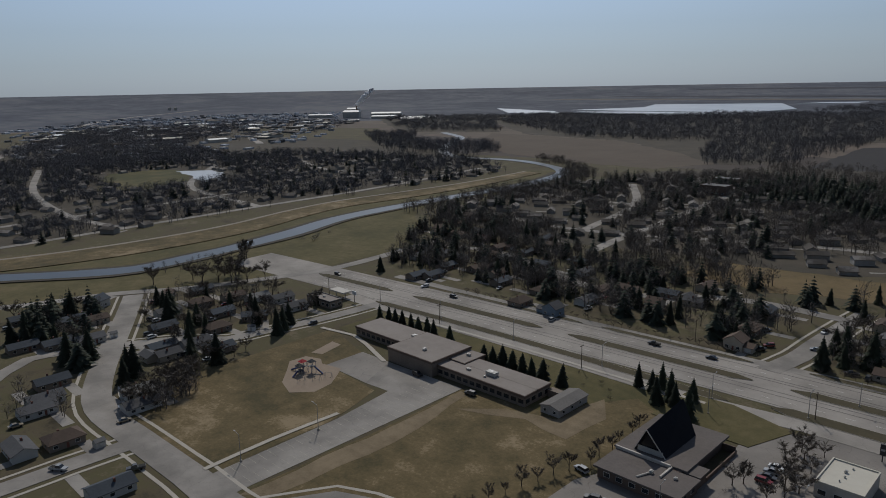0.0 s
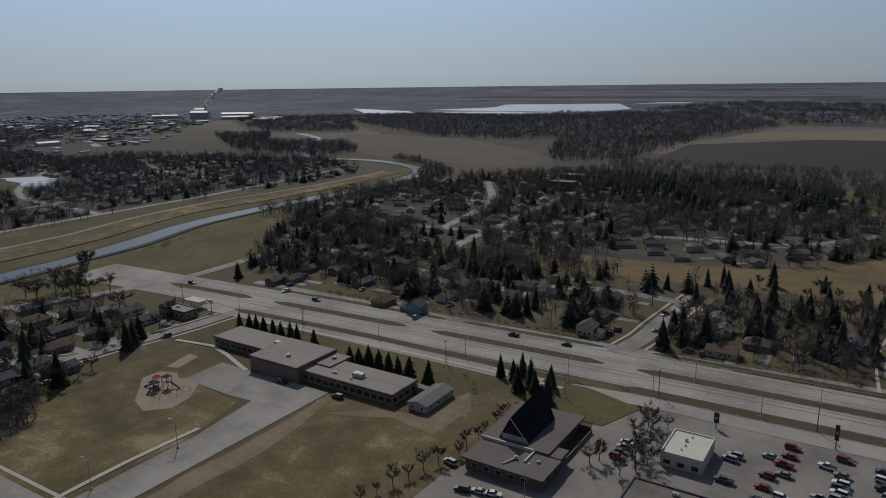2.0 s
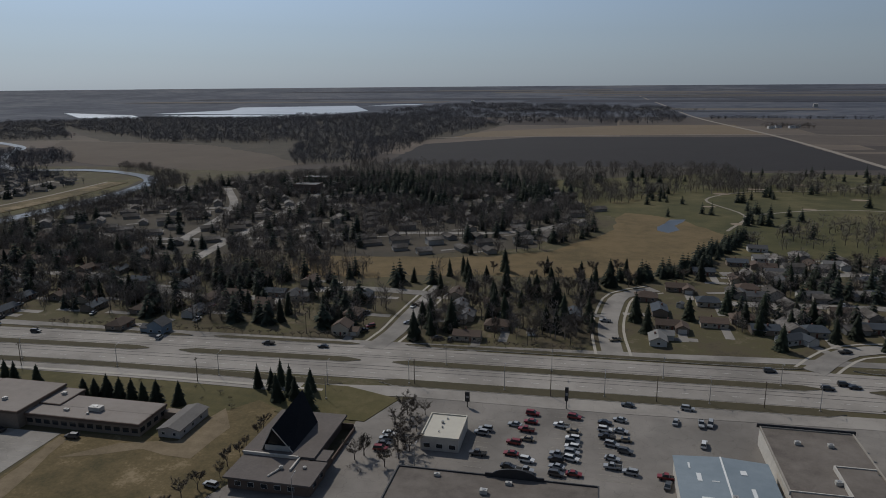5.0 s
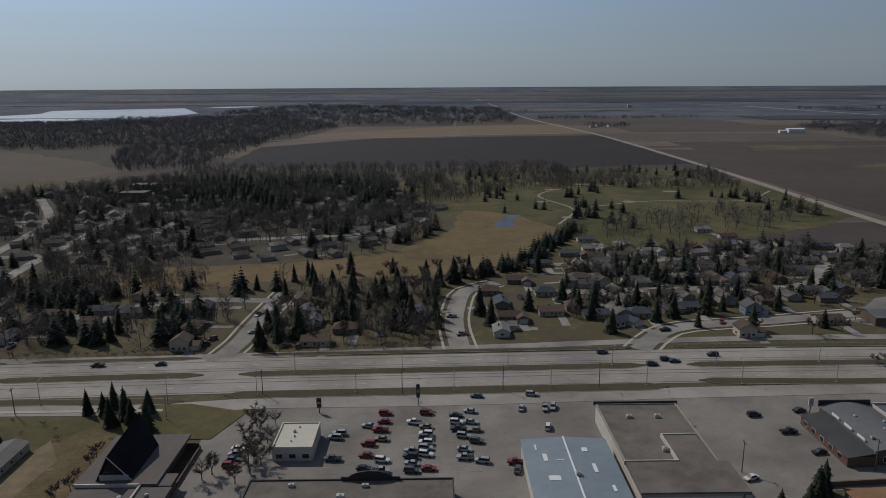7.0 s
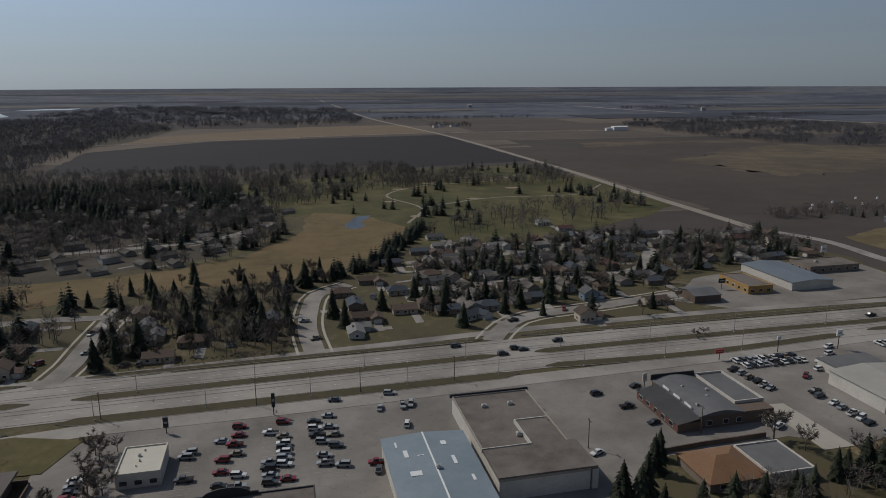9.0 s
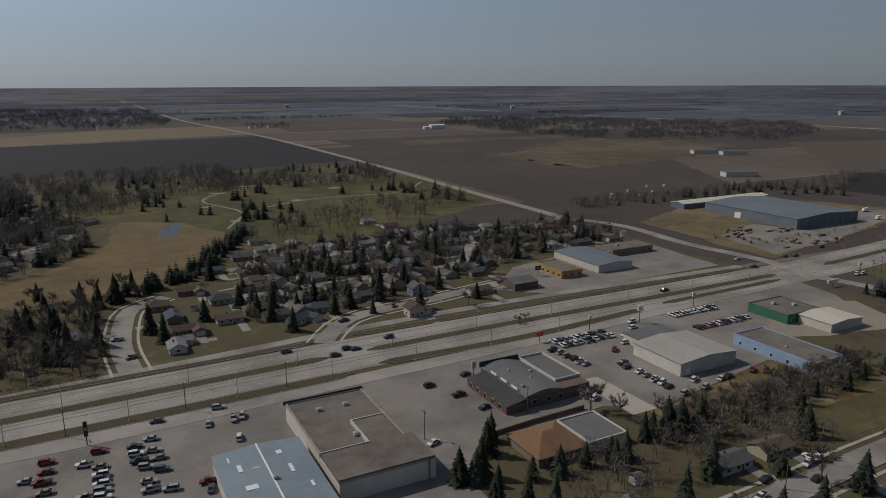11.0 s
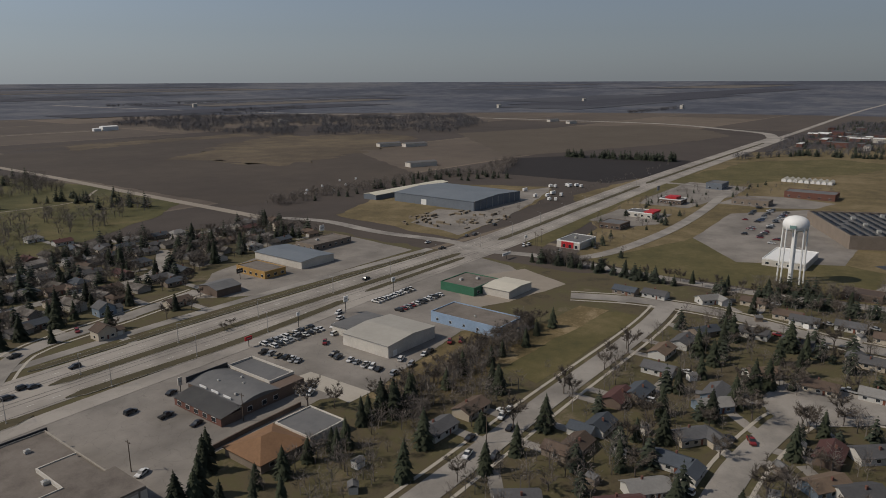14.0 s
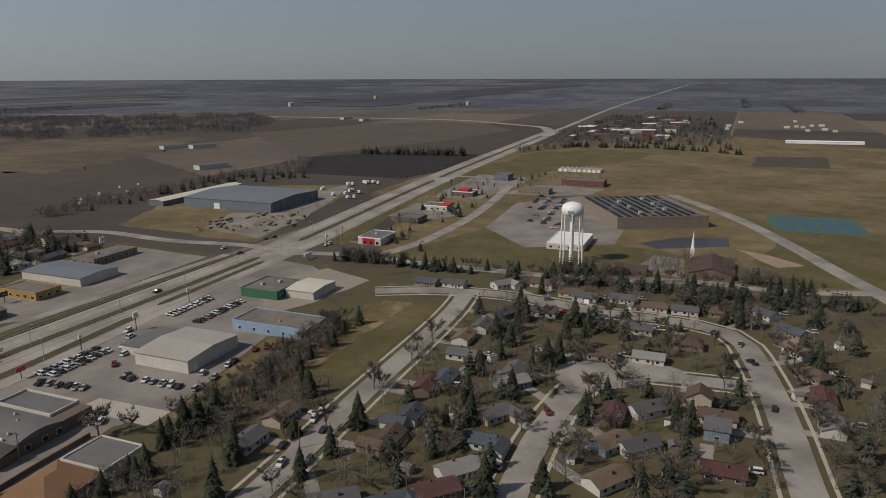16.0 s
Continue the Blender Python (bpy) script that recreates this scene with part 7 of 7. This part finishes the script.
def park(x, y, rot, kind=None, colour=None):
    kind = frng.choice((0, 0, 1, 1, 2)) if kind is None else kind
    colour = colour or frng.choice(("white", "white", "silver", "silver", "black", "black", "dark grey", "silver", "dark grey", "dark red", "white", "tan"))
    m = pose(x, y, 0.19, 0, 0, rot)
    if CARS[kind, colour] is None:
        rgb = dict((n, c) for c, n in CAR_PAINT)[colour]
        mat = bpy.data.materials.get(colour + "_car_paint") or plain(colour + "_car_paint", rgb, 0.3, 0.05, spec=0.6)
        CARS[kind, colour] = car_proto(kind, mat, colour)
        CARS[kind, colour].matrix_basis = m
    else:
        copy_thing(CARS[kind, colour], m)


def park_all(spots, rot, wob=6, kind=None, colour=None):
    for x, y in spots:
        park(x, y, rot + frng.choice((0, 180)) + frng.uniform(-wob, wob), kind, colour)


park_all([(-22, 197), (-22, 191), (-7, 161), (19, 164)], -8, 6, None, "dark red")
park_all([(-21, 160), (-12, 171)], -8, 6, None, "silver")
park_all([(-27, 188), (-23, 185), (-22, 179), (-26, 176), (-36, 183), (-37, 180.3), (-26, 169), (-21, 166), (-26, 161.5), (-36, 167), (-12, 190), (-8, 187), (-8, 197), (-8, 182), (-8, 179.3), (-8, 176.5), (-8, 173), (-12.5, 168), (-8, 169.3), (-12, 164), (-12, 160)], -8)
park_all([(7, 198), (2, 195), (7, 190), (2, 190), (2.5, 185), (8, 184.5), (4, 180.5), (8, 177), (4, 172), (4, 167), (9, 165), (10, 210), (30, 211)], -8)
park_all([(25, 200), (33, 200), (36, 200.5), (32, 186), (19, 160)], 80)
park_all([(-66, 174), (-66, 170.5), (-66, 167.3), (-66, 164)], 0, 3)
park_all([(-107, 135)], -10)
park_all([(-92, 126), (-96.5, 124.5), (-88, 127)], 10)
park_all([(-246 + 80, 152), (-193, 151)], 0, 8)
for i in range(10):
    park(171 + i * 2.9, 208.5, 90 + frng.uniform(-4, 4))
    park(172 + i * 2.9, 203.3, 90 + frng.uniform(-4, 4))
park_all([(165, 201), (166, 197), (166, 193), (167, 189), (167, 185.5), (167.5, 182.5)], 20, 5)
for i in range(11):
    park(243 + i * 2.7, 210.8, 90 + frng.uniform(-4, 4), None, "white" if i < 9 else None)
    park(240 + i * 3.2, 192.6, 90 + frng.uniform(-4, 4))
park_all([(219, 213), (214, 206.5), (204, 200.5), (198, 193.5)], 10, 5, 1, "white")
park_all([(188, 189)], 40, 5, 2, "dark red")
park_all([(194, 151), (181, 176), (180, 172.5), (181, 166.5), (181, 163), (181, 158), (181, 154.5), (181, 151), (182, 144), (192, 144), (204, 147), (207.5, 147)], 15, 8)
park_all([(221, 147), (225, 144)], 30, 8, 2, "dark red")
park_all([(103, 193), (109, 181), (120, 196), (112, 168)], 15, 10, None, "black")
park_all([(85, 154), (150.5, 156), (154.5, 160)], 20, 10, None, "white")
park_all([(89, 243), (92, 241), (-141, 242), (110, 247.5), (82, 238), (-116, 243), (-339, 224)], 3, 3, None, "black")
park_all([(65, 251.5), (270, 244), (-254, 236)], 3, 3)
park_all([(177, 91.5), (172, 85), (159, 91.5), (154, 79), (150, 86), (182, 92)], 10, 6)
park_all([(395, 265), (402, 263), (440, 271), (393, 216), (398, 215), (386, 189), (394, 189), (417, 175), (362, 274), (354, 255), (299, -40)], 10, 30)
park_all([(-105, 265), (-112, 290), (-246, 62)], 60, 10)
for i in range(56):
    u, v = frng.random() ** 0.7, frng.random()
    park(492 + 125 * u + 8 * round(v * 3), 84 + 12 * round(v * 3) + 9 * u + frng.uniform(-1, 1), 105 + frng.uniform(-8, 8), None, frng.choice(("black", "dark grey", "silver", "white", "dark blue", "dark red", "black")))
for h in list(CLEAR)[:90]:
    if frng.random() < 0.5:
        park((h[0] + h[1]) / 2 + 6 + frng.uniform(-1, 1), h[2] - 3, 90 + frng.uniform(-10, 10))


# ---- garden sheds and a few cars in the northern streets ----
def garden_shed(x, y, rot, mat, word):
    t = thing("garden_shed", f"small {word} garden shed on a back lawn", "shed", "garden sheds", pose(x, y, 0.05, 0, 0, rot))
    part("wall", boxes((-1.6, 1.6, -1.3, 1.3, 0, 2.1)), mat, t)
    b = bmesh.new()
    for z in (2.1, 2.25):
        v = [b.verts.new(p) for p in ((-1.8, -1.6, z), (1.8, -1.6, z), (1.8, 0, z + 0.8), (-1.8, 0, z + 0.8), (1.8, 1.6, z), (-1.8, 1.6, z))]
        b.faces.new((v[0], v[1], v[2], v[3]))
        b.faces.new((v[3], v[2], v[4], v[5]))
    part("roof", b, GREY_ROOF, t)
    door(t, 0, -1.32, 0.9, 1.8, "s", STUCCO)


for i, (x, y) in enumerate([(126, 108), (116, 100), (232, 44), (246, 52), (214, 8), (198, 10), (182, 8), (216, -18), (200, -20), (184, -20), (252, -58), (290, -56), (310, -78), (272, -82), (330, 50), (334, 30), (330, 8), (160, 50), (178, 50), (196, 50), (-262, 84), (-330, 88), (-300, 96), (-320, 138), (-290, 136), (-228, 44), (-40, 296), (-30, 276), (40, 330), (70, 330), (130, 322), (176, 336)]):
    garden_shed(x, y, (i * 47) % 180, (WHITE, STUCCO, BRICK_TAN)[i % 3], ("white", "pale", "brown")[i % 3])
park_all([(-88, 280), (-92, 305), (7, 275), (3, 300), (100, 278), (130, 288), (-104, 272), (-70, 262), (-64, 262), (120, 346), (160, 348), (-280, 240), (-320, 100), (-340, 110), (-275, 160), (-222, 30), (-205, 46), (210, 21), (240, -50), (280, -44)], 40, 60)


# ---- poles, lamps and signs ----
def lamp_proto():
    t = thing("street_lamp", "tall grey steel street lamp with one arm", "street lamp", "street lamps")
    part("pole", cyl(bmesh.new(), 0, 0, 0, 9.0, 0.13, 0.08, 8), STEEL, t)
    part("arm", rod(bmesh.new(), (0, 0, 8.9), (0, 2.2, 9.3), 0.06, 6), STEEL, t)
    part("lamp_head", boxes((-0.15, 0.15, 2.0, 2.8, 9.2, 9.4)), STEEL, t)
    part("base", boxes((-0.3, 0.3, -0.3, 0.3, -0.1, 0.4)), CONCRETE, t)
    return t


def pole_proto():
    t = thing("utility_pole", "weathered wooden utility pole with a cross-arm", "utility pole", "utility poles")
    part("pole", cyl(bmesh.new(), 0, 0, -0.1, 10.0, 0.17, 0.11, 8), POLE_WOOD, t)
    part("cross_arm", boxes((-0.06, 0.06, -1.2, 1.2, 9.2, 9.4)), POLE_WOOD, t)
    for y in (-1.0, 0, 1.0):
        part("insulator", cyl(bmesh.new(), 0, y, 9.4, 9.65, 0.07, n=6), GLASS, t)
    return t


first = lamp_proto()
spots = [(-70 + i * 36, axis_at(-70 + i * 36) - 19.2 + 0.02 * i * 3, 0) for i in range(8)] + [(-60 + i * 42, axis_at(-60 + i * 42) + 1, 180) for i in range(7)] + [(-280 + i * 45, 207, 0) for i in range(5)] + [(240 + i * 45, axis_at(240 + i * 45) + 1, 0) for i in range(12)] + [(-185, 98, 90), (-186, 70, 90), (-96, 195, 0), (-52, 152, 0), (-80, 130, 0)]
for i, (x, y, r) in enumerate(spots):
    m = pose(x, y, 0.25, 0, 0, r)
    if i:
        copy_thing(first, m)
    else:
        first.matrix_basis = m
first = pole_proto()
for i, (x, y) in enumerate([(84, 158), (-60 + 43, 213), (-68, 214), (56, 217.5), (20, 215.5), (-150, 200), (-230, 201), (-310, 196), (392, 205), (398, 210), (410, 212), (160, 86), (210, 84), (260, 84), (123, 158), (-30, 262), (-130, 258), (-182, 254)]):
    m = pose(x, y, 0.1, 0, 0, 0)
    if i:
        copy_thing(first, m)
    else:
        first.matrix_basis = m


def sign(x, y, h, w, face, mat, label, rot=0):
    t = thing("sign", label, "sign", "roadside signs", pose(x, y, 0.15, 0, 0, rot))
    part("post", cyl(bmesh.new(), 0, 0, -0.1, h, 0.16, n=8), DARK, t)
    part("board", boxes((-w / 2, w / 2, -0.25, 0.25, h - face, h)), mat, t)
    part("lettering", boxes((-w * 0.35, w * 0.35, -0.28, 0.28, h - face * 0.6, h - face * 0.4)), STEEL, t)


sign(-45, 199, 5.5, 1.6, 3.5, DARK, "narrow dark roadside sign on a post")
sign(-11, 204, 8, 1.2, 5, DARK, "tall narrow black pylon sign")
sign(76, 195, 5, 1.6, 3, DARK, "dark pylon sign by the store")
sign(122, 193, 6.5, 1.6, 3, STUCCO, "pale pylon sign by the restaurant")
sign(166, 212, 4.5, 3.5, 1.6, RED, "red sign board on low posts")
sign(222, 211, 8.5, 2.6, 2.6, SIGN_WHITE, "white square car-dealer sign on a pole")
sign(262, 216, 8, 2.4, 2.2, SIGN_WHITE, "white square sign on a pole")
sign(195, 214, 7, 1.6, 1.6, SIGN_WHITE, "small white sign on a pole")
sign(228, 302, 6, 4, 2.5, DARK, "dark roadside sign on two posts")
sign(330, 345, 9, 4, 4, SIGN_WHITE, "round white sign on a pole")
sign(404, 221, 5, 3, 2, SIGN_WHITE, "white board of a roadside sign")
sign(640, 220, 11, 5, 4, STORE_BLUE, "tall dark blue pylon sign")
sign(-288, 196, 6, 3, 2, SIGN_WHITE, "white sign at the filling station")
sign(358, 207, 4, 9, 1.6, SIGN_WHITE, "long red and white sign board")

# playground
pg = patch("playground", [(-243, 134), (-243, 126), (-228, 112), (-218, 108), (-211, 115), (-212, 124), (-217, 131), (-221, 135), (-231, 133), (-236, 136)], SAND, 0.16, "sandy playground bed with a soft rounded outline", "playground", rough=1.2)
patch("playground", [(-245, 138), (-249, 152), (-243, 152), (-240, 140)], SAND, 0.17, "small sandy playground bed", "playground", rough=0.6)
tower = thing("climbing_frame", "dark blue and red climbing frame with slides", "climbing frame", m=pose(-229, 124, 0.16))
PG_BLUE = plain("play_blue", (0.04, 0.06, 0.16), 0.5)
for x, y, h in ((-2, 0, 2.0), (2, 1.5, 2.6), (0, -3, 1.6)):
    part("deck", boxes((x - 1.2, x + 1.2, y - 1.2, y + 1.2, h - 0.12, h)), DARK, tower)
    for sx in (-1.1, 1.1):
        for sy in (-1.1, 1.1):
            part("post", cyl(bmesh.new(), x + sx, y + sy, -0.05, h + 2.0, 0.09, n=6), PG_BLUE, tower)
    b = bmesh.new()
    v = [b.verts.new(p) for p in ((x - 1.5, y - 1.5, h + 1.9), (x + 1.5, y - 1.5, h + 1.9), (x + 1.5, y + 1.5, h + 1.9), (x - 1.5, y + 1.5, h + 1.9), (x, y, h + 3.0))]
    for f in ((0, 1, 4), (1, 2, 4), (2, 3, 4), (3, 0, 4), (3, 2, 1, 0)):
        b.faces.new([v[i] for i in f])
    part("canopy", b, DARK if x > -1 else RED, tower)
for p, q in (((-2, -1, 1.9), (-6, -3, 0.2)), ((3, 2, 2.5), (7, 3, 0.2)), ((0, -4, 1.5), (1, -7, 0.2))):
    part("slide", rod(bmesh.new(), p, q, 0.35, 6), PG_BLUE, tower)
for x, y in ((-219, 122), (-217, 126), (-222, 117)):
    s = thing("swing", "steel swing frame on the sand", "swing", "swings", pose(x, y, 0.16, 0, 0, 25))
    for sx in (-1.5, 1.5):
        for sy in (-0.9, 0.9):
            part("leg", rod(bmesh.new(), (sx, sy, -0.05), (sx, 0, 2.5), 0.06, 6), STEEL, s)
    part("top_bar", rod(bmesh.new(), (-1.6, 0, 2.5), (1.6, 0, 2.5), 0.06, 6), STEEL, s)
    for sx in (-0.7, 0.7):
        part("seat", boxes((sx - 0.25, sx + 0.25, -0.1, 0.1, 0.5, 0.55)), RUBBER, s)
ribbon("footpath", [(-268, 160), (-248, 163.5), (-222, 155), (-214, 152)], 2, CONCRETE, 0.2, 0.1, label="pale concrete footpath to the school", category="path")
ribbon("footpath", [(-190, 60), (-191, 84), (-190, 110)], 1.8, CONCRETE, 0.2, 0.1, label="pale concrete walk beside the school lot", category="path")
ribbon("footpath", [(-262, 197), (-180, 201), (-100, 202)], 1.8, CONCRETE, 0.2, 0.1, label="pale concrete walk behind the school", category="path")
hip = thing("house", "long house with a broad orange-brown hipped roof", "house", "houses", pose(115, 135.5, 0.1))
gable(hip, -9, 9, -8.5, 8.5, 2.9, 3.0, BRICK_TAN, TAN_ROOF, True, 7.0)
for x in (-5, 0, 5):
    window(hip, x, -8.5, 1.0, 1.8, 1.2, "s")
ribbon("garden_wall", [(100, 149.5), (120, 151), (142, 151.5)], 0.5, BRICK_DARK, 1.6, 1.6, label="low dark wall beside the house", category="wall")

# lane lines along the carriageways
b = bmesh.new()
for x in range(-340, 700, 9):
    for o in (-11.2, 10.2):
        y = axis_at(x) + o
        v = [b.verts.new((x, y - 0.09, 0.24)), b.verts.new((x + 3, y - 0.09, 0.24)), b.verts.new((x + 3, y + 0.09, 0.24)), b.verts.new((x, y + 0.09, 0.24))]
        b.faces.new(v)
tagged(part("lane_lines", b, PAINT_LINE), "faded white dashed lane lines on the highway", "road marking", kind="structure")

TAR = plain("tar_joint", (0.11, 0.10, 0.095), 0.9)
b = bmesh.new()
for o in (-15.6, -7.4, -4.2, 4.4, 6.6, 14.0):
    ribbon("", [(x, axis_at(x) + o) for x in range(-340, 1000, 45)], 0.28, None, 0.215 - 0.0012 * LAID[0], 0.02, 15, b)
tagged(part("road_joints", b, TAR), "dark tarred joints along the highway", "road marking", kind="structure")
b = bmesh.new()
for x0, x1, y0, y1, n in ((-25, -20, 158, 200, 15), (-14.5, -9.6, 158, 200, 15), (-9.4, -5, 158, 200, 15), (0, 4.8, 160, 200, 14), (5.2, 10, 160, 200, 14), (-39, -34, 160, 190, 11), (-186, -181, 66, 148, 26), (-178, -173, 66, 148, 26), (172, 200, 200, 200.2, 2)):
    for i in range(n):
        y = y0 + (y1 - y0) * i / max(1, n - 1)
        b.faces.new([b.verts.new(p) for p in ((x0, y, 0.165), (x1, y, 0.165), (x1, y + 0.11, 0.165), (x0, y + 0.11, 0.165))])
tagged(part("stall_lines", b, plain("worn_paint", (0.36, 0.33, 0.27), 0.8)), "worn painted parking stall lines", "road marking", kind="structure")

for proto in FIRS + BARES + SHRUBS + HOUSES:
    if proto.name not in USED:
        for o in [*proto.children_recursive, proto]:
            bpy.data.objects.remove(o)
